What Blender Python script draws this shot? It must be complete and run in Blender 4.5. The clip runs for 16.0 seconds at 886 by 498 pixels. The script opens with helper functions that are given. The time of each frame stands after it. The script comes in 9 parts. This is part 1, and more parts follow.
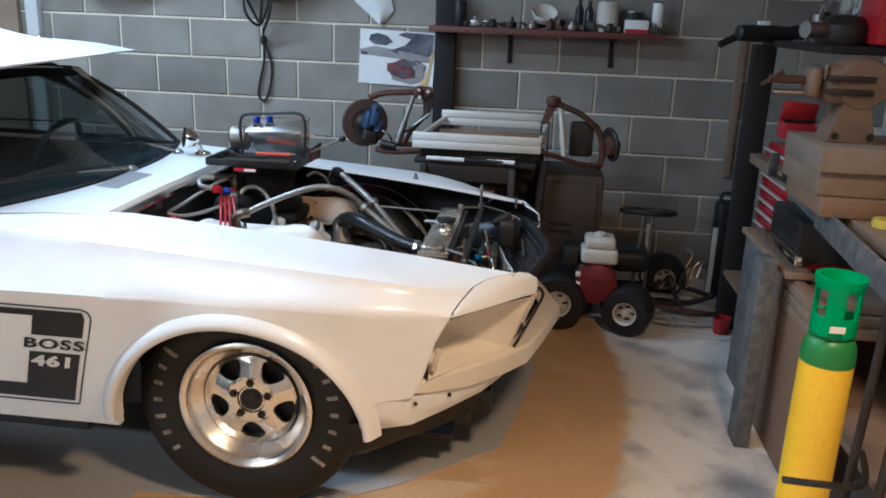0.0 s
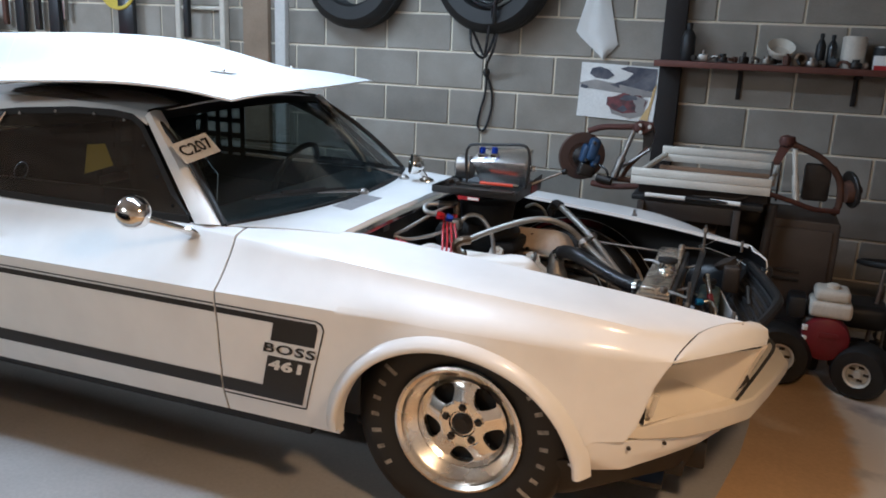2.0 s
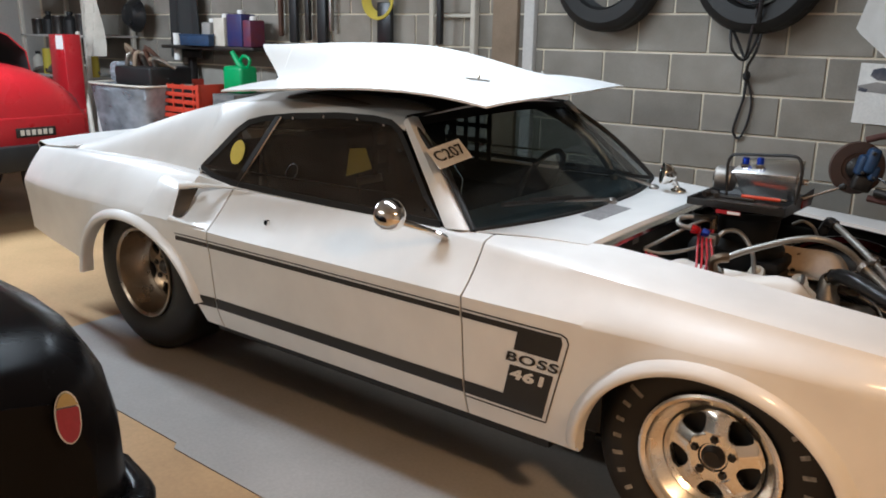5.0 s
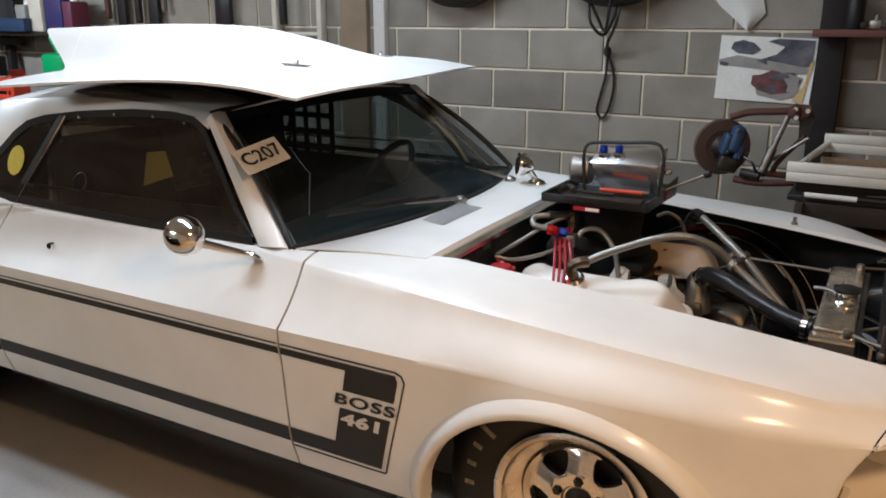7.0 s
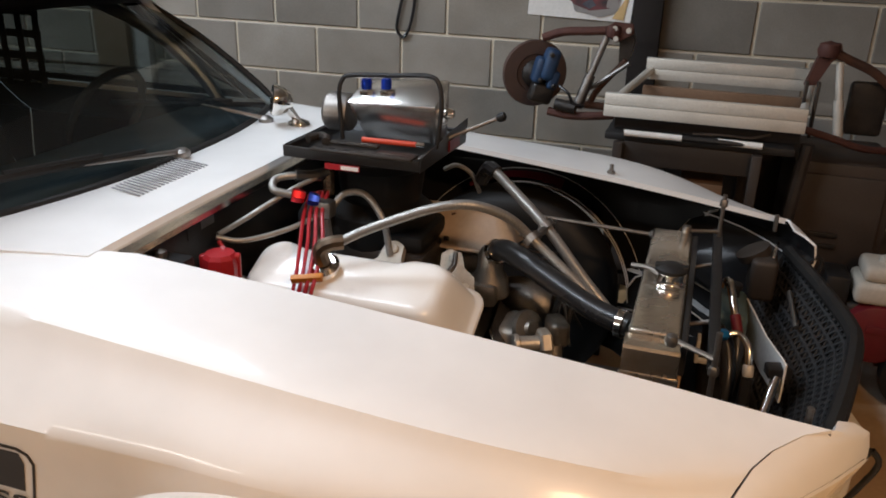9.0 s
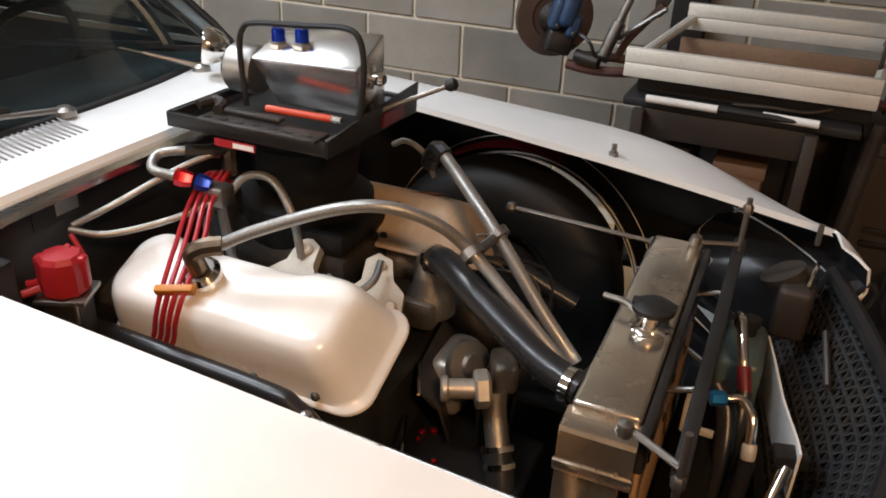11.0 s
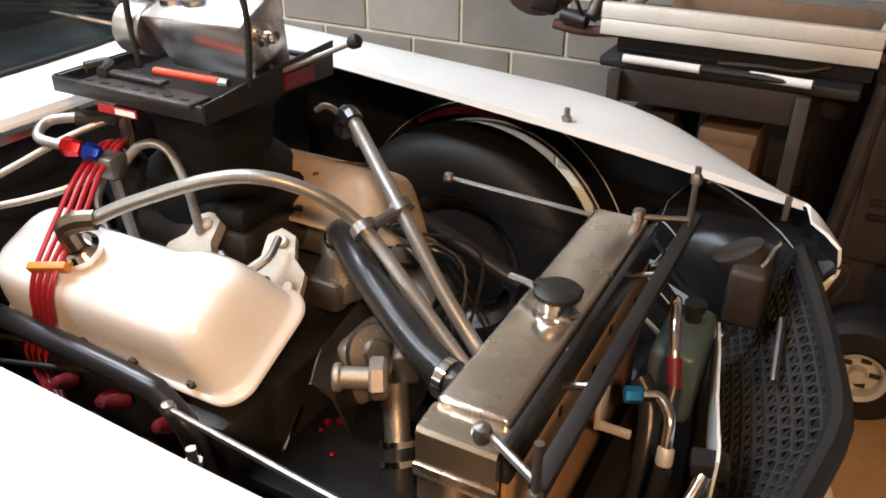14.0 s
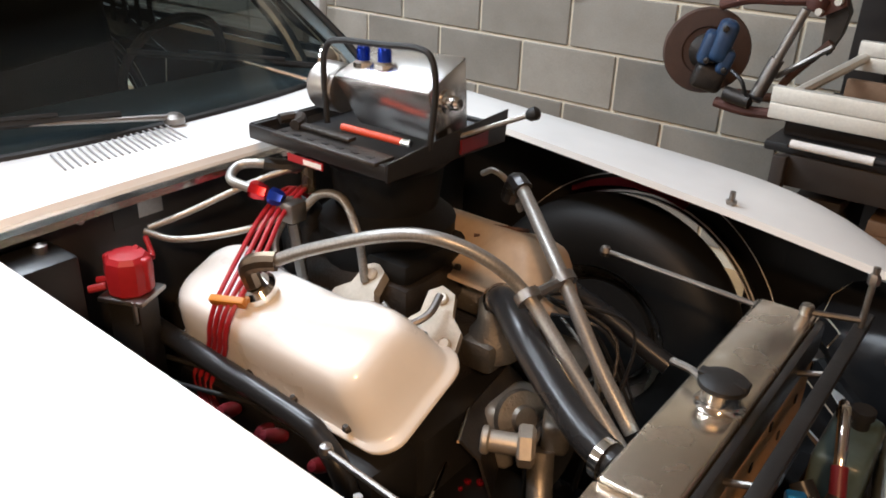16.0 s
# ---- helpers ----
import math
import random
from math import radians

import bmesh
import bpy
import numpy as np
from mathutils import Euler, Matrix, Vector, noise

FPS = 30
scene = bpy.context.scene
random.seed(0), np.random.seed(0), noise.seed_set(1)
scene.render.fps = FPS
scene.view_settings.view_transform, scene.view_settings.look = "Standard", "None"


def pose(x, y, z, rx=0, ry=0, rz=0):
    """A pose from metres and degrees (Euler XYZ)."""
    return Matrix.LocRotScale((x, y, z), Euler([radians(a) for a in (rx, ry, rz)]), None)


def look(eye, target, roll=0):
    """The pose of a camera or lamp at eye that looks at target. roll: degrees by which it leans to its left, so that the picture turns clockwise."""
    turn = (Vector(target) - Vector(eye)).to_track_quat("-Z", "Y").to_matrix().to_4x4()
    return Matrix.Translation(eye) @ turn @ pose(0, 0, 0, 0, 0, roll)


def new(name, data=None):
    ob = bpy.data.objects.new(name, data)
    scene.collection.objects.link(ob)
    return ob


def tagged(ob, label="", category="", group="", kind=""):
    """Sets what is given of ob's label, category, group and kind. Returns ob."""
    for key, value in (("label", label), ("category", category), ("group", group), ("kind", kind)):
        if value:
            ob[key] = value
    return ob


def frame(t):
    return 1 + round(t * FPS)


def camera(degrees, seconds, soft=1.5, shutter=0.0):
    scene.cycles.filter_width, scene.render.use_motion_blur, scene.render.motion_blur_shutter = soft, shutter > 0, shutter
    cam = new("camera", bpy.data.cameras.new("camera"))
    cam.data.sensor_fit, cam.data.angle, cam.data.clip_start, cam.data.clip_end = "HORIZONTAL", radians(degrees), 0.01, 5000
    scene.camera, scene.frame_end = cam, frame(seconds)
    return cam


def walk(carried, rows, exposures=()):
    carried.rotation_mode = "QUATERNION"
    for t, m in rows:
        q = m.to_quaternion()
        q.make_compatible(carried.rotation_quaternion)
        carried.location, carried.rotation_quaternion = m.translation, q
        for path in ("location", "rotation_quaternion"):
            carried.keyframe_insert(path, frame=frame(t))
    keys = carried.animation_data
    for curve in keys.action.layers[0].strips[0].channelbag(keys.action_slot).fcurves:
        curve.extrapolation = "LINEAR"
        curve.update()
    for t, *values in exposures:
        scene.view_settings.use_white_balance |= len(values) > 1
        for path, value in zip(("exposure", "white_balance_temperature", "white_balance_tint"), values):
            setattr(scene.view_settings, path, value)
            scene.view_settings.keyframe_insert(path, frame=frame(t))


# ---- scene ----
cam = camera(57.8, 16.0, soft=1.8)
PATH = [
    (0, (0.817, -2.865, 1.482), (0.602, -0.957, 0.92), 2.2),
    (0.5, (0.795, -2.87, 1.486), (0.452, -0.977, 0.941), 2.0),
    (1, (0.78, -2.874, 1.487), (0.327, -1.0, 0.956), 2.0),
    (1.5, (0.753, -2.874, 1.485), (0.185, -1.028, 0.965), 2.2),
    (2, (0.731, -2.881, 1.488), (0.047, -1.072, 0.979), 2.4),
    (2.5, (0.718, -2.889, 1.493), (-0.085, -1.127, 0.991), 2.2),
    (3, (0.705, -2.893, 1.491), (-0.2, -1.18, 0.992), 2.2),
    (3.5, (0.687, -2.89, 1.485), (-0.303, -1.225, 0.988), 2.3),
    (4, (0.669, -2.893, 1.485), (-0.405, -1.28, 0.991), 2.2),
    (6.3, (0.559, -2.615, 1.497), (-0.653, -1.117, 0.962), -0.0),
    (6.5, (0.545, -2.556, 1.497), (-0.603, -1.01, 0.958), -0.4),
    (7, (0.557, -2.389, 1.483), (-0.383, -0.715, 0.922), -0.0),
    (7.5, (0.611, -2.184, 1.469), (-0.17, -0.437, 0.887), 1.5),
    (8, (0.597, -2.003, 1.452), (-0.081, -0.227, 0.831), 2.2),
    (8.5, (0.545, -1.81, 1.432), (-0.061, -0.027, 0.757), 2.2),
    (9, (0.519, -1.677, 1.422), (-0.045, 0.091, 0.675), 1.7),
    (9.5, (0.533, -1.537, 1.416), (-0.056, 0.202, 0.623), 1.7),
    (10, (0.574, -1.392, 1.408), (-0.051, 0.311, 0.565), 1.6),
    (12.5, (0.694, -0.97, 1.379), (-0.137, 0.591, 0.445), 2.8),
    (13, (0.752, -0.951, 1.368), (-0.13, 0.598, 0.46), 2.1),
    (13.5, (0.791, -0.935, 1.352), (-0.055, 0.623, 0.427), 1.0),
    (14, (0.806, -0.929, 1.344), (-0.013, 0.617, 0.374), 0.4),
    (14.5, (0.796, -0.93, 1.342), (-0.073, 0.576, 0.353), 0.2),
    (15, (0.78, -0.946, 1.355), (-0.163, 0.537, 0.401), 1.0),
    (15.5, (0.763, -0.963, 1.369), (-0.262, 0.503, 0.474), 1.8),
    (16, (0.747, -0.98, 1.374), (-0.344, 0.46, 0.515), 2.0),
]
EXPOSURES = [(0.0, 0.16, 4650, 1), (2.0, -0.05, 5000, 4), (4.0, -0.18, 5650, 6), (6.5, -0.30, 5700, 6), (9.0, -0.25, 5850, 9), (10.2, -0.10, 6150, 10), (12.3, 0.62, 5950, 9), (14.2, 0.86, 6000, 9), (16.0, 0.50, 5950, 9)]
walk(cam, [(t, look(eye, target, roll)) for t, eye, target, roll in PATH], EXPOSURES)

# ---- world and lights ----
world = bpy.data.worlds.new("world")
scene.world = world
world.use_nodes = True
world.node_tree.nodes["Background"].inputs[0].default_value = (0.5, 0.6, 0.8, 1)
world.node_tree.nodes["Background"].inputs[1].default_value = 0.01


def area_lamp(name, at, size_x, size_y, power, colour, turn=(0, 0, 0)):
    data = bpy.data.lights.new(name, "AREA")
    data.shape, data.size, data.size_y, data.energy, data.color = "RECTANGLE", size_x, size_y, power, colour
    ob = new(name, data)
    ob.matrix_world = pose(*at, *turn)
    return ob


WHITE, WARM = (0.93, 0.97, 1.0), (1.0, 0.56, 0.26)
area_lamp("lamp_strip", (-1.55, 0.30, 2.60), 1.2, 0.14, 38, WHITE, (4, 0, 0))
area_lamp("lamp_strip", (-1.05, -0.82, 2.60), 1.8, 0.12, 35, WHITE)
area_lamp("lamp_strip", (-5.4, -0.75, 2.60), 1.5, 0.14, 120, WHITE, (16, 0, 0))
area_lamp("lamp_strip", (-2.80, -4.40, 2.28), 1.5, 0.14, 52, (1.0, 0.90, 0.77), (52, 0, 0))
# Unseen upward fill lamps, added above the strips to brighten the ceiling.
for lamp_x, lamp_y, power in ((-1.55, 0.30, 2), (-1.05, -0.82, 2), (-5.4, -0.75, 6)):
    area_lamp("ceiling_fill_lamp", (lamp_x, lamp_y, 2.702), 1.2, 0.06, power, WHITE, (180, 0, 0))
area_lamp("lamp_bulb", (1.50, -1.90, 2.35), 0.26, 0.26, 59, WARM, (-15, 22, 0))



# ---- mesh helpers ----
class Shape:
    """A list of vertices and faces; each face has a material slot."""

    def __init__(self):
        self.v, self.f, self.m = [], [], []

    def add(self, vf, m=None, slot=0):
        v, f = vf[0], vf[1]
        base = len(self.v)
        self.v += [tuple(m @ Vector(p)) if m is not None else tuple(p) for p in v]
        self.f += [tuple(base + i for i in q) for q in f]
        self.m += [slot] * len(f)
        return self


def part(name, shape, material, parent=None, label="", smooth=35, category="", group="", kind=""):
    """One mesh object, under a thing or a part."""
    if not isinstance(shape, Shape):
        shape = Shape().add(shape)
    me = bpy.data.meshes.new(name)
    me.from_pydata(shape.v, [], shape.f)
    mats = material if isinstance(material, (list, tuple)) else [material]
    for one in mats:
        me.materials.append(one)
    if len(mats) > 1:
        me.polygons.foreach_set("material_index", shape.m)
    if smooth:
        me.shade_smooth()
        me.set_sharp_from_angle(angle=radians(smooth))
    me.update()
    ob = new(name, me)
    if parent is not None:
        ob.parent = parent
    return tagged(ob, label, category, group, kind)


def thing(name, label, category, at=(0, 0, 0), group="", turn=0.0):
    ob = new(name)
    ob.empty_display_size = 0.1
    ob.matrix_world = pose(*at, 0, 0, turn)
    return tagged(ob, label, category, group)


def grid(rows, close=False):
    n, w = len(rows), len(rows[0])
    v = [p for row in rows for p in row]
    f = []
    for i in range(n - 1):
        for j in range(w if close else w - 1):
            k = (j + 1) % w
            f.append((i * w + j, i * w + k, (i + 1) * w + k, (i + 1) * w + j))
    return v, f


def smooth_line(pts, per=6):
    """Catmull-Rom through the points."""
    p = [Vector(q) for q in pts]
    p = [2 * p[0] - p[1]] + p + [2 * p[-1] - p[-2]]
    out = []
    for i in range(1, len(p) - 2):
        a, b, c, d = p[i - 1 : i + 3]
        for k in range(per):
            t = k / per
            out.append(0.5 * ((2 * b) + (c - a) * t + (2 * a - 5 * b + 4 * c - d) * t * t + (3 * b - a - 3 * c + d) * t**3))
    return out + [p[-2]]


def tube(pts, r, n=10, per=6, cap=True, straight=False):
    line = [Vector(q) for q in pts] if straight else smooth_line(pts, per)
    rs = r if callable(r) else (lambda s: r)
    t0 = (line[1] - line[0]).normalized()
    side = t0.orthogonal().normalized()
    rows = []
    for i, q in enumerate(line):
        t = (line[min(i + 1, len(line) - 1)] - line[max(i - 1, 0)]).normalized()
        side = (side - t * side.dot(t)).normalized()
        up = t.cross(side)
        rad = rs(i / (len(line) - 1))
        rows.append([q + rad * (math.cos(a) * side + math.sin(a) * up) for a in [2 * math.pi * k / n for k in range(n)]])
    v, f = grid(rows, True)
    if cap:
        f.append(tuple(range(n - 1, -1, -1)))
        f.append(tuple(range(len(v) - n, len(v))))
    return v, f


def lathe(profile, n=32, cap=False):
    """Turned round z; profile of (radius, z)."""
    rows = [[(r * math.cos(2 * math.pi * k / n), r * math.sin(2 * math.pi * k / n), z) for k in range(n)] for r, z in profile]
    v, f = grid(rows, True)
    if cap:
        f.append(tuple(range(n - 1, -1, -1)))
        f.append(tuple(range(len(v) - n, len(v))))
    return v, f


def box(x0, x1, y0, y1, z0, z1, bevel=0.004, segs=2):
    bm = bmesh.new()
    bmesh.ops.create_cube(bm, size=1)
    bmesh.ops.scale(bm, vec=(x1 - x0, y1 - y0, z1 - z0), verts=bm.verts)
    bmesh.ops.translate(bm, vec=((x0 + x1) / 2, (y0 + y1) / 2, (z0 + z1) / 2), verts=bm.verts)
    if bevel:
        bevel = min(bevel, 0.45 * min(x1 - x0, y1 - y0, z1 - z0))
        bmesh.ops.bevel(bm, geom=bm.edges[:], offset=bevel, segments=segs, affect="EDGES", profile=0.5)
    bm.verts.index_update()
    out = [tuple(p.co) for p in bm.verts], [tuple(q.index for q in f.verts) for f in bm.faces]
    bm.free()
    return out


def prism(poly, depth):
    """A polygon in x, z, pushed along +y."""
    n = len(poly)
    v = [(x, 0, z) for x, z in poly] + [(x, depth, z) for x, z in poly]
    f = [tuple(range(n)), tuple(range(2 * n - 1, n - 1, -1))]
    f += [(i, i + n, (i + 1) % n + n, (i + 1) % n) for i in range(n)]
    return v, f


def along(a, b):
    """A pose at a whose z axis looks to b."""
    a, b = Vector(a), Vector(b)
    return Matrix.Translation(a) @ (b - a).to_track_quat("Z", "Y").to_matrix().to_4x4()


def rod(a, b, r, n=10, r2=None):
    length = (Vector(b) - Vector(a)).length
    v, f = lathe([(r, 0), (r if r2 is None else r2, length)], n, True)
    m = along(a, b)
    return [tuple(m @ Vector(p)) for p in v], f


def shell(rows, thick, out):
    """A sheet with a back face and edges; slot 0 looks along out, slot 1 is the inside."""
    n, w = len(rows), len(rows[0])
    g = [[Vector(p) for p in row] for row in rows]
    back, facing, out = [], 0.0, Vector(out)
    for i in range(n):
        row = []
        for j in range(w):
            du = g[min(i + 1, n - 1)][j] - g[max(i - 1, 0)][j]
            dv = g[i][min(j + 1, w - 1)] - g[i][max(j - 1, 0)]
            nn = du.cross(dv)
            nn = nn.normalized() if nn.length > 1e-9 else Vector((0, 0, 1))
            facing += nn.dot(out)
            row.append(nn)
        back.append(row)
    sign = -thick if facing > 0 else thick
    back = [[g[i][j] + back[i][j] * sign for j in range(w)] for i in range(n)]
    s = Shape()
    s.add(grid(g))
    s.add(grid(back), slot=1)
    k = n * w
    edge = [i * w for i in range(n)] + [(n - 1) * w + j for j in range(1, w)] + [i * w + w - 1 for i in range(n - 2, -1, -1)] + [j for j in range(w - 2, 0, -1)]
    for a, b in zip(edge, edge[1:] + edge[:1]):
        s.f.append((a, b, b + k, a + k))
        s.m.append(0)
    return s


def table(pairs):
    xs, ys = zip(*sorted(pairs))
    return lambda x: float(np.interp(x, xs, ys))


def soft_table(pairs):
    """The same with rounded knees."""
    line = table(pairs)
    return lambda x: (line(x - 0.12) + 2 * line(x - 0.06) + 3 * line(x) + 2 * line(x + 0.06) + line(x + 0.12)) / 9


# ---- materials ----
def material(name, colour, rough=0.5, metal=0.0, second=None, scale=6.0, amount=0.5, grain=80.0, bump=0.05, coat=0.0, random_by=0.0, rough_var=0.12, ior=1.45, island=False):
    mat = bpy.data.materials.new(name)
    mat.use_nodes = True
    nt = mat.node_tree
    bsdf = nt.nodes["Principled BSDF"]
    second = second or tuple(c * 0.72 for c in colour)
    coord = nt.nodes.new("ShaderNodeTexCoord")
    big = nt.nodes.new("ShaderNodeTexNoise")
    big.inputs["Scale"].default_value, big.inputs["Detail"].default_value = scale, 6
    fine = nt.nodes.new("ShaderNodeTexNoise")
    fine.inputs["Scale"].default_value, fine.inputs["Detail"].default_value = grain, 4
    info = nt.nodes.new("ShaderNodeObjectInfo")
    shift = nt.nodes.new("ShaderNodeVectorMath")
    shift.operation = "SCALE"
    spread = nt.nodes.new("ShaderNodeVectorMath")
    spread.operation = "ADD"
    comb = nt.nodes.new("ShaderNodeCombineXYZ")
    for k in range(3):
        nt.links.new(info.outputs["Random"], comb.inputs[k])
    nt.links.new(comb.outputs[0], shift.inputs[0])
    shift.inputs["Scale"].default_value = 37.0
    nt.links.new(coord.outputs["Object"], spread.inputs[0])
    nt.links.new(shift.outputs[0], spread.inputs[1])
    for tex in (big, fine):
        nt.links.new(spread.outputs[0], tex.inputs["Vector"])
    ramp = nt.nodes.new("ShaderNodeMapRange")
    ramp.inputs["From Min"].default_value, ramp.inputs["From Max"].default_value = 0.35, 0.7
    ramp.inputs["To Max"].default_value = amount
    nt.links.new(big.outputs["Fac"], ramp.inputs["Value"])
    mix = nt.nodes.new("ShaderNodeMix")
    mix.data_type = "RGBA"
    mix.inputs["A"].default_value, mix.inputs["B"].default_value = (*colour, 1), (*second, 1)
    nt.links.new(ramp.outputs[0], mix.inputs["Factor"])
    grainy = nt.nodes.new("ShaderNodeMapRange")
    grainy.inputs["To Min"].default_value, grainy.inputs["To Max"].default_value = 0.86, 1.14
    nt.links.new(fine.outputs["Fac"], grainy.inputs["Value"])
    tone = nt.nodes.new("ShaderNodeVectorMath")
    tone.operation = "SCALE"
    nt.links.new(mix.outputs["Result"], tone.inputs[0])
    last = grainy.outputs[0]
    if random_by:
        vary = nt.nodes.new("ShaderNodeMapRange")
        vary.inputs["To Min"].default_value, vary.inputs["To Max"].default_value = 1 - random_by, 1 + random_by
        if island:
            geo = nt.nodes.new("ShaderNodeNewGeometry")
            nt.links.new(geo.outputs["Random Per Island"], vary.inputs["Value"])
        else:
            nt.links.new(info.outputs["Random"], vary.inputs["Value"])
        times = nt.nodes.new("ShaderNodeMath")
        times.operation = "MULTIPLY"
        nt.links.new(last, times.inputs[0])
        nt.links.new(vary.outputs[0], times.inputs[1])
        last = times.outputs[0]
    nt.links.new(last, tone.inputs["Scale"])
    nt.links.new(tone.outputs[0], bsdf.inputs["Base Color"])
    worn = nt.nodes.new("ShaderNodeMapRange")
    worn.inputs["To Min"].default_value, worn.inputs["To Max"].default_value = max(0.02, rough - rough_var), min(1, rough + rough_var)
    nt.links.new(big.outputs["Fac"], worn.inputs["Value"])
    nt.links.new(worn.outputs[0], bsdf.inputs["Roughness"])
    if bump:
        relief = nt.nodes.new("ShaderNodeBump")
        relief.inputs["Strength"].default_value, relief.inputs["Distance"].default_value = min(1, bump * 4), 0.002
        nt.links.new(fine.outputs["Fac"], relief.inputs["Height"])
        nt.links.new(relief.outputs[0], bsdf.inputs["Normal"])
    bsdf.inputs["Metallic"].default_value = metal
    bsdf.inputs["IOR"].default_value = ior
    bsdf.inputs["Coat Weight"].default_value, bsdf.inputs["Coat Roughness"].default_value = coat, 0.16
    return mat


# dusty is the colour of the diffuse haze layer, whatever that layer stands for.
def glass(name, tint, gloss=0.05, haze=0.0, dusty=(0.44, 0.56, 0.62)):
    mat = bpy.data.materials.new(name)
    mat.use_nodes = True
    nt = mat.node_tree
    nt.nodes.remove(nt.nodes["Principled BSDF"])
    out = nt.nodes["Material Output"]
    clear = nt.nodes.new("ShaderNodeBsdfTransparent")
    clear.inputs[0].default_value = (*tint, 1)
    shine = nt.nodes.new("ShaderNodeBsdfGlossy")
    shine.inputs["Roughness"].default_value = gloss
    fres = nt.nodes.new("ShaderNodeFresnel")
    fres.inputs[0].default_value = 1.5
    mix = nt.nodes.new("ShaderNodeMixShader")
    nt.links.new(fres.outputs[0], mix.inputs[0])
    nt.links.new(clear.outputs[0], mix.inputs[1])
    nt.links.new(shine.outputs[0], mix.inputs[2])
    nt.links.new(mix.outputs[0], out.inputs[0])
    if haze:
        overlay = nt.nodes.new("ShaderNodeBsdfDiffuse")
        overlay.inputs[0].default_value = (*dusty, 1)
        wisps = nt.nodes.new("ShaderNodeTexNoise")
        wisps.inputs["Scale"].default_value = 5.0
        amount = nt.nodes.new("ShaderNodeMath")
        amount.operation = "MULTIPLY"
        amount.inputs[1].default_value = 2 * haze
        nt.links.new(wisps.outputs["Fac"], amount.inputs[0])
        film = nt.nodes.new("ShaderNodeMixShader")
        nt.links.new(amount.outputs[0], film.inputs[0])
        nt.links.new(mix.outputs[0], film.inputs[1])
        nt.links.new(overlay.outputs[0], film.inputs[2])
        nt.links.new(film.outputs[0], out.inputs[0])
    return mat


M = {}
M["paint"] = material("white_car_paint", (0.78, 0.775, 0.76), 0.46, second=(0.74, 0.73, 0.71), scale=3, amount=0.3, grain=5, bump=0.0, coat=0.42, rough_var=0.05)
M["paint_plain"] = material("cream_gelcoat", (0.74, 0.68, 0.57), 0.42, second=(0.66, 0.59, 0.47), scale=5, amount=0.5, grain=6, bump=0.0, coat=0.2)
M["black_paint"] = material("black_bay_paint", (0.012, 0.012, 0.013), 0.38, second=(0.02, 0.019, 0.018), scale=8, grain=150, bump=0.02)
M["matt_black"] = material("matt_black_engine_paint", (0.006, 0.006, 0.006), 0.6, second=(0.011, 0.010, 0.009), scale=10, grain=150, bump=0.03, ior=1.3)
M["decal"] = material("black_decal", (0.018, 0.018, 0.019), 0.42, second=(0.026, 0.025, 0.024), scale=8, grain=200, bump=0.005)
M["decal_white"] = material("white_decal", (0.72, 0.70, 0.66), 0.45, bump=0.0)
M["rubber"] = material("tyre_rubber", (0.010, 0.010, 0.0098), 0.55, second=(0.019, 0.018, 0.017), scale=7, grain=220, bump=0.06)
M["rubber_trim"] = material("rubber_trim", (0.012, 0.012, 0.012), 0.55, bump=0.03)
M["chrome"] = material("polished_aluminium", (0.86, 0.84, 0.80), 0.12, 1.0, second=(0.72, 0.69, 0.64), scale=9, grain=120, bump=0.01, rough_var=0.06)
M["alu"] = material("brushed_aluminium", (0.86, 0.82, 0.76), 0.13, 1.0, second=(0.66, 0.60, 0.52), scale=7, grain=160, bump=0.03)
M["louvre"] = material("grey_louvre_slot", (0.30, 0.30, 0.31), 0.5, second=(0.22, 0.22, 0.22), bump=0.01)
# Dash lightened to blue-grey, standing in for reflections above it.
M["dash"] = material("pale_dash_top", (0.080, 0.098, 0.103), 0.5, second=(0.032, 0.040, 0.043), bump=0.04)
M["dull_alu"] = material("dull_aluminium", (0.66, 0.64, 0.58), 0.45, 0.25, second=(0.46, 0.43, 0.37), scale=6, grain=160, bump=0.03)
M["satin"] = material("satin_alloy_sheet", (0.82, 0.80, 0.77), 0.26, 1.0, second=(0.70, 0.67, 0.63), scale=5, grain=140, bump=0.012, rough_var=0.05)
M["steel"] = material("dull_steel", (0.36, 0.34, 0.32), 0.42, 1.0, second=(0.22, 0.19, 0.16), scale=14, grain=160, bump=0.05)
M["braid"] = material("braided_hose", (0.34, 0.33, 0.31), 0.38, 0.6, second=(0.17, 0.163, 0.15), scale=260, amount=0.5, grain=900, bump=0.012)
M["hose"] = material("black_hose", (0.015, 0.015, 0.016), 0.30, second=(0.03, 0.03, 0.03), grain=200, bump=0.03)
M["cover"] = material("white_valve_cover", (0.88, 0.86, 0.82), 0.30, second=(0.85, 0.81, 0.74), scale=4, amount=0.4, grain=6, bump=0.0, coat=0.5)
M["red"] = material("red_plastic", (0.36, 0.016, 0.022), 0.38, second=(0.30, 0.012, 0.015), bump=0.02)
M["red_anod"] = material("red_anodised", (0.55, 0.02, 0.03), 0.25, 0.8, bump=0.01)
M["blue_anod"] = material("blue_anodised", (0.02, 0.06, 0.50), 0.25, 0.8, bump=0.01)
M["cyan_anod"] = material("light_blue_anodised", (0.03, 0.25, 0.60), 0.3, 0.7, bump=0.01)
# Tan copy of the white cover: shade and warm light put into its colour.
M["cover_shaded"] = material("shaded_tan_cover", (0.50, 0.39, 0.28), 0.4, second=(0.36, 0.26, 0.17), scale=7, amount=0.7, grain=60, bump=0.02)
M["orange"] = material("orange_clip", (0.60, 0.22, 0.02), 0.45, bump=0.01)
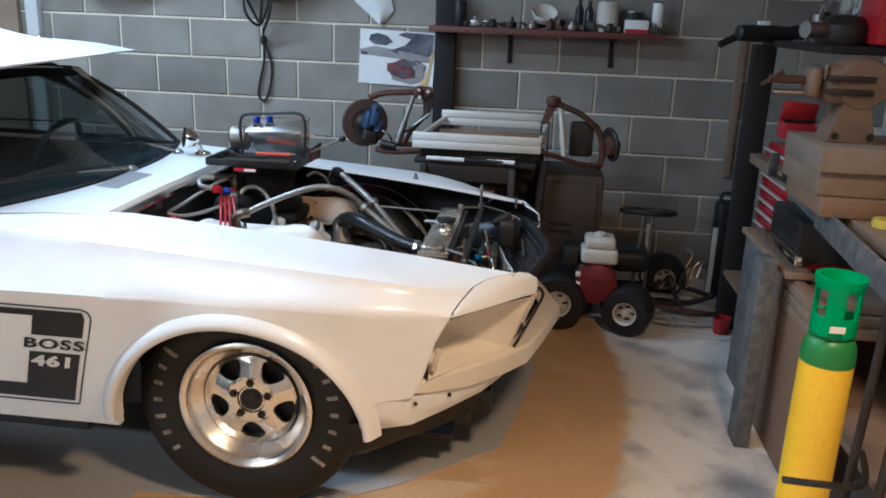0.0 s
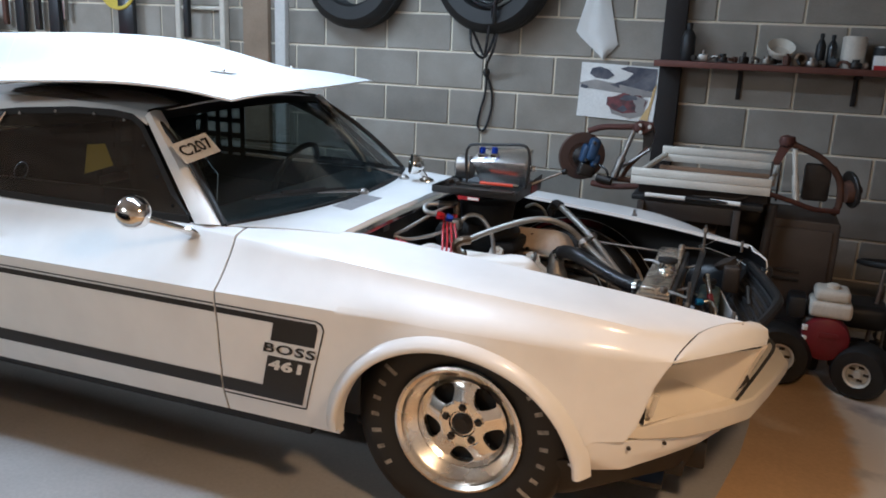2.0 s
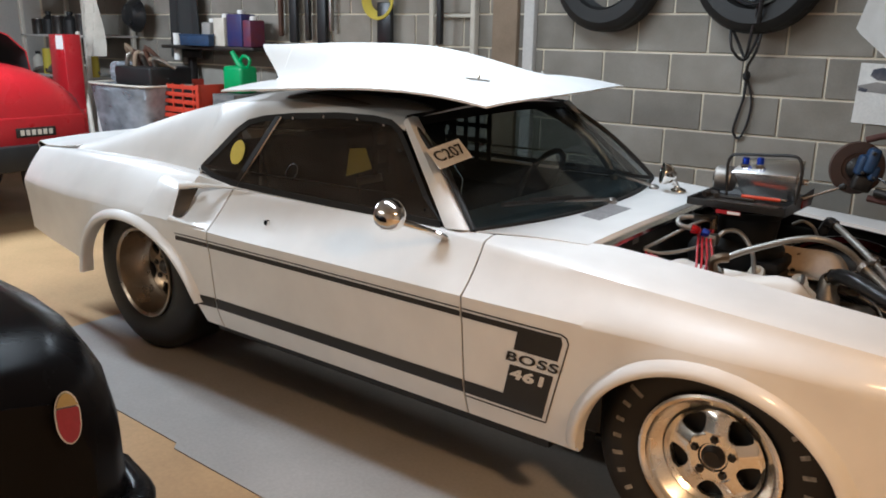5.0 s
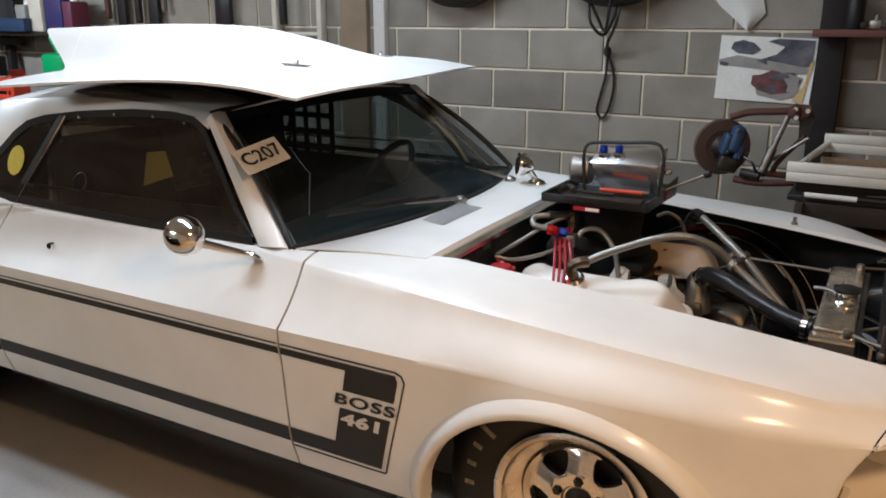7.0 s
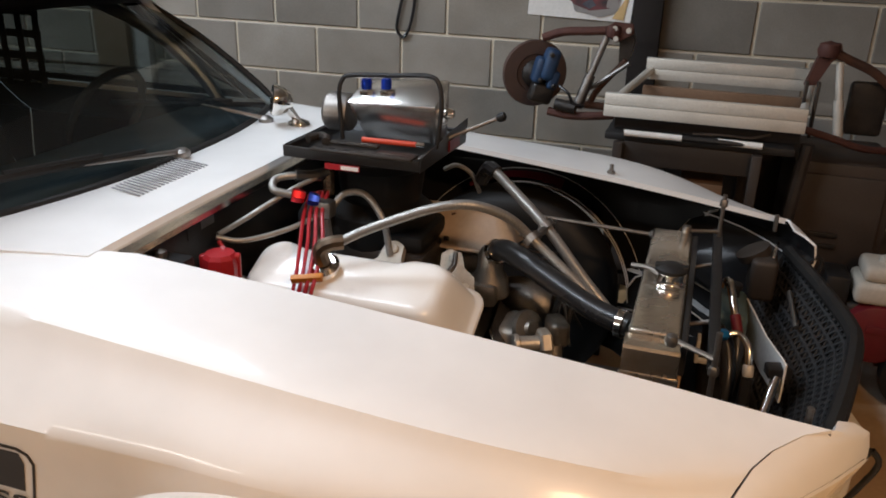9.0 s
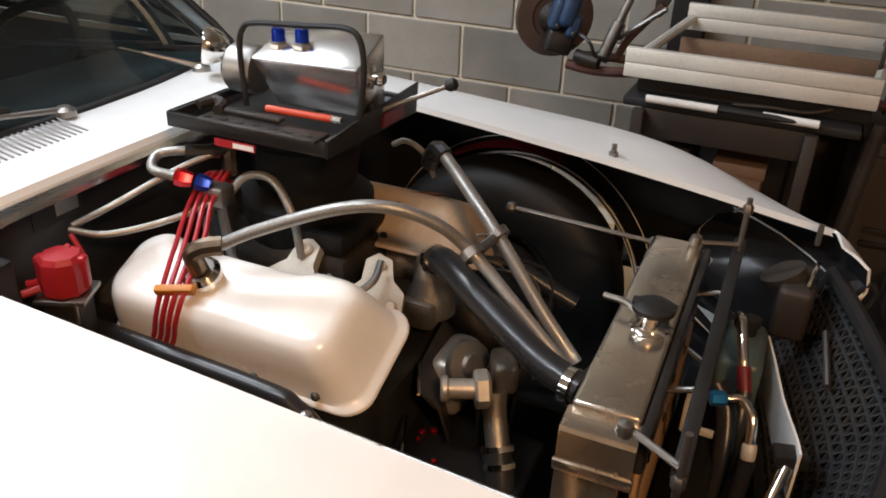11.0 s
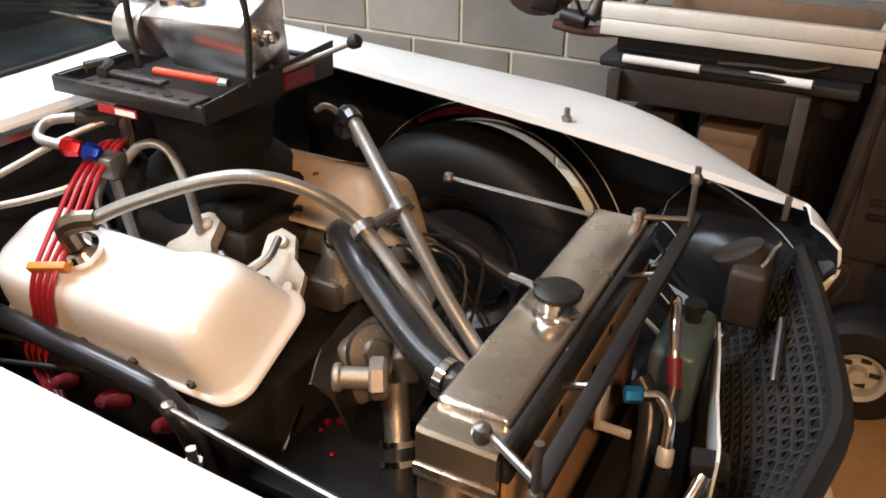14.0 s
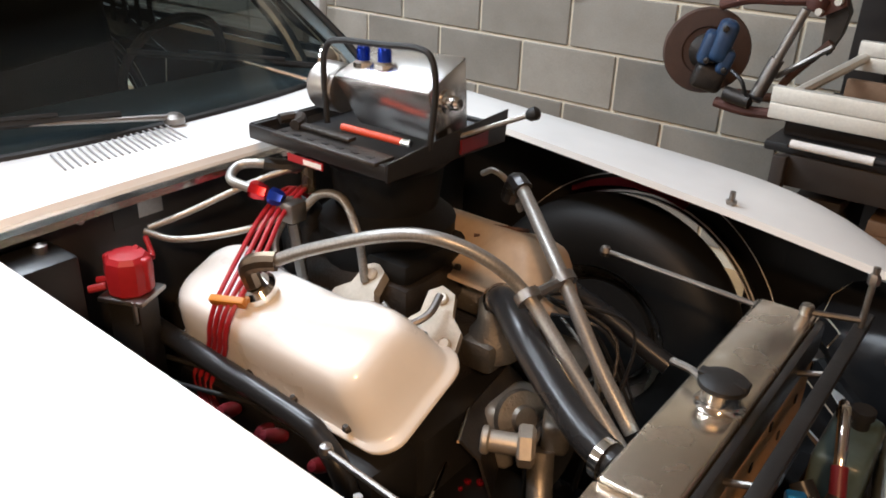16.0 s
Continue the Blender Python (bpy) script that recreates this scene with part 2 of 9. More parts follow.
M["pump_alloy"] = material("fresh_cast_alloy", (0.50, 0.46, 0.40), 0.45, 0.7, second=(0.22, 0.19, 0.15), scale=18, grain=150, bump=0.04)
M["cast"] = material("cast_aluminium", (0.30, 0.275, 0.24), 0.40, 0.9, second=(0.09, 0.075, 0.06), scale=20, grain=200, bump=0.15)
M["plate_alloy"] = material("bare_cast_alloy", (0.50, 0.46, 0.39), 0.5, 0.35, second=(0.30, 0.26, 0.20), scale=24, grain=160, bump=0.08)
M["greasy"] = material("greasy_iron", (0.022, 0.020, 0.019), 0.42, 0.3, second=(0.07, 0.055, 0.042), scale=16, grain=150, bump=0.15)
M["block"] = material("concrete_block", (0.295, 0.272, 0.234), 0.9, second=(0.205, 0.184, 0.152), scale=3.5, amount=0.8, grain=160, bump=0.12, random_by=0.2)
M["mortar"] = material("mortar", (0.74, 0.67, 0.53), 0.92, second=(0.58, 0.51, 0.39), scale=6, grain=200, bump=0.12)
M["concrete"] = material("concrete_floor", (0.60, 0.395, 0.20), 0.55, second=(0.42, 0.275, 0.14), scale=1.6, amount=0.8, grain=60, bump=0.05)
M["mat"] = material("grey_floor_paint", (0.45, 0.44, 0.425), 0.5, second=(0.32, 0.315, 0.305), scale=2.0, amount=0.7, grain=70, bump=0.04)
M["plaster"] = material("painted_wall", (0.55, 0.53, 0.50), 0.85, second=(0.47, 0.45, 0.42), scale=2, grain=90, bump=0.06)
M["wood"] = material("old_wood", (0.24, 0.15, 0.09), 0.65, second=(0.14, 0.085, 0.05), scale=5, grain=90, bump=0.08)
M["wood_light"] = material("worn_timber", (0.25, 0.185, 0.125), 0.7, second=(0.16, 0.115, 0.075), scale=6, grain=90, bump=0.08)
M["redwood"] = material("brown_painted_shelf", (0.13, 0.045, 0.03), 0.6, second=(0.09, 0.035, 0.025), bump=0.05)
M["dark_wood"] = material("dark_painted_timber", (0.013, 0.010, 0.009), 0.75, second=(0.024, 0.018, 0.014), bump=0.06)
M["rust"] = material("rusty_steel", (0.085, 0.045, 0.032), 0.75, 0.25, second=(0.15, 0.07, 0.042), scale=18, grain=170, bump=0.15)
M["rust_red"] = material("red_oxide_steel", (0.075, 0.028, 0.022), 0.65, 0.1, second=(0.13, 0.055, 0.038), scale=14, grain=150, bump=0.1)
M["blue_paint"] = material("blue_caliper_paint", (0.022, 0.055, 0.125), 0.5, second=(0.018, 0.02, 0.028), scale=12, bump=0.08)
M["engine_red"] = material("dark_red_engine_cowl", (0.16, 0.012, 0.018), 0.4, second=(0.09, 0.01, 0.014), scale=12, bump=0.04)
M["offwhite"] = material("off_white_plastic", (0.62, 0.58, 0.50), 0.5, second=(0.46, 0.42, 0.35), scale=9, bump=0.04)
M["yellow"] = material("yellow_cylinder_paint", (0.84, 0.54, 0.006), 0.38, second=(0.76, 0.46, 0.006), scale=5, grain=120, bump=0.02)
M["green"] = material("green_plastic", (0.012, 0.33, 0.105), 0.42, second=(0.012, 0.22, 0.06), bump=0.03)
M["green_dark"] = material("green_cylinder_shoulder", (0.035, 0.20, 0.045), 0.4, second=(0.03, 0.15, 0.035), bump=0.03)
M["red_body"] = material("red_bodywork", (0.42, 0.014, 0.02), 0.3, second=(0.34, 0.012, 0.016), coat=0.4, bump=0.01)
M["black_gloss"] = material("black_bodywork", (0.004, 0.004, 0.005), 0.25, second=(0.006, 0.006, 0.006), bump=0.004, ior=1.18)
M["black_plastic"] = material("black_plastic", (0.012, 0.012, 0.0125), 0.5, second=(0.022, 0.021, 0.02), scale=12, bump=0.05)
M["grille_grey"] = material("grey_plastic_lattice", (0.040, 0.040, 0.041), 0.5, second=(0.020, 0.020, 0.021), bump=0.03)
M["paper"] = material("paper", (0.82, 0.81, 0.78), 0.8, second=(0.66, 0.63, 0.58), bump=0.02)
M["cloth"] = material("white_cloth", (0.74, 0.73, 0.70), 0.9, second=(0.66, 0.64, 0.60), scale=9, grain=300, bump=0.15)
M["yellow_sticker"] = material("yellow_sticker", (0.62, 0.50, 0.06), 0.6, second=(0.52, 0.42, 0.06), bump=0.01)
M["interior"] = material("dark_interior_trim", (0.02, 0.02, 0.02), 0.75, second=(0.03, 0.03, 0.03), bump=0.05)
# Blue-grey and brown haze on these two panes stands in for reflections and glare.
M["glass"] = glass("windscreen_glass", (0.34, 0.44, 0.48), 0.05, 0.015)
M["tint"] = glass("smoked_polycarbonate", (0.50, 0.47, 0.43), 0.08, 0.034, (0.60, 0.50, 0.42))
M["clear"] = glass("clear_plastic", (0.72, 0.73, 0.74), 0.15)
M["tank"] = material("worn_alloy_tank", (0.76, 0.70, 0.60), 0.24, 0.95, second=(0.66, 0.58, 0.48), scale=11, amount=0.9, grain=140, bump=0.02, rough_var=0.16)
M["brass"] = material("copper_brown_core", (0.42, 0.26, 0.135), 0.6, 0.0, second=(0.30, 0.18, 0.09), scale=8, grain=200, bump=0.05)
M["cabinet_black"] = material("worn_dark_cabinet_paint", (0.030, 0.024, 0.020), 0.55, second=(0.055, 0.042, 0.033), scale=9, grain=140, bump=0.05)
M["sidewall"] = material("worn_sidewall_marking", (0.34, 0.31, 0.26), 0.7, second=(0.10, 0.09, 0.08), scale=60, amount=0.9, grain=200, bump=0.04)
M["wheel_alloy"] = material("polished_wheel_alloy", (0.92, 0.90, 0.86), 0.27, 1.0, second=(0.80, 0.76, 0.69), scale=8, grain=120, bump=0.008, rough_var=0.08)
# Darker, browner copy of the wheel alloy: shade and brown reflections in the colour.
M["rear_alloy_shaded"] = material("shaded_rear_wheel_alloy", (0.40, 0.33, 0.255), 0.3, 0.95, second=(0.28, 0.21, 0.15), scale=8, bump=0.02)
M["bronze"] = material("warm_wheel_finish", (0.20, 0.16, 0.12), 0.3, 0.9, second=(0.20, 0.14, 0.09), bump=0.02)

M["ceiling_board"] = material("dusty_ceiling_board", (0.36, 0.34, 0.31), 0.8, second=(0.28, 0.26, 0.24), scale=1.5, grain=40, bump=0.05)

# ---- room ----
FL = -0.027
X0, X1, Y0, Y1, H = -9.0, 2.75, -4.6, 1.98, 2.75
COURSE, BLOCK = 0.2275, 0.4475
floor = part("floor", box(X0 - 0.3, X1 + 0.3, Y0 - 0.3, Y1 + 0.3, FL - 0.12, FL, 0), M["concrete"], None, "stained bare concrete garage floor", 0, "floor", kind="structure")
part("ceiling", box(X0 - 0.2, X1 + 0.2, Y0 - 0.2, Y1 + 0.2, H, H + 0.12, 0), M["ceiling_board"], None, "plain dusty board garage ceiling", 0, "ceiling", kind="structure")
wall_back = part("wall_back", box(X0, X1 + 0.2, Y1 + 0.004, Y1 + 0.2, FL, H, 0), M["mortar"], None, "grey concrete block wall with pale mortar joints", 0, "wall", kind="structure")
part("wall_side_a", box(X0 - 0.2, X0, Y0, Y1 + 0.2, FL, H, 0), M["plaster"], None, "far end wall of the garage", 0, "wall", kind="structure")
part("wall_side_b", box(X1, X1 + 0.2, Y0, Y1, FL, H, 0), M["plaster"], None, "wall behind the workbench", 0, "wall", kind="structure")
part("wall_front", box(X0, X1 + 0.2, Y0 - 0.2, Y0, FL, H, 0), M["plaster"], None, "plain wall behind the viewer", 0, "wall", kind="structure")
for lamp_x, lamp_y, long in ((-1.55, 0.30, 1.3), (-1.05, -0.82, 1.9), (-5.4, -0.75, 1.6)):
    strip = thing("ceiling_light", "white strip light hung below the ceiling", "ceiling light", (lamp_x, lamp_y, 2.63), "strip lights")
    part("housing", box(-long / 2, long / 2, -0.05, 0.05, 0, 0.06), M["offwhite"], strip)
    for k in (-0.4, 0.4):
        part("hanger", rod((k * long, 0, 0.05), (k * long, 0, 0.12), 0.006), M["steel"], strip)
wall_light = thing("wall_light", "strip light on brackets high on the wall behind the viewer", "wall light", (-2.80, -4.45, 2.32))
part("housing", box(-0.8, 0.8, -0.06, 0.06, 0, 0.05), M["offwhite"], wall_light)
for k in (-0.6, 0.6):
    part("bracket", box(k - 0.015, k + 0.015, -0.15, 0.0, 0.05, 0.065, 0.002), M["steel"], wall_light)
bulkhead = thing("ceiling_lamp", "warm round bulkhead lamp on the ceiling", "ceiling light", (1.50, -1.90, 2.385))
part("housing", lathe([(0.02, 0.365), (0.08, 0.365), (0.10, 0.14), (0.26, 0.08), (0.25, 0.06), (0.02, 0.06)], 24, True), M["offwhite"], bulkhead)

# ---- the car: x runs to its nose from the front axle, y to its left flank ----
W = soft_table([(0.66, 0.70), (0.604, 0.750), (0.55, 0.768), (0.49, 0.796), (0.37, 0.842), (0.1, 0.882), (-0.5, 0.885), (-1.5, 0.885), (-2.1, 0.89), (-2.7, 0.905), (-3.2, 0.885), (-3.6, 0.84), (-3.82, 0.80)])
YC = soft_table([(0.78, 0.53), (0.65, 0.66), (0.6, 0.70), (0.5, 0.750), (0.3, 0.792), (0.0, 0.792), (-0.5, 0.785), (-0.8, 0.77), (-0.95, 0.758), (-1.4, 0.747), (-2.1, 0.738), (-2.4, 0.745), (-3.0, 0.745), (-3.5, 0.72), (-3.82, 0.70)])
ZC = soft_table([(0.78, 0.715), (0.65, 0.692), (0.60, 0.712), (0.5, 0.744), (0.3, 0.772), (0.0, 0.790), (-0.5, 0.822), (-0.8, 0.838), (-1.1, 0.846), (-2.0, 0.848), (-2.4, 0.88), (-2.8, 0.892), (-3.3, 0.878), (-3.82, 0.85)])
YI = table([(0.78, 0.51), (0.3, 0.53), (-0.45, 0.55), (-0.55, 0.60), (-0.8, 0.715), (-0.9, 0.728), (-1.4, 0.717), (-2.1, 0.708), (-3.82, 0.68)])
ZI = soft_table([(0.78, 0.724), (0.55, 0.757), (0.3, 0.784), (0.0, 0.812), (-0.3, 0.837), (-0.5, 0.852), (-0.8, 0.857), (-1.1, 0.852), (-2.0, 0.853), (-2.4, 0.885), (-2.8, 0.897), (-3.3, 0.885), (-3.82, 0.857)])
TUCK = table([(0.2, 0.088), (0.26, 0.056), (0.31, 0.036), (0.38, 0.024), (0.48, 0.014), (0.56, 0.008), (0.62, 0.001), (0.66, -0.005)])
SHOULDER = soft_table([(0.62, 0.655), (0.45, 0.672), (0.33, 0.684), (0.1, 0.694), (-0.4, 0.692), (-0.8, 0.688), (-2.0, 0.684), (-2.5, 0.70), (-3.8, 0.69)])
ARCHES = ((0.005, 0.262, 0.372, 0.368), (-2.665, 0.25, 0.475, 0.405))


def bottom(x):
    low = float(np.interp(x, [-3.82, -3.1, -2.4, -2.1, -0.4, 0.36, 0.40, 0.8], [0.42, 0.36, 0.27, 0.252, 0.262, 0.30, 0.40, 0.42]))
    for cx, cz, a, b in ARCHES:
        d = abs(x - cx) / a
        if d < 1:
            low = max(low, cz + b * (1 - d * d) ** 0.5)
    return low


def flare(x, z):
    """The rolled lip round a wheel opening."""
    out = 0.0
    for cx, cz, a, b in ARCHES:
        q = math.hypot((x - cx) / a, (z - cz) / b)
        if q > 0.8 and z > 0.2:
            out = max(out, 0.016 * max(0.0, 1 - abs(q - 1.0) / 0.22))
    return out * min(1.0, max(0.25, (z - 0.26) / 0.12))


def side_y(x, z):
    """How far out the flank lies at a height below the shoulder."""
    return W(x) - TUCK(z) + flare(x, z)


RISE = (0.0, 0.17, 0.34, 0.51, 0.67, 0.80, 0.90, 0.965, 1.0)
HOLLOW = table([(0.66, 0.2), (0.56, 0.6), (0.40, 0.85), (0.0, 0.8), (-0.4, 0.6), (-0.8, 0.5), (-2.0, 0.45), (-2.4, 0.0), (-3.8, 0.0)])


def profile(x):
    zb, zs, zc, yc = bottom(x), SHOULDER(x), ZC(x), YC(x)
    pts = [(side_y(x, zb) - 0.03, zb + 0.001)]
    for k in range(9):
        z = zb + (zs - zb) * RISE[k]
        pts.append((side_y(x, z), z))
    a, c = Vector(pts[-1]), Vector((yc, zc))
    b = (a + c) / 2 + Vector((0.008, 0.014)) * min(1.0, max(0.0, (0.66 - x) / 0.4))
    span, hollow = c - a, HOLLOW(x)
    soft = min(1.0, max(0.0, (x + 0.62) / 0.45))
    b1, b2 = a + Vector((span.x * (0.52 - 0.40 * soft), span.y * (0.16 + 0.24 * soft))), c + Vector((span.x * -0.10, span.y * -0.42))
    for k in range(1, 8):
        t = k / 7
        p = a * (1 - t) ** 2 + b * (2 * t * (1 - t)) + c * t * t
        q = a * (1 - t) ** 3 + b1 * (3 * t * (1 - t) ** 2) + b2 * (3 * t * t * (1 - t)) + c * t**3
        p = p.lerp(q, hollow)
        pts.append((p.x, p.y))
    if -2.326 < x < -2.09:
        deep = 0.050 * ((-2.09 - x) / 0.23) ** 0.8
        for k in range(10, 17):
            y, z = pts[k]
            q = min(1.0, max(0.0, (z - zs - 0.006) / 0.022)) * min(1.0, max(0.0, (zc - 0.012 - z) / 0.022))
            pts[k] = (y - deep * q, z)
    yi, zi = YI(x), ZI(x)
    for k in (0.08, 0.3, 0.65, 1.0):
        pts.append((yc + (yi - yc) * k, zc + (zi - zc) * (k ** 0.55)))
    pts.append((yi - 0.003, zi - 0.014))
    return pts


def stations(a, b, step=0.05):
    xs = set(np.round(np.linspace(a, b, max(2, int(abs(b - a) / step) + 1)), 4))
    xs |= {x for x in (-2.334, -2.327, -2.325, -2.28, -2.24, -2.19) if min(a, b) < x < max(a, b)}
    for cx, cz, ra, rb in ARCHES:
        xs |= {round(cx + ra * s, 4) for s in (-1.0, -0.985, -0.95, -0.9, -0.82, -0.72, -0.6, -0.3, 0.3, 0.6, 0.72, 0.82, 0.9, 0.95, 0.985, 1.0) if min(a, b) < cx + ra * s < max(a, b)}
    return sorted(float(x) for x in xs)


car = thing("drag_car", "white fastback drag racing car with black side stripes, bonnet removed", "car")


def flank(name, a, b, sign, ends=None, label=""):
    """A panel of the car's side; ends gives the front edge by the row of the profile."""
    rows = []
    n = len(profile(0))
    for x in stations(a, b):
        if ends is None:
            rows.append([(x, sign * y, z) for y, z in profile(x)])
        else:
            row = []
            for k in range(n):
                far = ends(k)
                s = (x - a) / (b - a)
                xx = x if x < 0.36 else 0.36 + (x - 0.36) / (b - 0.36) * (far - 0.36)
                y, z = profile(xx)[k]
                row.append((xx, sign * y, z))
            rows.append(row)
    return part(name, shell(rows, 0.006, (0, sign, 0.3)), [M["paint"], M["black_paint"]], car, label, 38)


def nose_end(k):
    """Where each row of the front wing ends: the lamp opening below, the brow's seam above."""
    high = (0.609, 0.614, 0.620, 0.626, 0.633, 0.640, 0.648, 0.657, 0.686, 0.732, 0.775, 0.775)
    return float(np.interp(RISE[max(k - 1, 0)], (0, 0.15, 0.29, 0.41, 0.54, 0.66, 0.77, 0.89, 1), (0.50, 0.522, 0.534, 0.543, 0.551, 0.559, 0.572, 0.588, 0.604))) if k < 10 else high[k - 10]


for sign in (-1, 1):
    flank("fender", -0.782, 0.62, sign, nose_end)
    door = flank("door", -2.082, -0.789, sign)
    if sign < 0:
        part("door_lock", tube([(-1.78, -0.822, 0.762), (-1.78, -0.836, 0.763)], 0.011, 12, 1), M["chrome"], door)
    flank("quarter_panel", -3.80, -2.089, sign)

def skin_y(x, z):
    """How far out the body lies at any height."""
    pts = profile(x)[1:17]
    return float(np.interp(z, [p[1] for p in pts], [p[0] for p in pts]))


# rolled lips round the wheel openings
for sign in (-1, 1):
    for (cx, cz, a, b), low, high in zip(ARCHES, (4, 14), (176, 172)):
        rows = []
        for k in range(41):
            th = math.radians(low + (high - low) * k / 40)
            c, s = math.cos(th), math.sin(th)
            n = Vector((c / a, s / b)).normalized()
            row = []
            for dr, dy in ((-0.001, -0.045), (-0.003, -0.004), (-0.002, 0.012), (0.003, 0.021), (0.011, 0.024), (0.021, 0.0215), (0.031, 0.013), (0.040, 0.003), (0.048, -0.006)):
                x, z = cx + a * c + n.x * dr, cz + b * s + n.y * dr
                row.append((x, sign * (skin_y(x, z) + dy), z))
            rows.append(row)
        part("arch_lip", shell(rows, 0.003, (0, sign, 0)), [M["paint"], M["black_paint"]], car, "rolled lip of the wheel opening", 50)

# roof and sail panels
ZR = soft_table([(-1.15, 1.205), (-1.4, 1.245), (-1.7, 1.262), (-2.0, 1.258), (-2.36, 1.222), (-2.62, 1.165), (-3.0, 1.055), (-3.3, 0.965), (-3.5, 0.915), (-3.85, 0.872)])
YR = table([(-1.2, 0.555), (-1.5, 0.575), (-2.0, 0.585), (-2.4, 0.58), (-3.0, 0.60), (-3.5, 0.64), (-3.82, 0.66)])
DROP = table([(-1.2, 0.035), (-1.6, 0.045), (-2.4, 0.05), (-3.3, 0.035), (-3.82, 0.012)])


def pane_y(z):
    return 0.738 - (z - 0.85) * 0.43


WINDOW = [(-0.985, 0.853), (-1.08, 0.952), (-1.19, 1.07), (-1.275, 1.155), (-1.33, 1.183), (-1.42, 1.192), (-1.6, 1.19), (-1.86, 1.17), (-2.03, 1.148), (-2.12, 1.125), (-2.18, 1.085), (-2.27, 0.99), (-2.345, 0.915), (-2.34, 0.90), (-2.25, 0.872), (-2.11, 0.855), (-1.5, 0.85)]
roof_rows = []
for x in np.linspace(-1.262, -3.80, 44):
    x = float(x)
    row = []
    for k in np.linspace(-1, 1, 25):
        f = abs(float(k))
        row.append((x + (0.03 * (1 - f * f) if x > -1.4 else 0) , float(k) * YR(x), ZR(x) - DROP(x) * f**2.4))
    roof_rows.append(row)
part("roof", shell(roof_rows, 0.006, (0, 0, 1)), [M["paint"], M["interior"]], car, "", 40)


def lower_edge(x):
    """Where the side of the roof ends: the window's top edge, then its slanting rear edge, then the haunch."""
    if x > -2.12:
        return float(np.interp(-x, [1.262, 1.33, 1.42, 1.6, 1.86, 2.03, 2.12], [1.15, 1.183, 1.192, 1.19, 1.17, 1.148, 1.125]))
    if x > -2.345:
        return float(np.interp(-x, [2.12, 2.18, 2.27, 2.345], [1.125, 1.085, 0.99, 0.915]))
    return ZI(x)


for sign in (-1, 1):
    rows = []
    for x in sorted({*np.round(np.linspace(-1.262, -3.80, 50), 4), -2.12, -2.18, -2.27, -2.345, -2.352}, reverse=True):
        x = float(x)
        top = Vector((YR(x), ZR(x) - DROP(x)))
        z = lower_edge(x)
        low = Vector((YI(x) if x < -2.345 else max(pane_y(z), top.x + 0.005), min(z, top.y - 0.003)))
        mid = (top + low) / 2 + Vector((0.022, 0.012)) * min(1, (top - low).length / 0.2)
        row = []
        for t in (0, 0.12, 0.3, 0.5, 0.7, 0.88, 1.0):
            p = top * (1 - t) ** 2 + mid * (2 * t * (1 - t)) + low * t * t
            row.append((x, sign * p.x, p.y))
        rows.append(row)
    part("roof_side", shell(rows, 0.006, (0, sign, 0.2)), [M["paint"], M["interior"]], car, "", 40)
    # small wedge under the window's rear corner
    wedge = [[(x, sign * YI(x), ZI(x)), (x, sign * pane_y(z), z)] for x, z in ((-2.36, 0.905), (-2.34, 0.90), (-2.25, 0.872), (-2.11, 0.855))]
    part("window_ledge", shell(wedge, 0.004, (0, sign * 0.3, 1)), [M["paint"], M["interior"]], car)
    # front pillar
    rows = []
    for t in np.linspace(0, 1, 9):
        t = float(t)
        a = Vector((-0.965 - 0.315 * t, 0.742 - 0.148 * t, 0.853 + 0.325 * t))
        b = Vector((-0.865 - 0.385 * t, 0.722 - 0.148 * t, 0.858 + 0.342 * t))
        out = Vector((0.012, 0.018, 0.006))
        rows.append([(p.x, sign * p.y, p.z) for p in (a + Vector((0, -0.02, 0)), a, a * 0.5 + b * 0.5 + out, b, b + Vector((0.0, -0.03, -0.005)))])
    part("front_pillar", shell(rows, 0.005, (0.5, sign, 0.3)), [M["paint"], M["interior"]], car, "", 60)
    # side window with its black surround
    ring = [Vector((x, sign * pane_y(z), z)) for x, z in WINDOW]
    mid = sum(ring, Vector()) / len(ring)
    inner = []
    for i, p in enumerate(ring):
        t = (ring[(i + 1) % len(ring)] - ring[i - 1]).normalized()
        nrm = t.cross(Vector((0, 1, 0.0))).normalized()
        if nrm.dot(mid - p) < 0:
            nrm = -nrm
        inner.append(p + nrm * 0.024)
    outer = [p + Vector((0, sign * 0.004, 0)) for p in ring]
    window = part("side_window", ([*[tuple(p) for p in inner]], [tuple(range(len(inner)))]), M["tint"], car, "smoked plastic side window with a row of rivets", 0)
    s = Shape()
    n = len(ring)
    lift = [p + Vector((0, sign * 0.004, 0)) for p in inner]
    back = [p - Vector((0, sign * 0.012, 0)) for p in inner]
    s.add((outer + lift + back, [(i, (i + 1) % n, n + (i + 1) % n, n + i) for i in range(n)] + [(n + i, n + (i + 1) % n, 2 * n + (i + 1) % n, 2 * n + i) for i in range(n)]))
    part("window_frame", s, M["rubber_trim"], window)
    post = [(-1.93, 1.15), (-1.955, 1.15), (-2.105, 0.86), (-2.075, 0.86)]
    part("window_post", ([(x, sign * (pane_y(z) + 0.006), z) for x, z in post], [(0, 1, 2, 3)]), M["black_plastic"], window, smooth=0)
    part("window_post", tube([(-2.065, sign * (pane_y(0.86) + 0.006), 0.86), (-1.92, sign * (pane_y(1.15) + 0.006), 1.15)], 0.004, 6, 1), M["alu"], window)
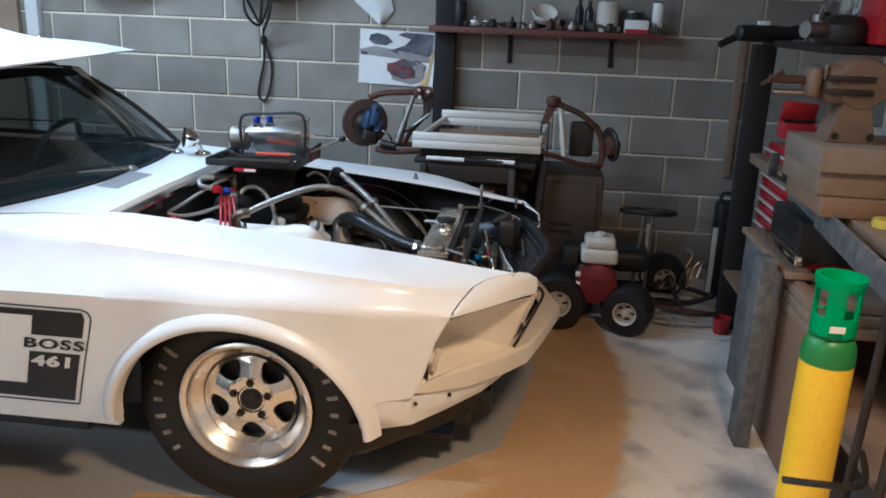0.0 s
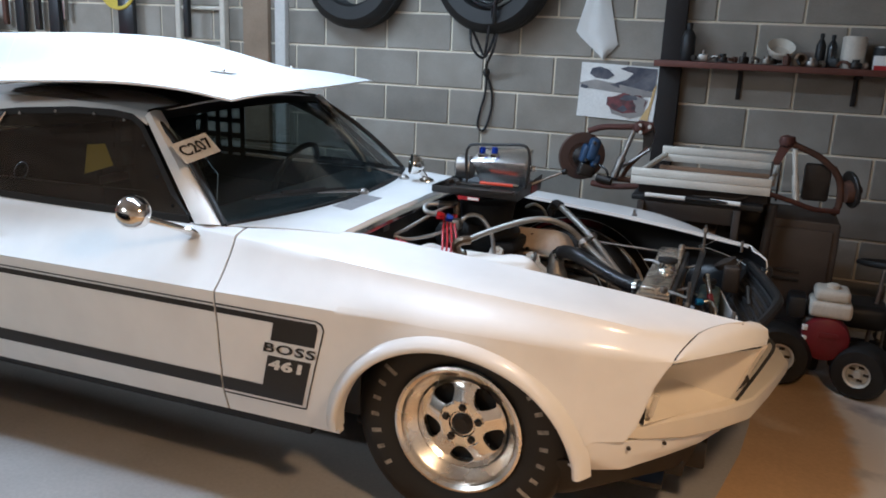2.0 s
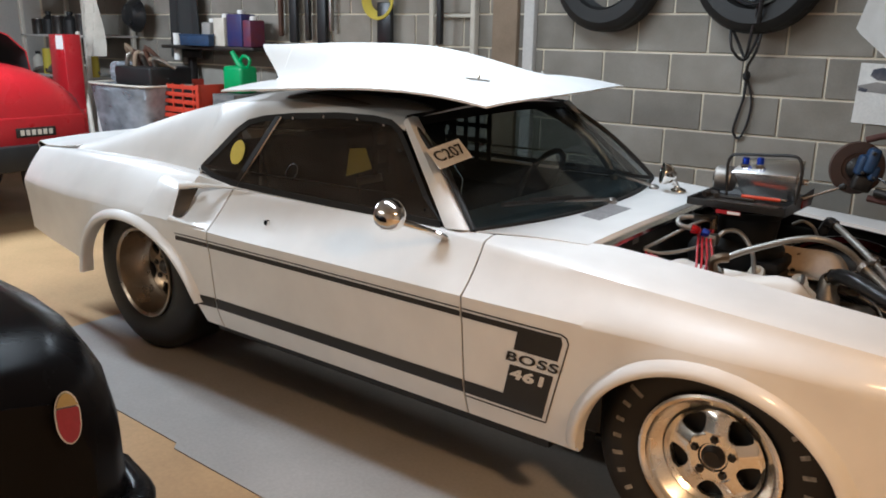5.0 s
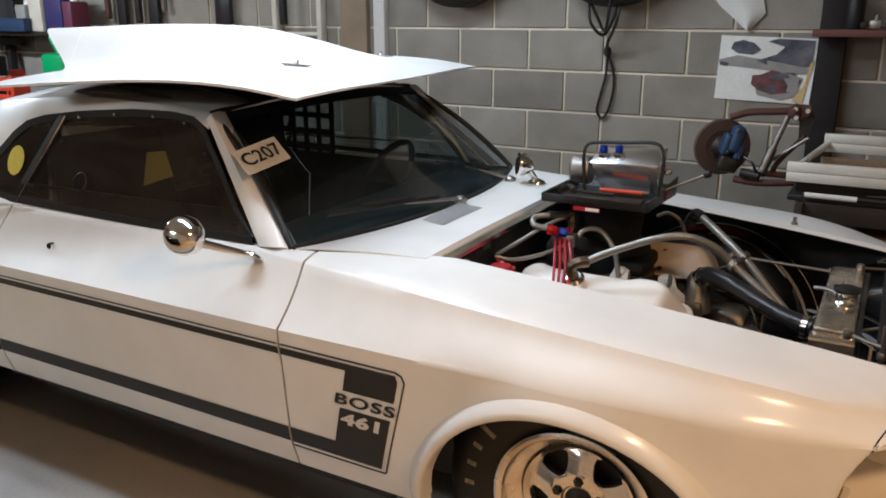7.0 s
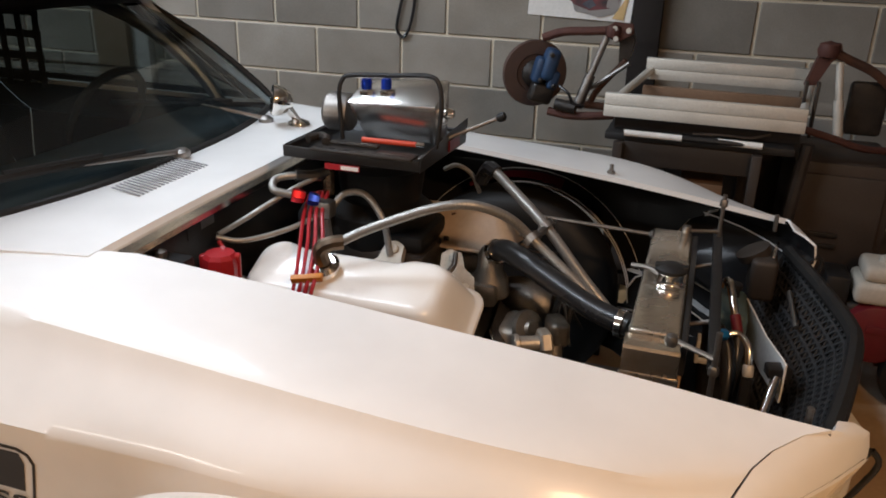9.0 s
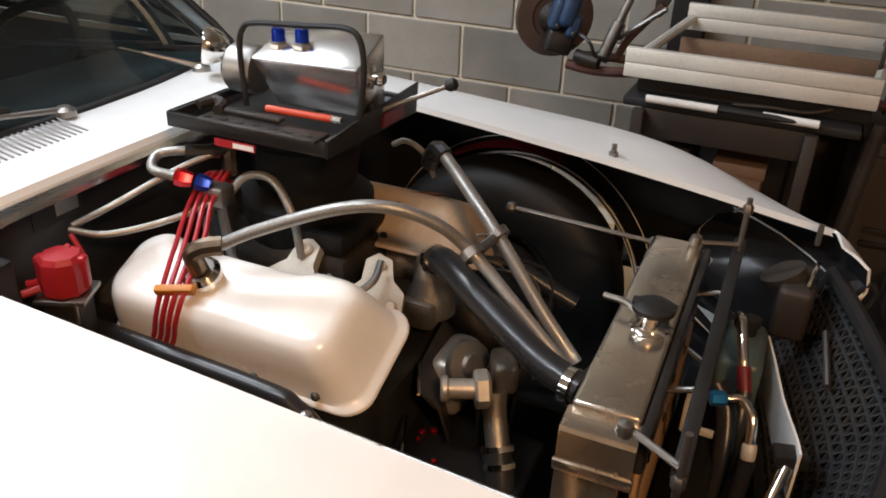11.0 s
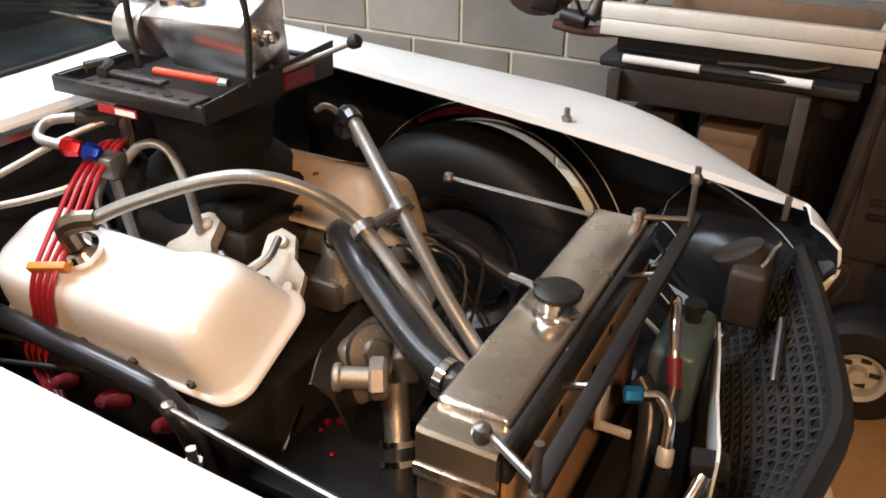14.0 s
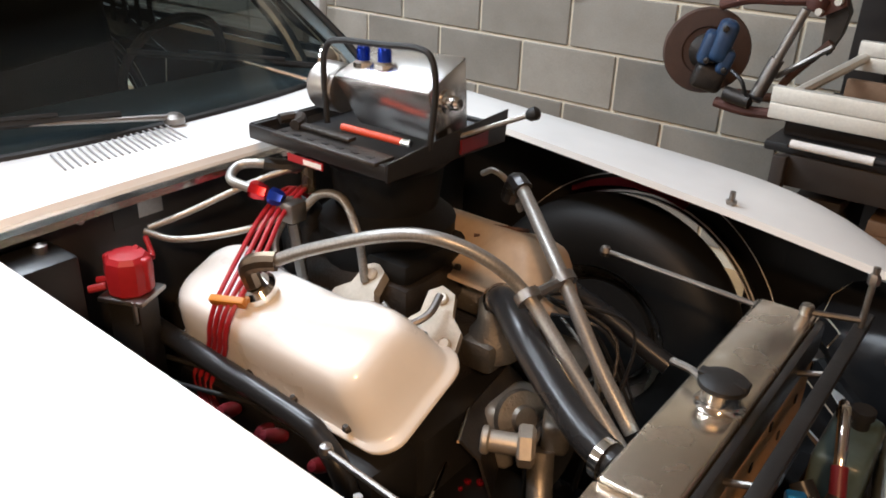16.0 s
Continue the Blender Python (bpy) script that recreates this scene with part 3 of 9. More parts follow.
    if sign < 0:
        for x, z in [(-1.12, 0.87), (-1.3, 0.868), (-1.5, 0.866), (-1.7, 0.866), (-1.9, 0.868), (-1.16, 0.985), (-1.25, 1.08), (-1.36, 1.16), (-1.5, 1.172), (-1.68, 1.168), (-1.85, 1.15), (-1.07, 0.9)]:
            y = -pane_y(z) - 0.003
            part("rivet", rod((x, y, z), (x, y - 0.004, z), 0.006, 8), M["alu"], window)
        part("sticker", ([(-2.13 + 0.045 * math.cos(a), -pane_y(0.99 + 0.045 * math.sin(a)) - 0.003, 0.99 + 0.05 * math.sin(a)) for a in np.linspace(0, 6.28, 17)[:-1]], [tuple(range(16))]), M["yellow_sticker"], window, "faded round yellow sticker", 0)
        part("notice", ([(x, -pane_y(z) + 0.02, z) for x, z in ((-1.52, 1.06), (-1.44, 1.07), (-1.38, 1.0), (-1.50, 0.96))], [(0, 1, 2, 3)]), M["yellow_sticker"], window, "pale paper behind the window", 0)
        part("finger_hole", lathe([(0.03, 0), (0.034, 0.002), (0.0301, 0.004)], 18), M["black_plastic"], window).matrix_local = Matrix.Translation((-1.77, -pane_y(0.95) - 0.004, 0.95)) @ pose(0, 0, 0, 90 - 23, 0, 0)

# windscreen, its trim, number card and wipers


def screen(u, v):
    """u across -1..1, v up 0..1."""
    f = abs(u)
    base = Vector((-0.725 - 0.135 * f**2.2, u * 0.722, 0.858))
    top = Vector((-1.245 - 0.03 * f**2, u * 0.572, 1.212 - 0.022 * f**2))
    return base.lerp(top, v) + Vector((0.018, 0, 0.02)) * math.sin(math.pi * v)


pane = part("windscreen", grid([[tuple(screen(float(u), float(v))) for u in np.linspace(-1, 1, 25)] for v in np.linspace(0, 1, 9)]), M["glass"], car, "laminated glass windscreen", 60)
pane.visible_shadow = False
rim_line = [screen(u, 0.0) for u in np.linspace(-1, 1, 13)] + [screen(1.0, v) for v in (0.3, 0.6, 0.9)] + [screen(u, 1.0) for u in np.linspace(1, -1, 13)] + [screen(-1.0, v) for v in (0.9, 0.6, 0.3, 0.0)]
part("seal", tube(rim_line, 0.011, 8, 2), M["rubber_trim"], pane)
band = [[tuple(screen(float(u), v) + Vector((0.003, 0, 0.004))) for u in np.linspace(-0.97, 0.97, 15)] for v in (0.9, 0.99)]
part("sun_band", grid(band), M["rubber_trim"], pane, "black sun strip")
card = [screen(u, v) + Vector((0.008, 0, 0.010)) for u, v in ((-1.07, 0.440), (-0.825, 0.505), (-0.838, 0.682), (-1.092, 0.620))]
card = [p + Vector((0.012, -0.004, 0.012)) for p in (card[0], card[1], card[1] + card[3] - card[0], card[3])]
card_part = part("number_card", ([tuple(p) for p in card], [(0, 1, 2, 3)]), M["paper"], pane, "white card with a race number", 0)


def text_mesh(words, size, spread=1.0, bold=0.018):
    cu = bpy.data.curves.new("words", "FONT")
    cu.body, cu.size, cu.align_x, cu.align_y, cu.space_character = words, size, "CENTER", "CENTER", spread
    cu.offset = size * bold
    ob = bpy.data.objects.new("words", cu)
    me = bpy.data.meshes.new_from_object(ob)
    out = [tuple(p.co) for p in me.vertices], [tuple(f.vertices) for f in me.polygons]
    bpy.data.objects.remove(ob)
    bpy.data.curves.remove(cu)
    bpy.data.meshes.remove(me)
    return out


ux, uy = (card[1] - card[0]).normalized(), (card[3] - card[0]).normalized()
uz = ux.cross(uy).normalized()
uy = uz.cross(ux)
face = Matrix((ux, uy, uz)).transposed().to_4x4()
face.translation = (card[0] + card[1] + card[2] + card[3]) / 4 + uz * 0.003
part("race_number", Shape().add(text_mesh("C207", 0.066), face), M["decal"], card_part, smooth=0)
for a, b, tip in (((-0.705, -0.02, 0.880), (-0.775, -0.36, 0.918), (-0.805, -0.60, 0.922)), ((-0.72, 0.42, 0.872), (-0.86, 0.28, 0.93), (-0.90, -0.02, 0.945))):
    wiper = part("wiper", rod(a, b, 0.007, 8, 0.004), M["steel"], pane)
    mid = Vector(b)
    d = (Vector(tip) - Vector(a)).normalized()
    part("blade", Shape().add(rod(mid - d * 0.24, mid + d * 0.26, 0.0085, 6)).add(rod(mid - d * 0.12 + Vector((0, 0, 0.010)), mid + d * 0.12 + Vector((0, 0, 0.010)), 0.006, 6)), M["rubber_trim"], wiper)
    part("pivot", Shape().add(lathe([(0.022, 0), (0.022, 0.012), (0.012, 0.02)], 14, True), Matrix.Translation(Vector(a) - Vector((0, 0, 0.012)))), M["steel"], wiper)

# cowl panel behind the engine bay
rows = []
for u in np.linspace(-1, 1, 21):
    u = float(u)
    f = abs(u)
    b = screen(u, 0.0)
    front = Vector((-0.487 - 0.012 * f, u * 0.60, 0.862 - 0.012 * f**2))
    rows.append([(b.x - 0.02, b.y, b.z - 0.01), (b.x + 0.02, b.y, b.z + 0.003), *[tuple(b.lerp(front, t) + Vector((0, 0, 0.006 * math.sin(math.pi * t)))) for t in (0.25, 0.5, 0.75)], (front.x, front.y, front.z), (front.x + 0.006, front.y, front.z - 0.012)])
cowl = part("cowl_panel", shell(rows, 0.004, (0, 0, 1)), [M["paint"], M["black_paint"]], car, "", 30)
lip = [[(x, u * 0.60, 0.850 - 0.012 * u * u + dz) for x, dz in ((-0.482 - 0.012 * abs(u), 0.0), (-0.448 - 0.012 * abs(u), -0.004), (-0.446 - 0.012 * abs(u), -0.016))] for u in [float(v) for v in np.linspace(-1, 1, 15)]]
part("cowl_lip", shell(lip, 0.003, (0, 0, 1)), [M["alu"], M["black_paint"]], car, "bare metal drip channel")
for k in range(19):
    u = k / 18
    y0 = -0.045 - 0.255 * u
    a, b = Vector((-0.70 + 0.012 * u, y0, 0.8695)), Vector((-0.60, y0 - 0.02, 0.8675))
    part("louvre", Shape().add(box(0, (b - a).length, -0.0022, 0.0022, -0.002, 0.0010, 0.0008, 1), Matrix.Translation(a) @ (b - a).to_track_quat("X", "Z").to_matrix().to_4x4()), M["louvre"], cowl)

# nose: headlamp surrounds, grille and lower apron
for sign in (-1, 1):
    lip_in, lip_out = Vector((0.848, sign * 0.452, 0.650)), Vector((0.613, sign * 0.742, 0.655))
    rows = []
    for k, t in ((9, 0.0), (11, 0.03), (13, 0.07), (16, 0.14), (17, 0.20), (18, 0.42), (19, 0.70), (20, 0.97)):
        y, z = profile(nose_end(k))[k]
        a = Vector((nose_end(k) + 0.004, sign * (y - 0.003), z - 0.001))
        b = lip_out.lerp(lip_in, t) + Vector((0.014, sign * 0.006, 0.008)) * math.sin(math.pi * t)
        up = 0.022 * t
        c0 = b + Vector((-0.045, -sign * 0.012, -0.010))
        rows.append([tuple(a), tuple(a.lerp(b, 0.35) + Vector((0, 0, 0.003 + 0.6 * up))), tuple(a.lerp(b, 0.75) + Vector((0.002, 0, 0.004 + up))), tuple(b + Vector((-0.004, 0, 0.006))), tuple(b), tuple(c0)])
    rows.append([(0.79, sign * 0.462, 0.718), (0.818, sign * 0.444, 0.710), (0.845, sign * 0.434, 0.692), (0.852, sign * 0.438, 0.655), (0.852, sign * 0.436, 0.642), (0.840, sign * 0.434, 0.620)])
    ext = part("lamp_surround", shell(rows, 0.006, (0.3, 0, 1)), [M["paint"], M["black_paint"]], car, "", 34)
    # rolled edge of the wing round the outer end of the opening
    rows = []
    for k in range(1, 10):
        y, z = profile(nose_end(k))[k]
        x = nose_end(k)
        rows.append([(x - 0.002, sign * (y - 0.001), z), (x + 0.006, sign * (y - 0.007), z), (x + 0.002, sign * (y - 0.022), z), (x - 0.022, sign * (y - 0.034), z)])
    part("lamp_edge", shell(rows, 0.004, (1, sign, 0)), [M["paint"], M["paint_plain"]], ext, "", 60)
    # panel between the opening and the grille
    rows = [[(0.838, sign * 0.456, 0.636), (0.852, sign * 0.436, 0.642), (0.815, sign * 0.405, 0.60)], [(0.80, sign * 0.448, 0.55), (0.818, sign * 0.428, 0.55), (0.79, sign * 0.40, 0.54)], [(0.765, sign * 0.442, 0.452), (0.785, sign * 0.425, 0.448), (0.765, sign * 0.39, 0.455)]]
    part("lamp_pillar", shell(rows, 0.006, (1, 0, 0)), [M["paint_plain"], M["black_paint"]], ext, "", 60)
    # hollow behind the opening
    rim = [Vector((0.602, sign * 0.735, 0.640)), Vector((0.72, sign * 0.595, 0.645)), Vector((0.838, sign * 0.452, 0.634)), Vector((0.805, sign * 0.445, 0.55)), Vector((0.767, sign * 0.442, 0.456)), Vector((0.66, sign * 0.585, 0.452)), Vector((0.548, sign * 0.728, 0.452)), Vector((0.552, sign * 0.728, 0.55))]
    core = Vector((0.655, sign * 0.575, 0.560))
    rows = []
    for sink, draw in ((0.0, 0.0), (0.25, 0.06), (0.60, 0.22), (0.88, 0.50), (1.0, 0.80)):
        rows.append([tuple(p.lerp(core, draw) + Vector((-0.135, sign * 0.0, 0.012)) * sink) for p in rim + rim[:1]])
    s = shell(rows, 0.004, (1, sign, 0))
    s.add(([rows[-1][k] for k in range(8)], [tuple(range(8))]))
    s.add(([(x - 0.006, y, z) for x, y, z in rows[-1][:8]], [tuple(range(7, -1, -1))]), slot=1)
    part("lamp_recess", s, [M["paint_plain"], M["black_paint"]], ext, "cream recess with no lamp fitted", 50)
    clip = Shape().add(box(-0.008, 0.008, -0.010, 0.010, -0.035, 0.035, 0.003), Matrix.Translation((0.566, sign * 0.708, 0.505)) @ pose(0, 0, 0, 0, 12, 0))
    part("bracket", clip, M["offwhite"], ext)

# rubber ring round each end of the grille opening, with a dark bolt plate
for sign in (-1, 1):
    loop = [(0.842, 0.432, 0.664), (0.806, 0.432, 0.604), (0.771, 0.432, 0.545), (0.738, 0.432, 0.486), (0.727, 0.430, 0.450), (0.742, 0.426, 0.430), (0.768, 0.422, 0.440), (0.800, 0.426, 0.506), (0.838, 0.430, 0.590), (0.856, 0.432, 0.640)]
    collar = part("grille_ring", tube([(x + 0.012, sign * (y + 0.008), z) for x, y, z in loop + loop[:1]], 0.0052, 8, 4, False), M["rubber_trim"], car, "black rubber ring at the end of the grille opening")
    part("ring_plate", Shape().add(prism([(-0.016, -0.05), (0.012, -0.05), (0.030, 0.03), (0.012, 0.045)], 0.006), Matrix.Translation((0.776, sign * 0.438, 0.508)) @ pose(0, 0, 0, 0, 24, 0)), M["greasy"], collar, smooth=0)

# grille mesh


def grille_at(u, v):
    top = Vector((0.885 - 0.10 * abs(u) ** 1.3, 0.452 * u, 0.66))
    low = Vector((0.735 - 0.06 * abs(u) ** 1.3, 0.425 * u, 0.40))
    return top.lerp(low, v)


grille = part("grille", Shape().add(tube([grille_at(u, 0) for u in np.linspace(-1, 1, 9)], 0.017, 8, 2)).add(tube([grille_at(u, 1) for u in np.linspace(-1, 1, 9)], 0.017, 8, 2)).add(tube([grille_at(-1, v) for v in (0, 0.5, 1)], 0.012, 8, 2)).add(tube([grille_at(1, v) for v in (0, 0.5, 1)], 0.012, 8, 2)), M["black_plastic"], car, "black plastic lattice grille")
s = Shape()
NU, NV = 36, 11
for j in range(1, NV):
    s.add(tube([grille_at(float(u), j / NV) for u in np.linspace(-1, 1, 15)], 0.0042, 5, 1, straight=True))
for j in range(NV):
    for i in range(NU):
        a, b, m2 = -1 + 2 * i / NU, -1 + 2 * (i + 1) / NU, -1 + 2 * (i + 0.5) / NU
        s.add(rod(grille_at(a, (j + 1) / NV), grille_at(m2, j / NV), 0.0033, 4))
        s.add(rod(grille_at(m2, j / NV), grille_at(b, (j + 1) / NV), 0.0033, 4))
# Plain black sheet added across the lattice so that its holes look dark.
part("grille_backing", shell([[tuple(grille_at(float(u), v) + Vector((0.016, 0, -0.006))) for u in np.linspace(-1, 1, 15)] for v in (0.0, 0.5, 1.0)], 0.003, (1, 0, 0)), [M["matt_black"], M["matt_black"]], grille)
part("lattice", s, M["grille_grey"], grille, kind="stuff", smooth=0)
badge = Shape().add(rod(grille_at(0.66, 0.22) + Vector((-0.014, 0, 0.010)), grille_at(0.36, 0.34) + Vector((-0.014, 0, 0.010)), 0.006, 8))
part("support_bar", badge, M["steel"], grille)

# lower apron and bumper
def both(plan):
    return [(x, -y, *r) for x, y, *r in plan] + [(x, y, *r) for x, y, *r in plan[-2::-1]]


full = both([(0.378, 0.800, 0.285), (0.44, 0.785, 0.288), (0.51, 0.745, 0.292), (0.61, 0.630, 0.300), (0.70, 0.530, 0.315), (0.755, 0.455, 0.335), (0.80, 0.2, 0.35), (0.82, 0.0, 0.355)])


def apron_y(x, y, z):
    """Flush with the wing at the wheel opening, then round the corner."""
    flush = side_y(x, z) - 0.002
    keep = max(0.0, min(1.0, (0.52 - x) / 0.10))
    return math.copysign(abs(y) * (1 - keep) + flush * keep, y)


rows = []
for x, y, low in full:
    top = 0.400 if x < 0.6 else 0.385
    half_z = (top + low) / 2 + 0.01
    rows.append([(x - 0.02, apron_y(x, y, top) * 0.98, top + 0.001), (x, apron_y(x, y, top), top), (x, apron_y(x, y, half_z), half_z), (x - 0.004, apron_y(x, y, low + 0.014) * 0.99, low + 0.014), (x - 0.014, apron_y(x, y, low) * 0.975, low + 0.003), (x - 0.04, apron_y(x, y, low) * 0.94, low + 0.002)])
part("front_apron", shell(rows, 0.006, (1, 0, 0)), [M["paint"], M["black_paint"]], car, "white fibreglass front apron", 40)
nose_plan = both([(0.512, 0.752, 0.505, 0.735), (0.545, 0.722, 0.520, 0.705), (0.66, 0.606, 0.625, 0.590), (0.76, 0.498, 0.715, 0.480), (0.838, 0.385, 0.760, 0.400), (0.895, 0.20, 0.825, 0.20), (0.946, 0.0, 0.862, 0.0)])
rows = []
for x, y, xi, yi in nose_plan:
    yi = math.copysign(yi, y)
    f = min(1.0, max(0.0, (x - 0.51) / 0.1))
    low = 0.405 - 0.035 * f + 0.018 * max(0.0, (x - 0.84) / 0.1)
    rows.append([(xi, yi, 0.456), (xi + (x - xi) * 0.3, yi + (y - yi) * 0.3, 0.455), (x - 0.006, y * 0.995, 0.448), (x, y, 0.440), (x + 0.001, y, 0.42), (x - 0.004, y, low + 0.010), (x - 0.012, y * 0.985, low), (x - 0.05, y * 0.94, low - 0.004)])
part("bumper", shell(rows, 0.006, (1, 0, 0.3)), [M["paint_plain"], M["black_paint"]], car, "cream fibreglass bumper moulding", 26)
for p in ((0.513, -0.748, 0.380), (0.602, -0.642, 0.366)):
    part("apron_screw", rod(p, (p[0] + 0.004, p[1] - 0.006, p[2]), 0.006, 8), M["greasy"], car)
part("air_dam", shell([[(x - 0.06, y * 0.95, 0.30), (x - 0.09, y * 0.93, 0.20), (x - 0.16, y * 0.92, 0.16)] for x, y, low in full], 0.006, (1, 0, 0)), [M["black_plastic"], M["black_plastic"]], car, "black air dam")

# rear: scoop, deck, tail, mirrors
def hip(z):
    """How far the rim of the quarter scoop stands off the skin."""
    return 0.010 + 0.058 * min(1.0, max(0.0, (z - 0.712) / 0.126))


for sign in (-1, 1):
    rows = []
    for z in (0.712, 0.735, 0.76, 0.785, 0.81, 0.832):
        outer, inner = skin_y(-2.332, z) + hip(z) - 0.004, skin_y(-2.31, z) - 0.004
        rows.append([(-2.322 + 0.036 * u, sign * (outer + (inner - outer) * u), z) for u in (0.0, 0.25, 0.5, 0.72)])
    part("scoop_mouth", shell(rows, 0.002, (0.5, sign, 0)), [M["black_paint"], M["black_paint"]], car, "black slot of an air intake", 60)
    for line, lift in (([(-2.33, 0.840), (-2.26, 0.845), (-2.13, 0.850), (-1.99, 0.853)], 0.062), ([(-2.326, 0.708), (-2.27, 0.700), (-2.18, 0.697), (-2.10, 0.695)], 0.008)):
        part("scoop_edge", tube([(x, sign * (skin_y(x, min(z, ZC(x) - 0.003)) + 0.003 + lift * max(0.0, (-2.05 - x) / 0.28) ** 1.3), z) for x, z in line], lambda s: 0.013 * (1 - s) + 0.002, 10, 6), M["paint"], car)
    rows = [[(-2.322 - 0.24 * t, sign * (skin_y(-2.334 - 0.24 * t, z) + hip(z) * (1 - t) ** 1.6 * (1 if z < 0.84 else 0.2) - 0.003 * (t > 0.9)), z) for t in (0.0, 0.12, 0.3, 0.55, 0.8, 1.0)] for z in (0.700, 0.712, 0.74, 0.77, 0.80, 0.832, 0.852)]
    part("scoop_back", shell(rows, 0.004, (0, sign, 0)), [M["paint"], M["paint"]], car, "", 60)
deck = [[(x, float(u) * 0.69, zz - 0.02 * abs(float(u)) ** 3) for u in np.linspace(-1, 1, 13)] for x, zz in ((-3.45, 0.915), (-3.6, 0.897), (-3.75, 0.89), (-3.83, 0.905), (-3.85, 0.895), (-3.82, 0.80), (-3.80, 0.60), (-3.79, 0.42))]
part("tail_panel", shell(deck, 0.006, (-0.5, 0, 1)), [M["paint"], M["interior"]], car, "", 40)

for sign, at in ((-1, (-1.04, -0.935, 0.92)), (1, (-0.655, 0.385, 0.938))):
    size = 1.0 if sign < 0 else 0.82
    mirror = part("mirror", Shape().add(lathe([(0.0, -0.055), (0.022, -0.050), (0.040, -0.034), (0.052, -0.010), (0.056, 0.012), (0.054, 0.022), (0.048, 0.016), (0.0, 0.014)], 24), Matrix.Translation(at) @ pose(0, 0, 0, 0, -82, 15 * sign if sign < 0 else 35) @ Matrix.Diagonal((size, size, size, 1))), M["chrome"], car, "round chrome bullet mirror")
    foot = (at[0] + 0.10, sign * 0.80, at[2] - 0.075) if sign < 0 else (at[0] + 0.045, at[1] + 0.035, 0.872)
    part("stalk", Shape().add(rod((at[0] + 0.025, at[1], at[2] - 0.012), foot, 0.013, 12, 0.010)), M["chrome"], mirror)
    part("mount", Shape().add(lathe([(0.034, 0), (0.032, 0.006), (0.014, 0.014)], 20, True), Matrix.Translation((foot[0], foot[1], foot[2] - 0.006)) @ pose(0, 0, 0, -38 * sign * -1 if sign < 0 else 0, 0, 0)), M["chrome"], mirror)


# side stripes, laid over the flank
def stripe(name, outline, material, lift=0.0022, label=""):
    """outline: rows of (x, z low, z high)."""
    rows = []
    for x, a, b in outline:
        rows.append([(x, -side_y(x, a + (b - a) * k / 6) - lift, a + (b - a) * k / 6) for k in range(7)])
    return part(name, shell(rows, 0.0012, (0, -1, 0)), [material, material], car, label, 60)


def run(a, b, low, high, step=0.04):
    n = max(2, int(abs(b - a) / step))
    return [(a + (b - a) * i / n, low(a + (b - a) * i / n), high(a + (b - a) * i / n)) for i in range(n + 1)]


def const(v):
    return lambda x: v


for a, b in ((-2.30, -2.09), (-2.081, -0.79), (-0.781, -0.42)):
    stripe("stripe", run(a, b, const(0.618), const(0.638)), M["decal"])
    stripe("pinstripe", run(a, b, const(0.646), const(0.650)), M["decal"])
for a, b in ((-2.20, -2.09), (-2.081, -0.79), (-0.781, -0.60)):
    stripe("stripe", run(a, b, const(0.345), const(0.392)), M["decal"])
for z0, z1 in ((0.345, 0.502), (0.556, 0.638)):
    n = 8
    rows = []
    for k in range(n + 1):
        z = z0 + (z1 - z0) * k / n
        xa, xb = -0.640 + 0.25 * (z - 0.345), -0.487 + 0.26 * (z - 0.345)
        if z > 0.622:
            xb -= 0.012 * (z - 0.622) / 0.016
        rows.append([(xa + (xb - xa) * j / 5, -side_y(xa + (xb - xa) * j / 5, z) - 0.0024, z) for j in range(6)])
    part("stripe_block", shell(rows, 0.0012, (0, -1, 0)), [M["decal"], M["decal"]], car, "", 60)
edge = [(-0.78 + 0.36 * k / 10, 0.648) for k in range(11)] + [(-0.402, 0.640), (-0.396, 0.622)] + [(-0.396 - 0.078 * k / 8, 0.622 - 0.285 * k / 8) for k in range(1, 9)] + [(-0.478, 0.334)] + [(-0.50 - 0.28 * k / 8, 0.333) for k in range(9)]
part("pinstripe", tube([(x, -side_y(x, z) - 0.001, z) for x, z in edge], 0.0026, 4, 1, straight=True), M["decal"], car)


def on_flank(words, size, x, z, material, name, bold):
    v, f = text_mesh(words, size, 1.12, bold)
    out = []
    for px, py, _ in v:
        xx, zz = x + px * 1.72 + 0.25 * py, z + py
        out.append((xx, -side_y(xx, zz) - 0.0045, zz))
    return part(name, (out, f), material, car, smooth=0)


on_flank("BOSS", 0.044, -0.522, 0.529, M["decal"], "lettering", 0.024)
on_flank("461", 0.046, -0.532, 0.472, M["decal_white"], "lettering", 0.05)


# wheels
def tyre_shape(r, w, rim):
    h = w / 2
    prof = [(rim - 0.01, -h + 0.025), (rim + 0.02, -h + 0.006), (rim + 0.06, -h - 0.004), (r - 0.055, -h - 0.004), (r - 0.02, -h + 0.012), (r - 0.006, -h + 0.03), (r, -h + 0.055), (r, 0), (r, h - 0.055), (r - 0.006, h - 0.03), (r - 0.02, h - 0.012), (r - 0.055, h + 0.004), (rim + 0.06, h + 0.004), (rim + 0.02, h - 0.006), (rim - 0.01, h - 0.025)]
    return lathe(prof, 64)


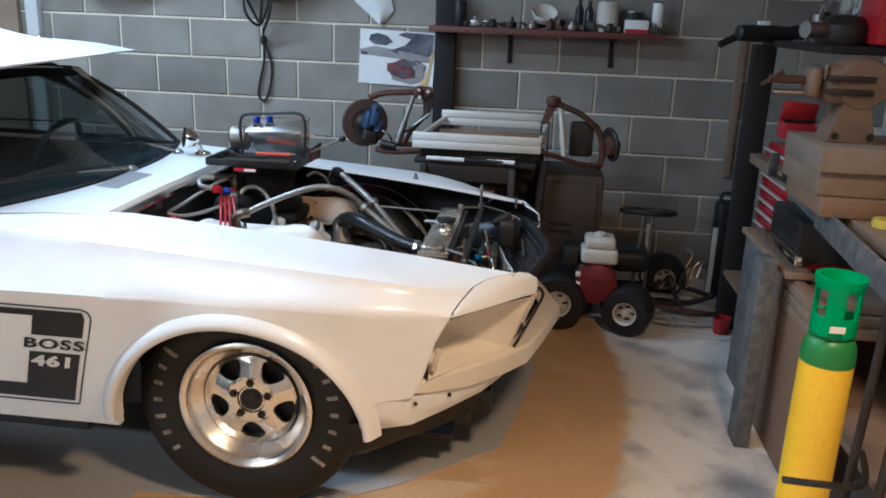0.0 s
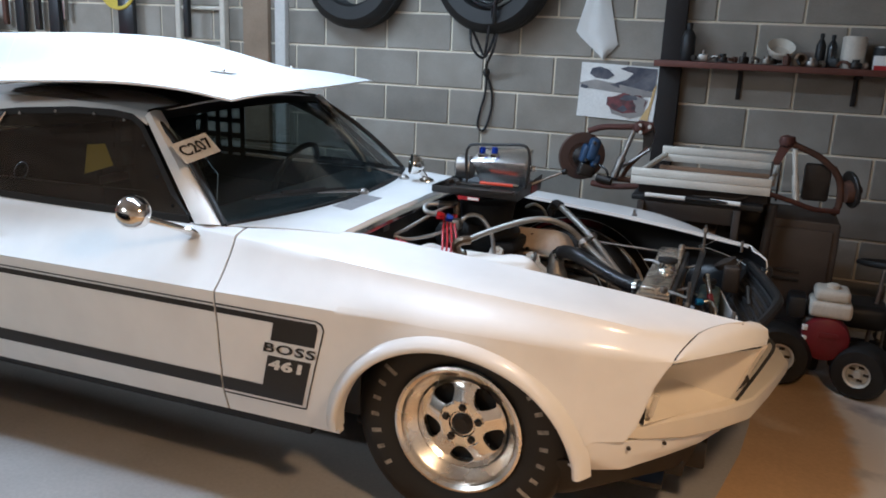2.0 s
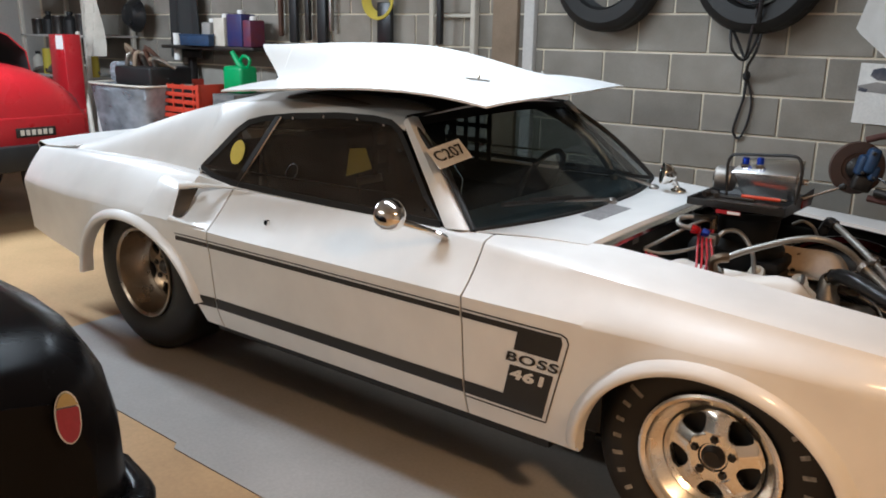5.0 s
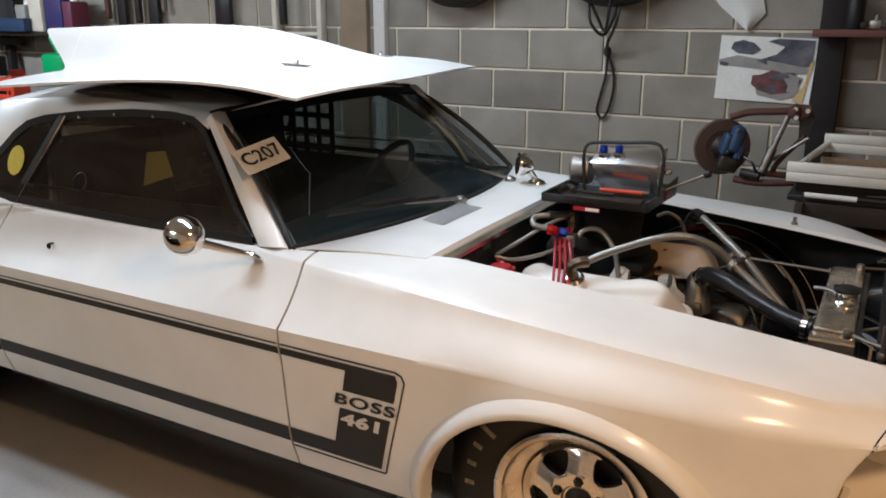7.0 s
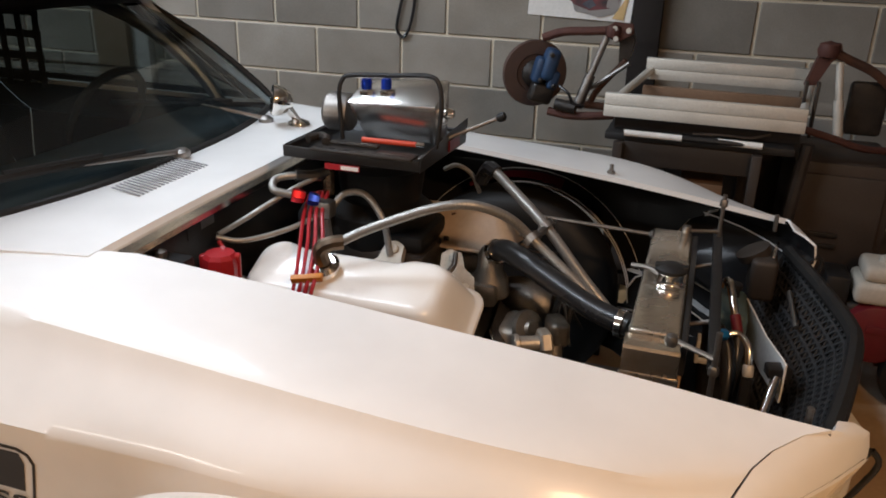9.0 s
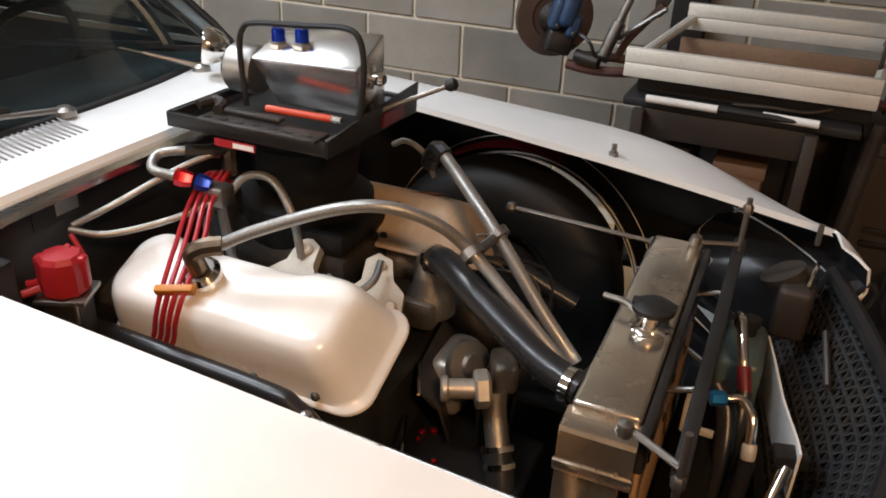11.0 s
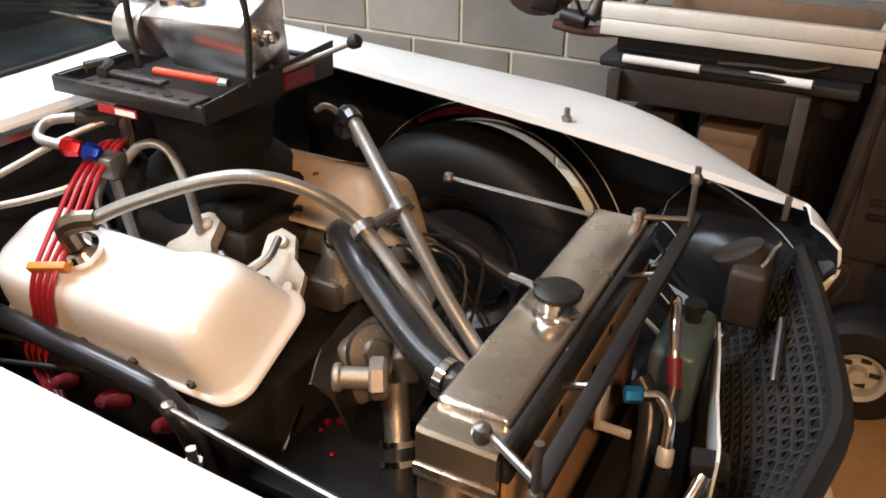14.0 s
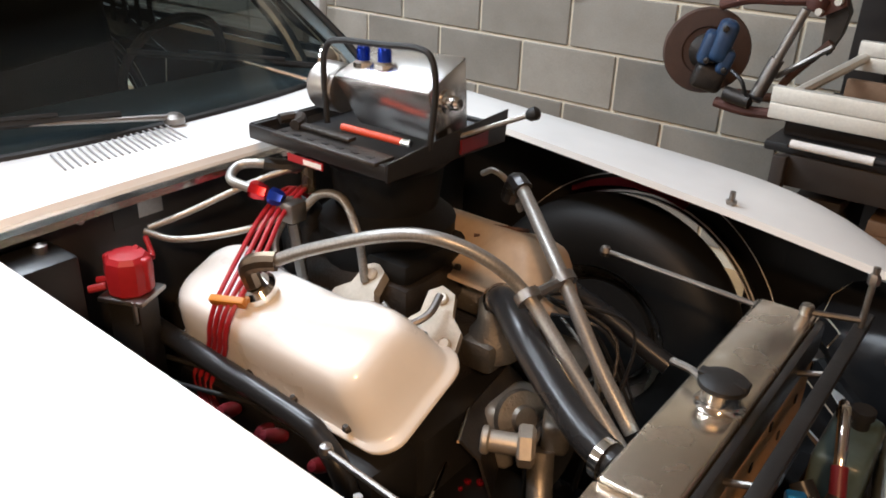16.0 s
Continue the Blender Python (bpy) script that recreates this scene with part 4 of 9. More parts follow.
def wheel(name_side, at, r, w, rim_r, metal, lettered, deep=0.0):
    turn = Matrix.Translation(at) @ pose(0, 0, 0, 90 if name_side < 0 else -90, 0, 0)
    # after the turn the wheel's +z looks outwards
    hub = part("wheel", Shape().add(lathe([(rim_r - 0.01, -w / 2 + 0.02), (rim_r - 0.024, -w / 2 + 0.04), (rim_r - 0.056, -0.01), (rim_r - 0.058, w / 2 - 0.062 - deep), (rim_r - 0.046, w / 2 - 0.050 - deep), (rim_r - 0.020, w / 2 - 0.026 - deep * 0.5), (rim_r - 0.012, w / 2 - 0.016), (rim_r - 0.009, w / 2 - 0.002), (rim_r + 0.002, w / 2 + 0.006), (rim_r + 0.010, w / 2 + 0.003), (rim_r + 0.009, w / 2 - 0.012)], 56), turn), metal, car, "polished five-spoke racing wheel")
    part("tyre", Shape().add(tyre_shape(r, w, rim_r), turn), M["rubber"], hub, "black racing tyre")
    face = w / 2 - 0.056 - deep
    edge = rim_r - 0.050
    rings = [(0.030, face + 0.004), (0.040, face + 0.004), (0.044, face + 0.010), (0.066, face + 0.012), (0.072, face + 0.011)]
    a0, b0 = 0.076, edge - 0.012
    rings += [(a0 + (b0 - a0) * u, face + 0.009 - 0.016 * u) for u in (0, 0.12, 0.3, 0.5, 0.7, 0.88, 1.0)]
    rings += [(edge - 0.012, face - 0.004), (edge, face + 0.010)]
    first, last = 5, 11
    half = [16.0] * 5 + [5.0, 11.5, 15.5, 18.0, 19.0, 18.5, 12.0] + [16.0] * 2
    per = 24
    seg = per * 5

    def angle(i, k):
        sector, j = divmod(k, per)
        h = half[i]
        a = -36 + (36 - h) * j / 6 if j <= 6 else (-h + 2 * h * (j - 6) / 12 if j <= 18 else h + (36 - h) * (j - 18) / 6)
        return math.radians(54 + 72 * sector + a)

    keep = {(i, k): not (first <= i < last and 6 <= k % per < 18) for i in range(len(rings) - 1) for k in range(seg)}
    s = Shape()
    thick = 0.015
    vid = lambda i, k: i * seg + k % seg
    total = len(rings) * seg
    v = []
    for i, (r0, z0) in enumerate(rings):
        for k in range(seg):
            a = angle(i, k)
            ridge = 0.006 * max(0.0, 1 - abs(k % per - (0 if k % per < 12 else per)) / 6) if first <= i < last else 0.0
            v.append((r0 * math.cos(a), r0 * math.sin(a), z0 + ridge))
    v += [(x, y, z - thick) for x, y, z in v]
    f = []
    for (i, k), there in keep.items():
        if not there:
            continue
        f.append((vid(i, k), vid(i + 1, k), vid(i + 1, k + 1), vid(i, k + 1)))
        for (di, dk), (p, q) in (((0, 1), (vid(i, k + 1), vid(i + 1, k + 1))), ((0, -1), (vid(i + 1, k), vid(i, k))), ((1, 0), (vid(i + 1, k + 1), vid(i + 1, k))), ((-1, 0), (vid(i, k), vid(i, k + 1)))):
            if not keep.get((i + di, (k + dk) % seg), True):
                f.append((p, p + total, q + total, q))
    s.add((v, f), turn)
    part("spokes", s, metal, hub, smooth=30)
    part("hub_cap", Shape().add(lathe([(0.036, face - 0.005), (0.035, face + 0.010), (0.022, face + 0.022), (0.012, face + 0.020), (0.0, face + 0.020)], 20), turn), M["greasy"], hub, "dark hub centre")
    for k in range(5):
        a = 2 * math.pi * k / 5 + math.radians(18)
        part("wheel_nut", Shape().add(lathe([(0.014, 0), (0.014, 0.016), (0.009, 0.024), (0, 0.024)], 6), turn @ Matrix.Translation((0.057 * math.cos(a), 0.057 * math.sin(a), face - 0.002))), M["greasy"], hub)
    # Black disc colour stands in for shade between the spokes; the second disc is added.
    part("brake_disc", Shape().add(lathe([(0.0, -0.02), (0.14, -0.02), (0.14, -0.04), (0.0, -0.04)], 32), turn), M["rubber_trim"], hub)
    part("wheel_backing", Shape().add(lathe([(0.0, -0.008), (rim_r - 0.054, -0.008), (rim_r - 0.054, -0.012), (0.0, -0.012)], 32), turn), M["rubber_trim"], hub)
    if lettered:
        for mid in (0.0, math.pi):
            for i in range(7):
                a = mid + (i - 3) * 0.205
                rr = rim_r + 0.078
                tall = (0.048, 0.026, 0.026, 0.026, 0.034, 0.026, 0.026)[i]
                m = turn @ pose(0, 0, 0, 0, 0, math.degrees(a)) @ Matrix.Translation((rr, 0, w / 2 + 0.0045))
                part("sidewall_mark", Shape().add(box(-tall / 2, tall / 2, -0.0065, 0.0065, -0.0025, 0.0006, 0), m), M["sidewall"], hub, smooth=0)
    return hub


wheel(-1, (0.0, -0.675, 0.325), 0.352, 0.175, 0.197, M["wheel_alloy"], True)
wheel(1, (0.0, 0.708, 0.320), 0.347, 0.175, 0.197, M["wheel_alloy"], False)
wheel(-1, (-2.743, -0.645, 0.363), 0.390, 0.30, 0.213, M["rear_alloy_shaded"], False, 0.07)
wheel(1, (-2.743, 0.645, 0.363), 0.390, 0.30, 0.213, M["rear_alloy_shaded"], False, 0.07)

# underside, bay walls and cabin
for sign in (-1, 1):
    part("wheel_housing", box(-3.12, -2.20, sign * 0.455 - 0.008, sign * 0.455 + 0.008, 0.24, 0.80, 0.006), M["black_paint"], car, "black inner wheel housing")
part("floor_pan", Shape().add(box(-3.6, -3.2, -0.44, 0.44, 0.24, 0.30, 0.01)).add(box(-3.2, -2.2, -0.44, 0.44, 0.20, 0.28, 0.01)).add(box(-2.2, -0.5, -0.78, 0.78, 0.20, 0.25, 0.01)), M["black_paint"], car)
part("firewall", Shape().add(box(-0.53, -0.505, -0.60, 0.60, 0.18, 0.846, 0.004)), M["black_paint"], car)
for sign in (-1, 1):
    part("frame_rail", Shape().add(box(-0.55, 0.72, sign * 0.33 - 0.04, sign * 0.33 + 0.04, 0.16, 0.26, 0.008)), M["black_paint"], car)
    part("bay_panel", Shape().add(box(-0.50, -0.40, sign * 0.52 - 0.1, sign * 0.52 + 0.1, 0.22, 0.80, 0.01)), M["black_paint"], car)
part("under_tray", box(-0.5, 0.60, -0.45, 0.45, 0.10, 0.12, 0.004), M["black_paint"], car)
part("dashboard", Shape().add(box(-1.12, -0.86, -0.68, 0.68, 0.72, 0.845, 0.03, 3)), M["dash"], car)
for y in (-0.36, 0.36):
    seat = part("seat", Shape().add(box(-1.9, -1.42, y - 0.24, y + 0.24, 0.30, 0.46, 0.05, 3)), M["interior"], car, "black bucket seat")
    part("backrest", Shape().add(box(-0.06, 0.06, -0.24, 0.24, 0, 0.66, 0.05, 3), Matrix.Translation((-1.9, y, 0.42)) @ pose(0, 0, 0, 0, -14, 0)), M["interior"], seat)
part("rear_bulkhead", box(-2.52, -2.50, -0.60, 0.60, 0.3, 0.98, 0.005), M["interior"], car)
for sign in (-1, 1):
    part("roll_cage", tube([(-0.98, sign * 0.62, 0.4), (-1.0, sign * 0.61, 0.86), (-1.34, sign * 0.51, 1.16), (-2.05, sign * 0.52, 1.17), (-2.1, sign * 0.6, 0.5)], 0.021, 10, 6), M["steel"], car, "grey tubular roll cage")
part("roll_cage", tube([(-2.06, -0.52, 1.17), (-2.06, 0.52, 1.17)], 0.021, 10, 2), M["steel"], car)
part("roll_cage", tube([(-2.08, -0.58, 0.78), (-2.08, 0.58, 0.78)], 0.021, 10, 2), M["steel"], car)
net = Shape()
for k in range(6):
    net.add(box(-1.99, -1.985, 0.02 + 0.09 * k, 0.045 + 0.09 * k, 0.82, 1.16, 0))
for k in range(4):
    net.add(box(-1.992, -1.983, 0.0, 0.52, 0.85 + 0.09 * k, 0.875 + 0.09 * k, 0))
part("safety_net", net, M["interior"], car, "black webbing net", 0)
net = Shape()
for k in range(6):
    net.add(box(-2.10 + 0.075 * k, -2.074 + 0.075 * k, 0.600, 0.604, 0.85, 1.13, 0))
for k in range(4):
    net.add(box(-2.11, -1.70, 0.6045, 0.608, 0.87 + 0.075 * k, 0.896 + 0.075 * k, 0))
part("window_net", net, M["interior"], car, "black webbing net inside the far window", 0)
part("steering_wheel", Shape().add(tube([(0.16 * math.cos(a), 0.16 * math.sin(a), 0) for a in np.linspace(0, 2 * math.pi, 17)], 0.013, 8, 3, False), Matrix.Translation((-1.25, 0.36, 0.84)) @ pose(0, 0, 0, 0, -65, 0)), M["interior"], car)

# ---- the removed bonnet, lying on the roof ----
bonnet = thing("bonnet", "white fibreglass bonnet with a teardrop scoop, lying across the car roof", "car bonnet")


B_TURN = math.radians(8.0)
B_NEAR = Vector((-0.80, -0.70, 0.0))
B_BACK = Vector((-math.cos(B_TURN), -math.sin(B_TURN), 0.0))
B_OVER = Vector((-math.sin(B_TURN), math.cos(B_TURN), 0.0))
B_WIDE = 1.46
BOW = soft_table([(0.0, 0.0), (0.08, 0.020), (0.2, 0.038), (0.4, 0.049), (0.6, 0.045), (0.8, 0.034), (1.0, 0.020), (1.2, 0.006), (1.3, 0.0), (1.52, 0.0)])
HUMP = soft_table([(0.02, 0.0), (0.16, 0.0), (0.34, 0.022), (0.52, 0.070), (0.75, 0.118), (1.05, 0.146), (1.30, 0.150), (1.52, 0.142)])


def bonnet_point(u, v, lift=0.0):
    """u from the front edge backwards, v across from the side towards the viewer."""
    mid = math.sin(math.pi * min(1.0, max(0.0, v / B_WIDE)))
    z = 1.258 + BOW(u) + 0.030 * mid ** 0.8 - 0.016 * max(0.0, 1 - u / 0.12) ** 2 * mid
    s = abs(v - B_WIDE / 2) / (0.215 + 0.05 * max(0.0, 0.9 - u))
    f = min(1.0, max(0.0, (1.32 - s) / 0.62))
    z += HUMP(u) * f * f * (3 - 2 * f)
    p = B_NEAR + B_BACK * u + B_OVER * v
    return (p.x, p.y, z + lift)


rows = []
for k in range(36):
    t = k / 35
    row = []
    for j in range(57):
        v = B_WIDE * j / 56
        s = abs(v / B_WIDE - 0.5) * 2
        end = 1.30 - 0.11 * max(0.0, (s - 0.3) / 0.7) ** 1.5
        start = 0.035 * (1 - s * s) * -1.0 + 0.035
        row.append(bonnet_point(start + (end - start) * t, v))
    rows.append(row)
part("panel", shell(rows, 0.007, (0, 0, 1)), [M["paint"], M["interior"]], bonnet, "", 40)
rows = []
for k in range(7):
    t = k / 6
    row = []
    for j in range(37):
        s = -1.32 + 2.64 * j / 36
        f = min(1.0, max(0.0, (1.32 - abs(s)) / 0.62))
        row.append(bonnet_point(1.288 + (0.004 + 0.185 * f * f * (3 - 2 * f)) * t, B_WIDE / 2 + 0.215 * s, 0.001))
    rows.append(row)
part("scoop_lip", shell(rows, 0.008, (0, 0, 1)), [M["paint"], M["black_paint"]], bonnet, "", 40)
for u, v in ((0.284, 0.42), (0.284, B_WIDE - 0.42)):
    at = Vector(bonnet_point(u, v, 0.003))
    slope = (Vector(bonnet_point(u + 0.03, v, 0.003)) - at).to_track_quat("X", "Z").to_matrix().to_4x4()
    clip = part("bonnet_clip", Shape().add(prism([(-0.045, -0.008), (-0.012, -0.014), (0.018, -0.012), (0.045, -0.020), (0.050, 0.004), (0.016, 0.014), (-0.02, 0.012), (-0.05, 0.006)], 0.003), Matrix.Translation(at) @ slope @ pose(0, 0, 0, 90, 0, 0)), M["steel"], bonnet, "steel scuff plate of a bonnet clip", 0)
    part("clip_pin", Shape().add(lathe([(0.007, 0), (0.007, 0.012), (0.004, 0.016)], 10, True), Matrix.Translation(at) @ slope), M["chrome"], clip)
# Black sheet added over the roof, making the gap below the bonnet black.
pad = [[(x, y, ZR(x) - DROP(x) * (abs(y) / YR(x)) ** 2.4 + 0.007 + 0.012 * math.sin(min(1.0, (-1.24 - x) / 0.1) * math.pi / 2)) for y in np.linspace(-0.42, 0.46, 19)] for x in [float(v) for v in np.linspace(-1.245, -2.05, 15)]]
part("packing", shell([[tuple(float(c) for c in p) for p in row] for row in pad], 0.006, (0, 0, 1)), [M["interior"], M["interior"]], bonnet, "black sheet in the gap between bonnet and roof", 50)

# ---- engine bay ----
def rounded_outline(long, wide, rad):
    """Points round a rectangle with rounded corners, always the same number."""
    out = []
    hx, hy = long / 2 - rad, wide / 2 - rad
    for cx, cy, start in ((hx, hy, 0), (-hx, hy, 90), (-hx, -hy, 180), (hx, -hy, 270)):
        out += [(cx + rad * math.cos(math.radians(start + 15 * k)), cy + rad * math.sin(math.radians(start + 15 * k))) for k in range(7)]
        steps = 24 if start in (0, 180) else 4
        ax, ay = cx + rad * math.cos(math.radians(start + 90)), cy + rad * math.sin(math.radians(start + 90))
        bx, by = {0: (-hx, hy + rad), 90: (-hx - rad, -hy), 180: (hx, -hy - rad), 270: (hx + rad, hy)}[start]
        out += [(ax + (bx - ax) * k / steps, ay + (by - ay) * k / steps) for k in range(1, steps)]
    return out


engine = thing("engine", "black V8 engine with white valve covers in an open bay", "engine")
part("engine_block", Shape().add(box(-0.42, 0.12, -0.18, 0.18, 0.20, 0.55, 0.03)), M["black_paint"], engine)
for sign in (-1, 1):
    part("cylinder_bank", Shape().add(box(-0.40, 0.10, sign * 0.175 - 0.11, sign * 0.175 + 0.10, 0.36, 0.535, 0.03)), M["black_paint"], engine)
for sign in (-1, 1):
    m = Matrix.Translation((-0.14, -0.162, 0.602) if sign < 0 else (-0.095, 0.195, 0.632)) @ pose(0, 0, 0, sign * -24, 0, 0)
    rows = []
    for long, wide, z in ((0.536, 0.222, 0.0), (0.538, 0.224, 0.004), (0.534, 0.220, 0.008), (0.520, 0.206, 0.010), (0.514, 0.200, 0.018), (0.508, 0.188, 0.055), (0.500, 0.170, 0.090), (0.492, 0.158, 0.105), (0.478, 0.143, 0.114), (0.45, 0.118, 0.119), (0.30, 0.03, 0.122)):
        lift = z / 0.122
        ring = []
        for px, py in rounded_outline(long, wide, min(0.048, wide * 0.42)):
            if px > 0:
                px *= 1 - 0.20 * lift
            if -sign * py > 0 and z > 0.012:
                notch = max(0.0, min(1.0, (px + 0.19) / 0.05)) * max(0.0, min(1.0, (0.115 - px) / 0.03))
                py *= 1 - 0.20 * notch * min(1.0, lift * 1.6)
            ring.append(tuple(m @ Vector((px - 0.012, py, z))))
        rows.append(ring)
    n = len(rows[0])
    v, f = grid(rows, True)
    f.append(tuple(range(len(v) - n, len(v))))
    cover = part("valve_cover", (v, f), M["cover"] if sign < 0 else M["cover_shaded"], engine, "glossy white valve cover" if sign < 0 else "valve cover with warm shade put into its tan colour", 50)
    for k in (-0.17, -0.06, 0.05, 0.17):
        for side in (-1, 1):
            p = m @ Vector((k, side * 0.101, 0.020))
            part("cover_bolt", Shape().add(lathe([(0.008, 0), (0.008, 0.008), (0.004, 0.011), (0, 0.011)], 6), Matrix.Translation(p) @ m.to_3x3().to_4x4()), M["greasy"], cover)
    for k in range(4):
        x = -0.32 + 0.125 * k
        part("exhaust_header", tube([(x, sign * 0.24, 0.44), (x + 0.01, sign * 0.33, 0.42), (x + 0.02, sign * 0.36, 0.33), (x - 0.06, sign * 0.33, 0.20)], 0.022, 10, 5), M["greasy"], engine)
    part("cylinder_head", Shape().add(box(-0.39, 0.13, -0.045, 0.045, -0.06, 0.0, 0.008), m), M["cast"], engine)
# intake manifold with bare alloy end plates
part("intake_manifold", Shape().add(box(-0.37, 0.06, -0.085, 0.085, 0.52, 0.635, 0.02)).add(box(-0.33, -0.05, -0.03, 0.16, 0.60, 0.70, 0.03)), M["greasy"], engine, "greasy cast intake manifold")
for x, y, z, lean in ((0.028, -0.055, 0.660, 20), (-0.130, -0.085, 0.672, -4)):
    plate = [(-0.052, -0.055), (-0.030, -0.075), (0.020, -0.075), (0.048, -0.045), (0.050, 0.010), (0.028, 0.035), (0.022, 0.075), (-0.004, 0.088), (-0.026, 0.074), (-0.030, 0.034), (-0.055, 0.010)]
    at = Matrix.Translation((x, y, z)) @ pose(0, 0, 0, -52, 0, lean)
    ob = part("intake_plate", Shape().add(prism(plate, 0.022), at), M["plate_alloy"], engine, "bare cast alloy port plate", smooth=30)
    for dx, dz in ((0.002, 0.062), (-0.034, -0.012), (0.028, -0.018), (0.002, -0.055)):
        part("plate_bolt", Shape().add(lathe([(0.011, 0), (0.011, 0.005), (0.008, 0.009), (0, 0.009)], 12), at @ Matrix.Translation((dx, -0.001, dz)) @ pose(0, 0, 0, 90, 0, 0)), M["dull_alu"], ob)
part("carburettor_base", Shape().add(lathe([(0.12, 0.66), (0.135, 0.70), (0.135, 0.76), (0.10, 0.79), (0.11, 0.87), (0.15, 0.905)], 28, True), Matrix.Translation((-0.215, 0.105, 0))).add(box(-0.33, -0.06, -0.02, 0.20, 0.69, 0.74, 0.02)), M["matt_black"], engine)
part("throttle_linkage", tube([(-0.05, 0.17, 0.74), (0.02, 0.2, 0.745), (0.07, 0.23, 0.73)], 0.005, 6, 4), M["rust"], engine)
part("throttle_linkage", tube([(-0.04, 0.20, 0.755), (0.04, 0.22, 0.76)], 0.004, 6, 2), M["rust"], engine)

# oil filler with breather and hoses
filler = part("oil_filler", Shape().add(lathe([(0.036, 0), (0.036, 0.012), (0.030, 0.014), (0.030, 0.028), (0.034, 0.03), (0.034, 0.042), (0.026, 0.05), (0, 0.05)], 24), Matrix.Translation((-0.215, -0.205, 0.692)) @ pose(0, 0, 0, 27, 0, 0)), M["chrome"], engine, "chrome oil filler with hose elbow")
part("elbow", tube([(-0.215, -0.228, 0.735), (-0.218, -0.236, 0.768), (-0.20, -0.228, 0.782), (-0.175, -0.212, 0.785)], 0.017, 10, 4), M["bronze"], filler)
part("breather_hose", tube([(-0.18, -0.212, 0.785), (-0.12, -0.185, 0.815), (0.0, -0.145, 0.862), (0.08, -0.115, 0.872), (0.15, -0.075, 0.842), (0.205, -0.046, 0.788), (0.30, -0.075, 0.725), (0.425, -0.115, 0.640)], 0.0108, 18, 8), M["braid"], engine, "braided steel breather hose")
part("breather_hose", tube([(0.03, 0.165, 0.855), (0.05, 0.150, 0.876), (0.085, 0.128, 0.865), (0.218, 0.037, 0.79), (0.32, -0.015, 0.70), (0.40, -0.045, 0.63)], 0.0120, 18, 6), M["braid"], engine, "braided steel breather hose")
part("hose_end", tube([(0.025, 0.168, 0.84), (0.045, 0.153, 0.878), (0.07, 0.138, 0.873)], 0.018, 10, 4), M["hose"], engine)
clamp = part("hose_clamp", Shape().add(rod((0.200, -0.050, 0.783), (0.224, 0.046, 0.793), 0.009, 8)), M["steel"], engine)
for p in ((0.205, -0.046, 0.788), (0.218, 0.037, 0.79)):
    part("clamp_band", Shape().add(lathe([(0.019, -0.008), (0.021, -0.008), (0.021, 0.008), (0.019, 0.008)], 14), along(p, (p[0] + 0.1, p[1] - 0.045, p[2] - 0.07))), M["steel"], clamp)
hose = part("radiator_hose", tube([(0.105, 0.035, 0.715), (0.138, 0.0, 0.733), (0.205, -0.058, 0.732), (0.29, -0.115, 0.713), (0.37, -0.162, 0.696), (0.445, -0.197, 0.690)], 0.0250, 18, 8), M["hose"], engine, "thick black radiator hose")
for p, q in (((0.418, -0.190, 0.69), (0.46, -0.20, 0.69)), ((0.11, 0.03, 0.717), (0.09, 0.045, 0.70))):
    part("hose_band", Shape().add(lathe([(0.0265, 0.0), (0.0295, 0.0), (0.0295, 0.014), (0.0265, 0.014)], 18), along(p, q)), M["chrome"], hose)
part("thermostat_housing", Shape().add(lathe([(0.05, 0.60), (0.045, 0.64), (0.032, 0.66), (0.03, 0.70), (0.02, 0.72)], 18, True), Matrix.Translation((0.09, 0.045, 0))).add(box(0.05, 0.12, -0.01, 0.05, 0.58, 0.64, 0.015)), M["cast"], engine)
pump = part("water_pump", Shape().add(box(0.13, 0.20, -0.06, 0.07, 0.44, 0.56, 0.025, 3)).add(rod((0.200, -0.134, 0.570), (0.262, -0.104, 0.570), 0.0175, 16)).add(lathe([(0.020, 0), (0.023, 0.003), (0.023, 0.010), (0.020, 0.013)], 18, True), along((0.196, -0.136, 0.570), (0.262, -0.104, 0.570))), M["pump_alloy"], engine, "bare alloy water outlet")
part("flange", Shape().add(lathe([(0.030, -0.012), (0.034, -0.008), (0.034, 0.010), (0.026, 0.016)], 6, True), along((0.258, -0.106, 0.570), (0.32, -0.072, 0.572))), M["pump_alloy"], pump)
part("casting", Shape().add(box(-0.022, 0.022, -0.035, 0.035, -0.03, 0.03, 0.012, 3), Matrix.Translation((0.276, -0.045, 0.575)) @ pose(0, 0, 0, 0, 0, 28)), M["cast"], pump)
part("outlet_pipe", tube([(0.274, -0.082, 0.556), (0.284, -0.098, 0.515), (0.305, -0.128, 0.47), (0.33, -0.165, 0.40)], 0.021, 14, 5), M["cast"], pump)
part("lower_hose", tube([(0.305, -0.128, 0.47), (0.33, -0.165, 0.40), (0.37, -0.21, 0.26)], 0.027, 14, 5), M["hose"], pump)
for z in (0.475, 0.455):
    part("hose_band", Shape().add(lathe([(0.0275, 0), (0.030, 0), (0.030, 0.010), (0.0275, 0.010)], 16), along((0.300 + (0.475 - z) * 0.5, -0.121 - (0.475 - z) * 0.8, z), (0.33, -0.165, 0.40))), M["chrome"], pump)
part("fan_hub", Shape().add(lathe([(0.0, 0.012), (0.020, 0.012), (0.024, 0.004), (0.046, 0.0), (0.048, -0.012)], 24), Matrix.Translation((0.215, -0.045, 0.565)) @ pose(0, 0, 0, 25, 62, 0)), M["cast"], pump)
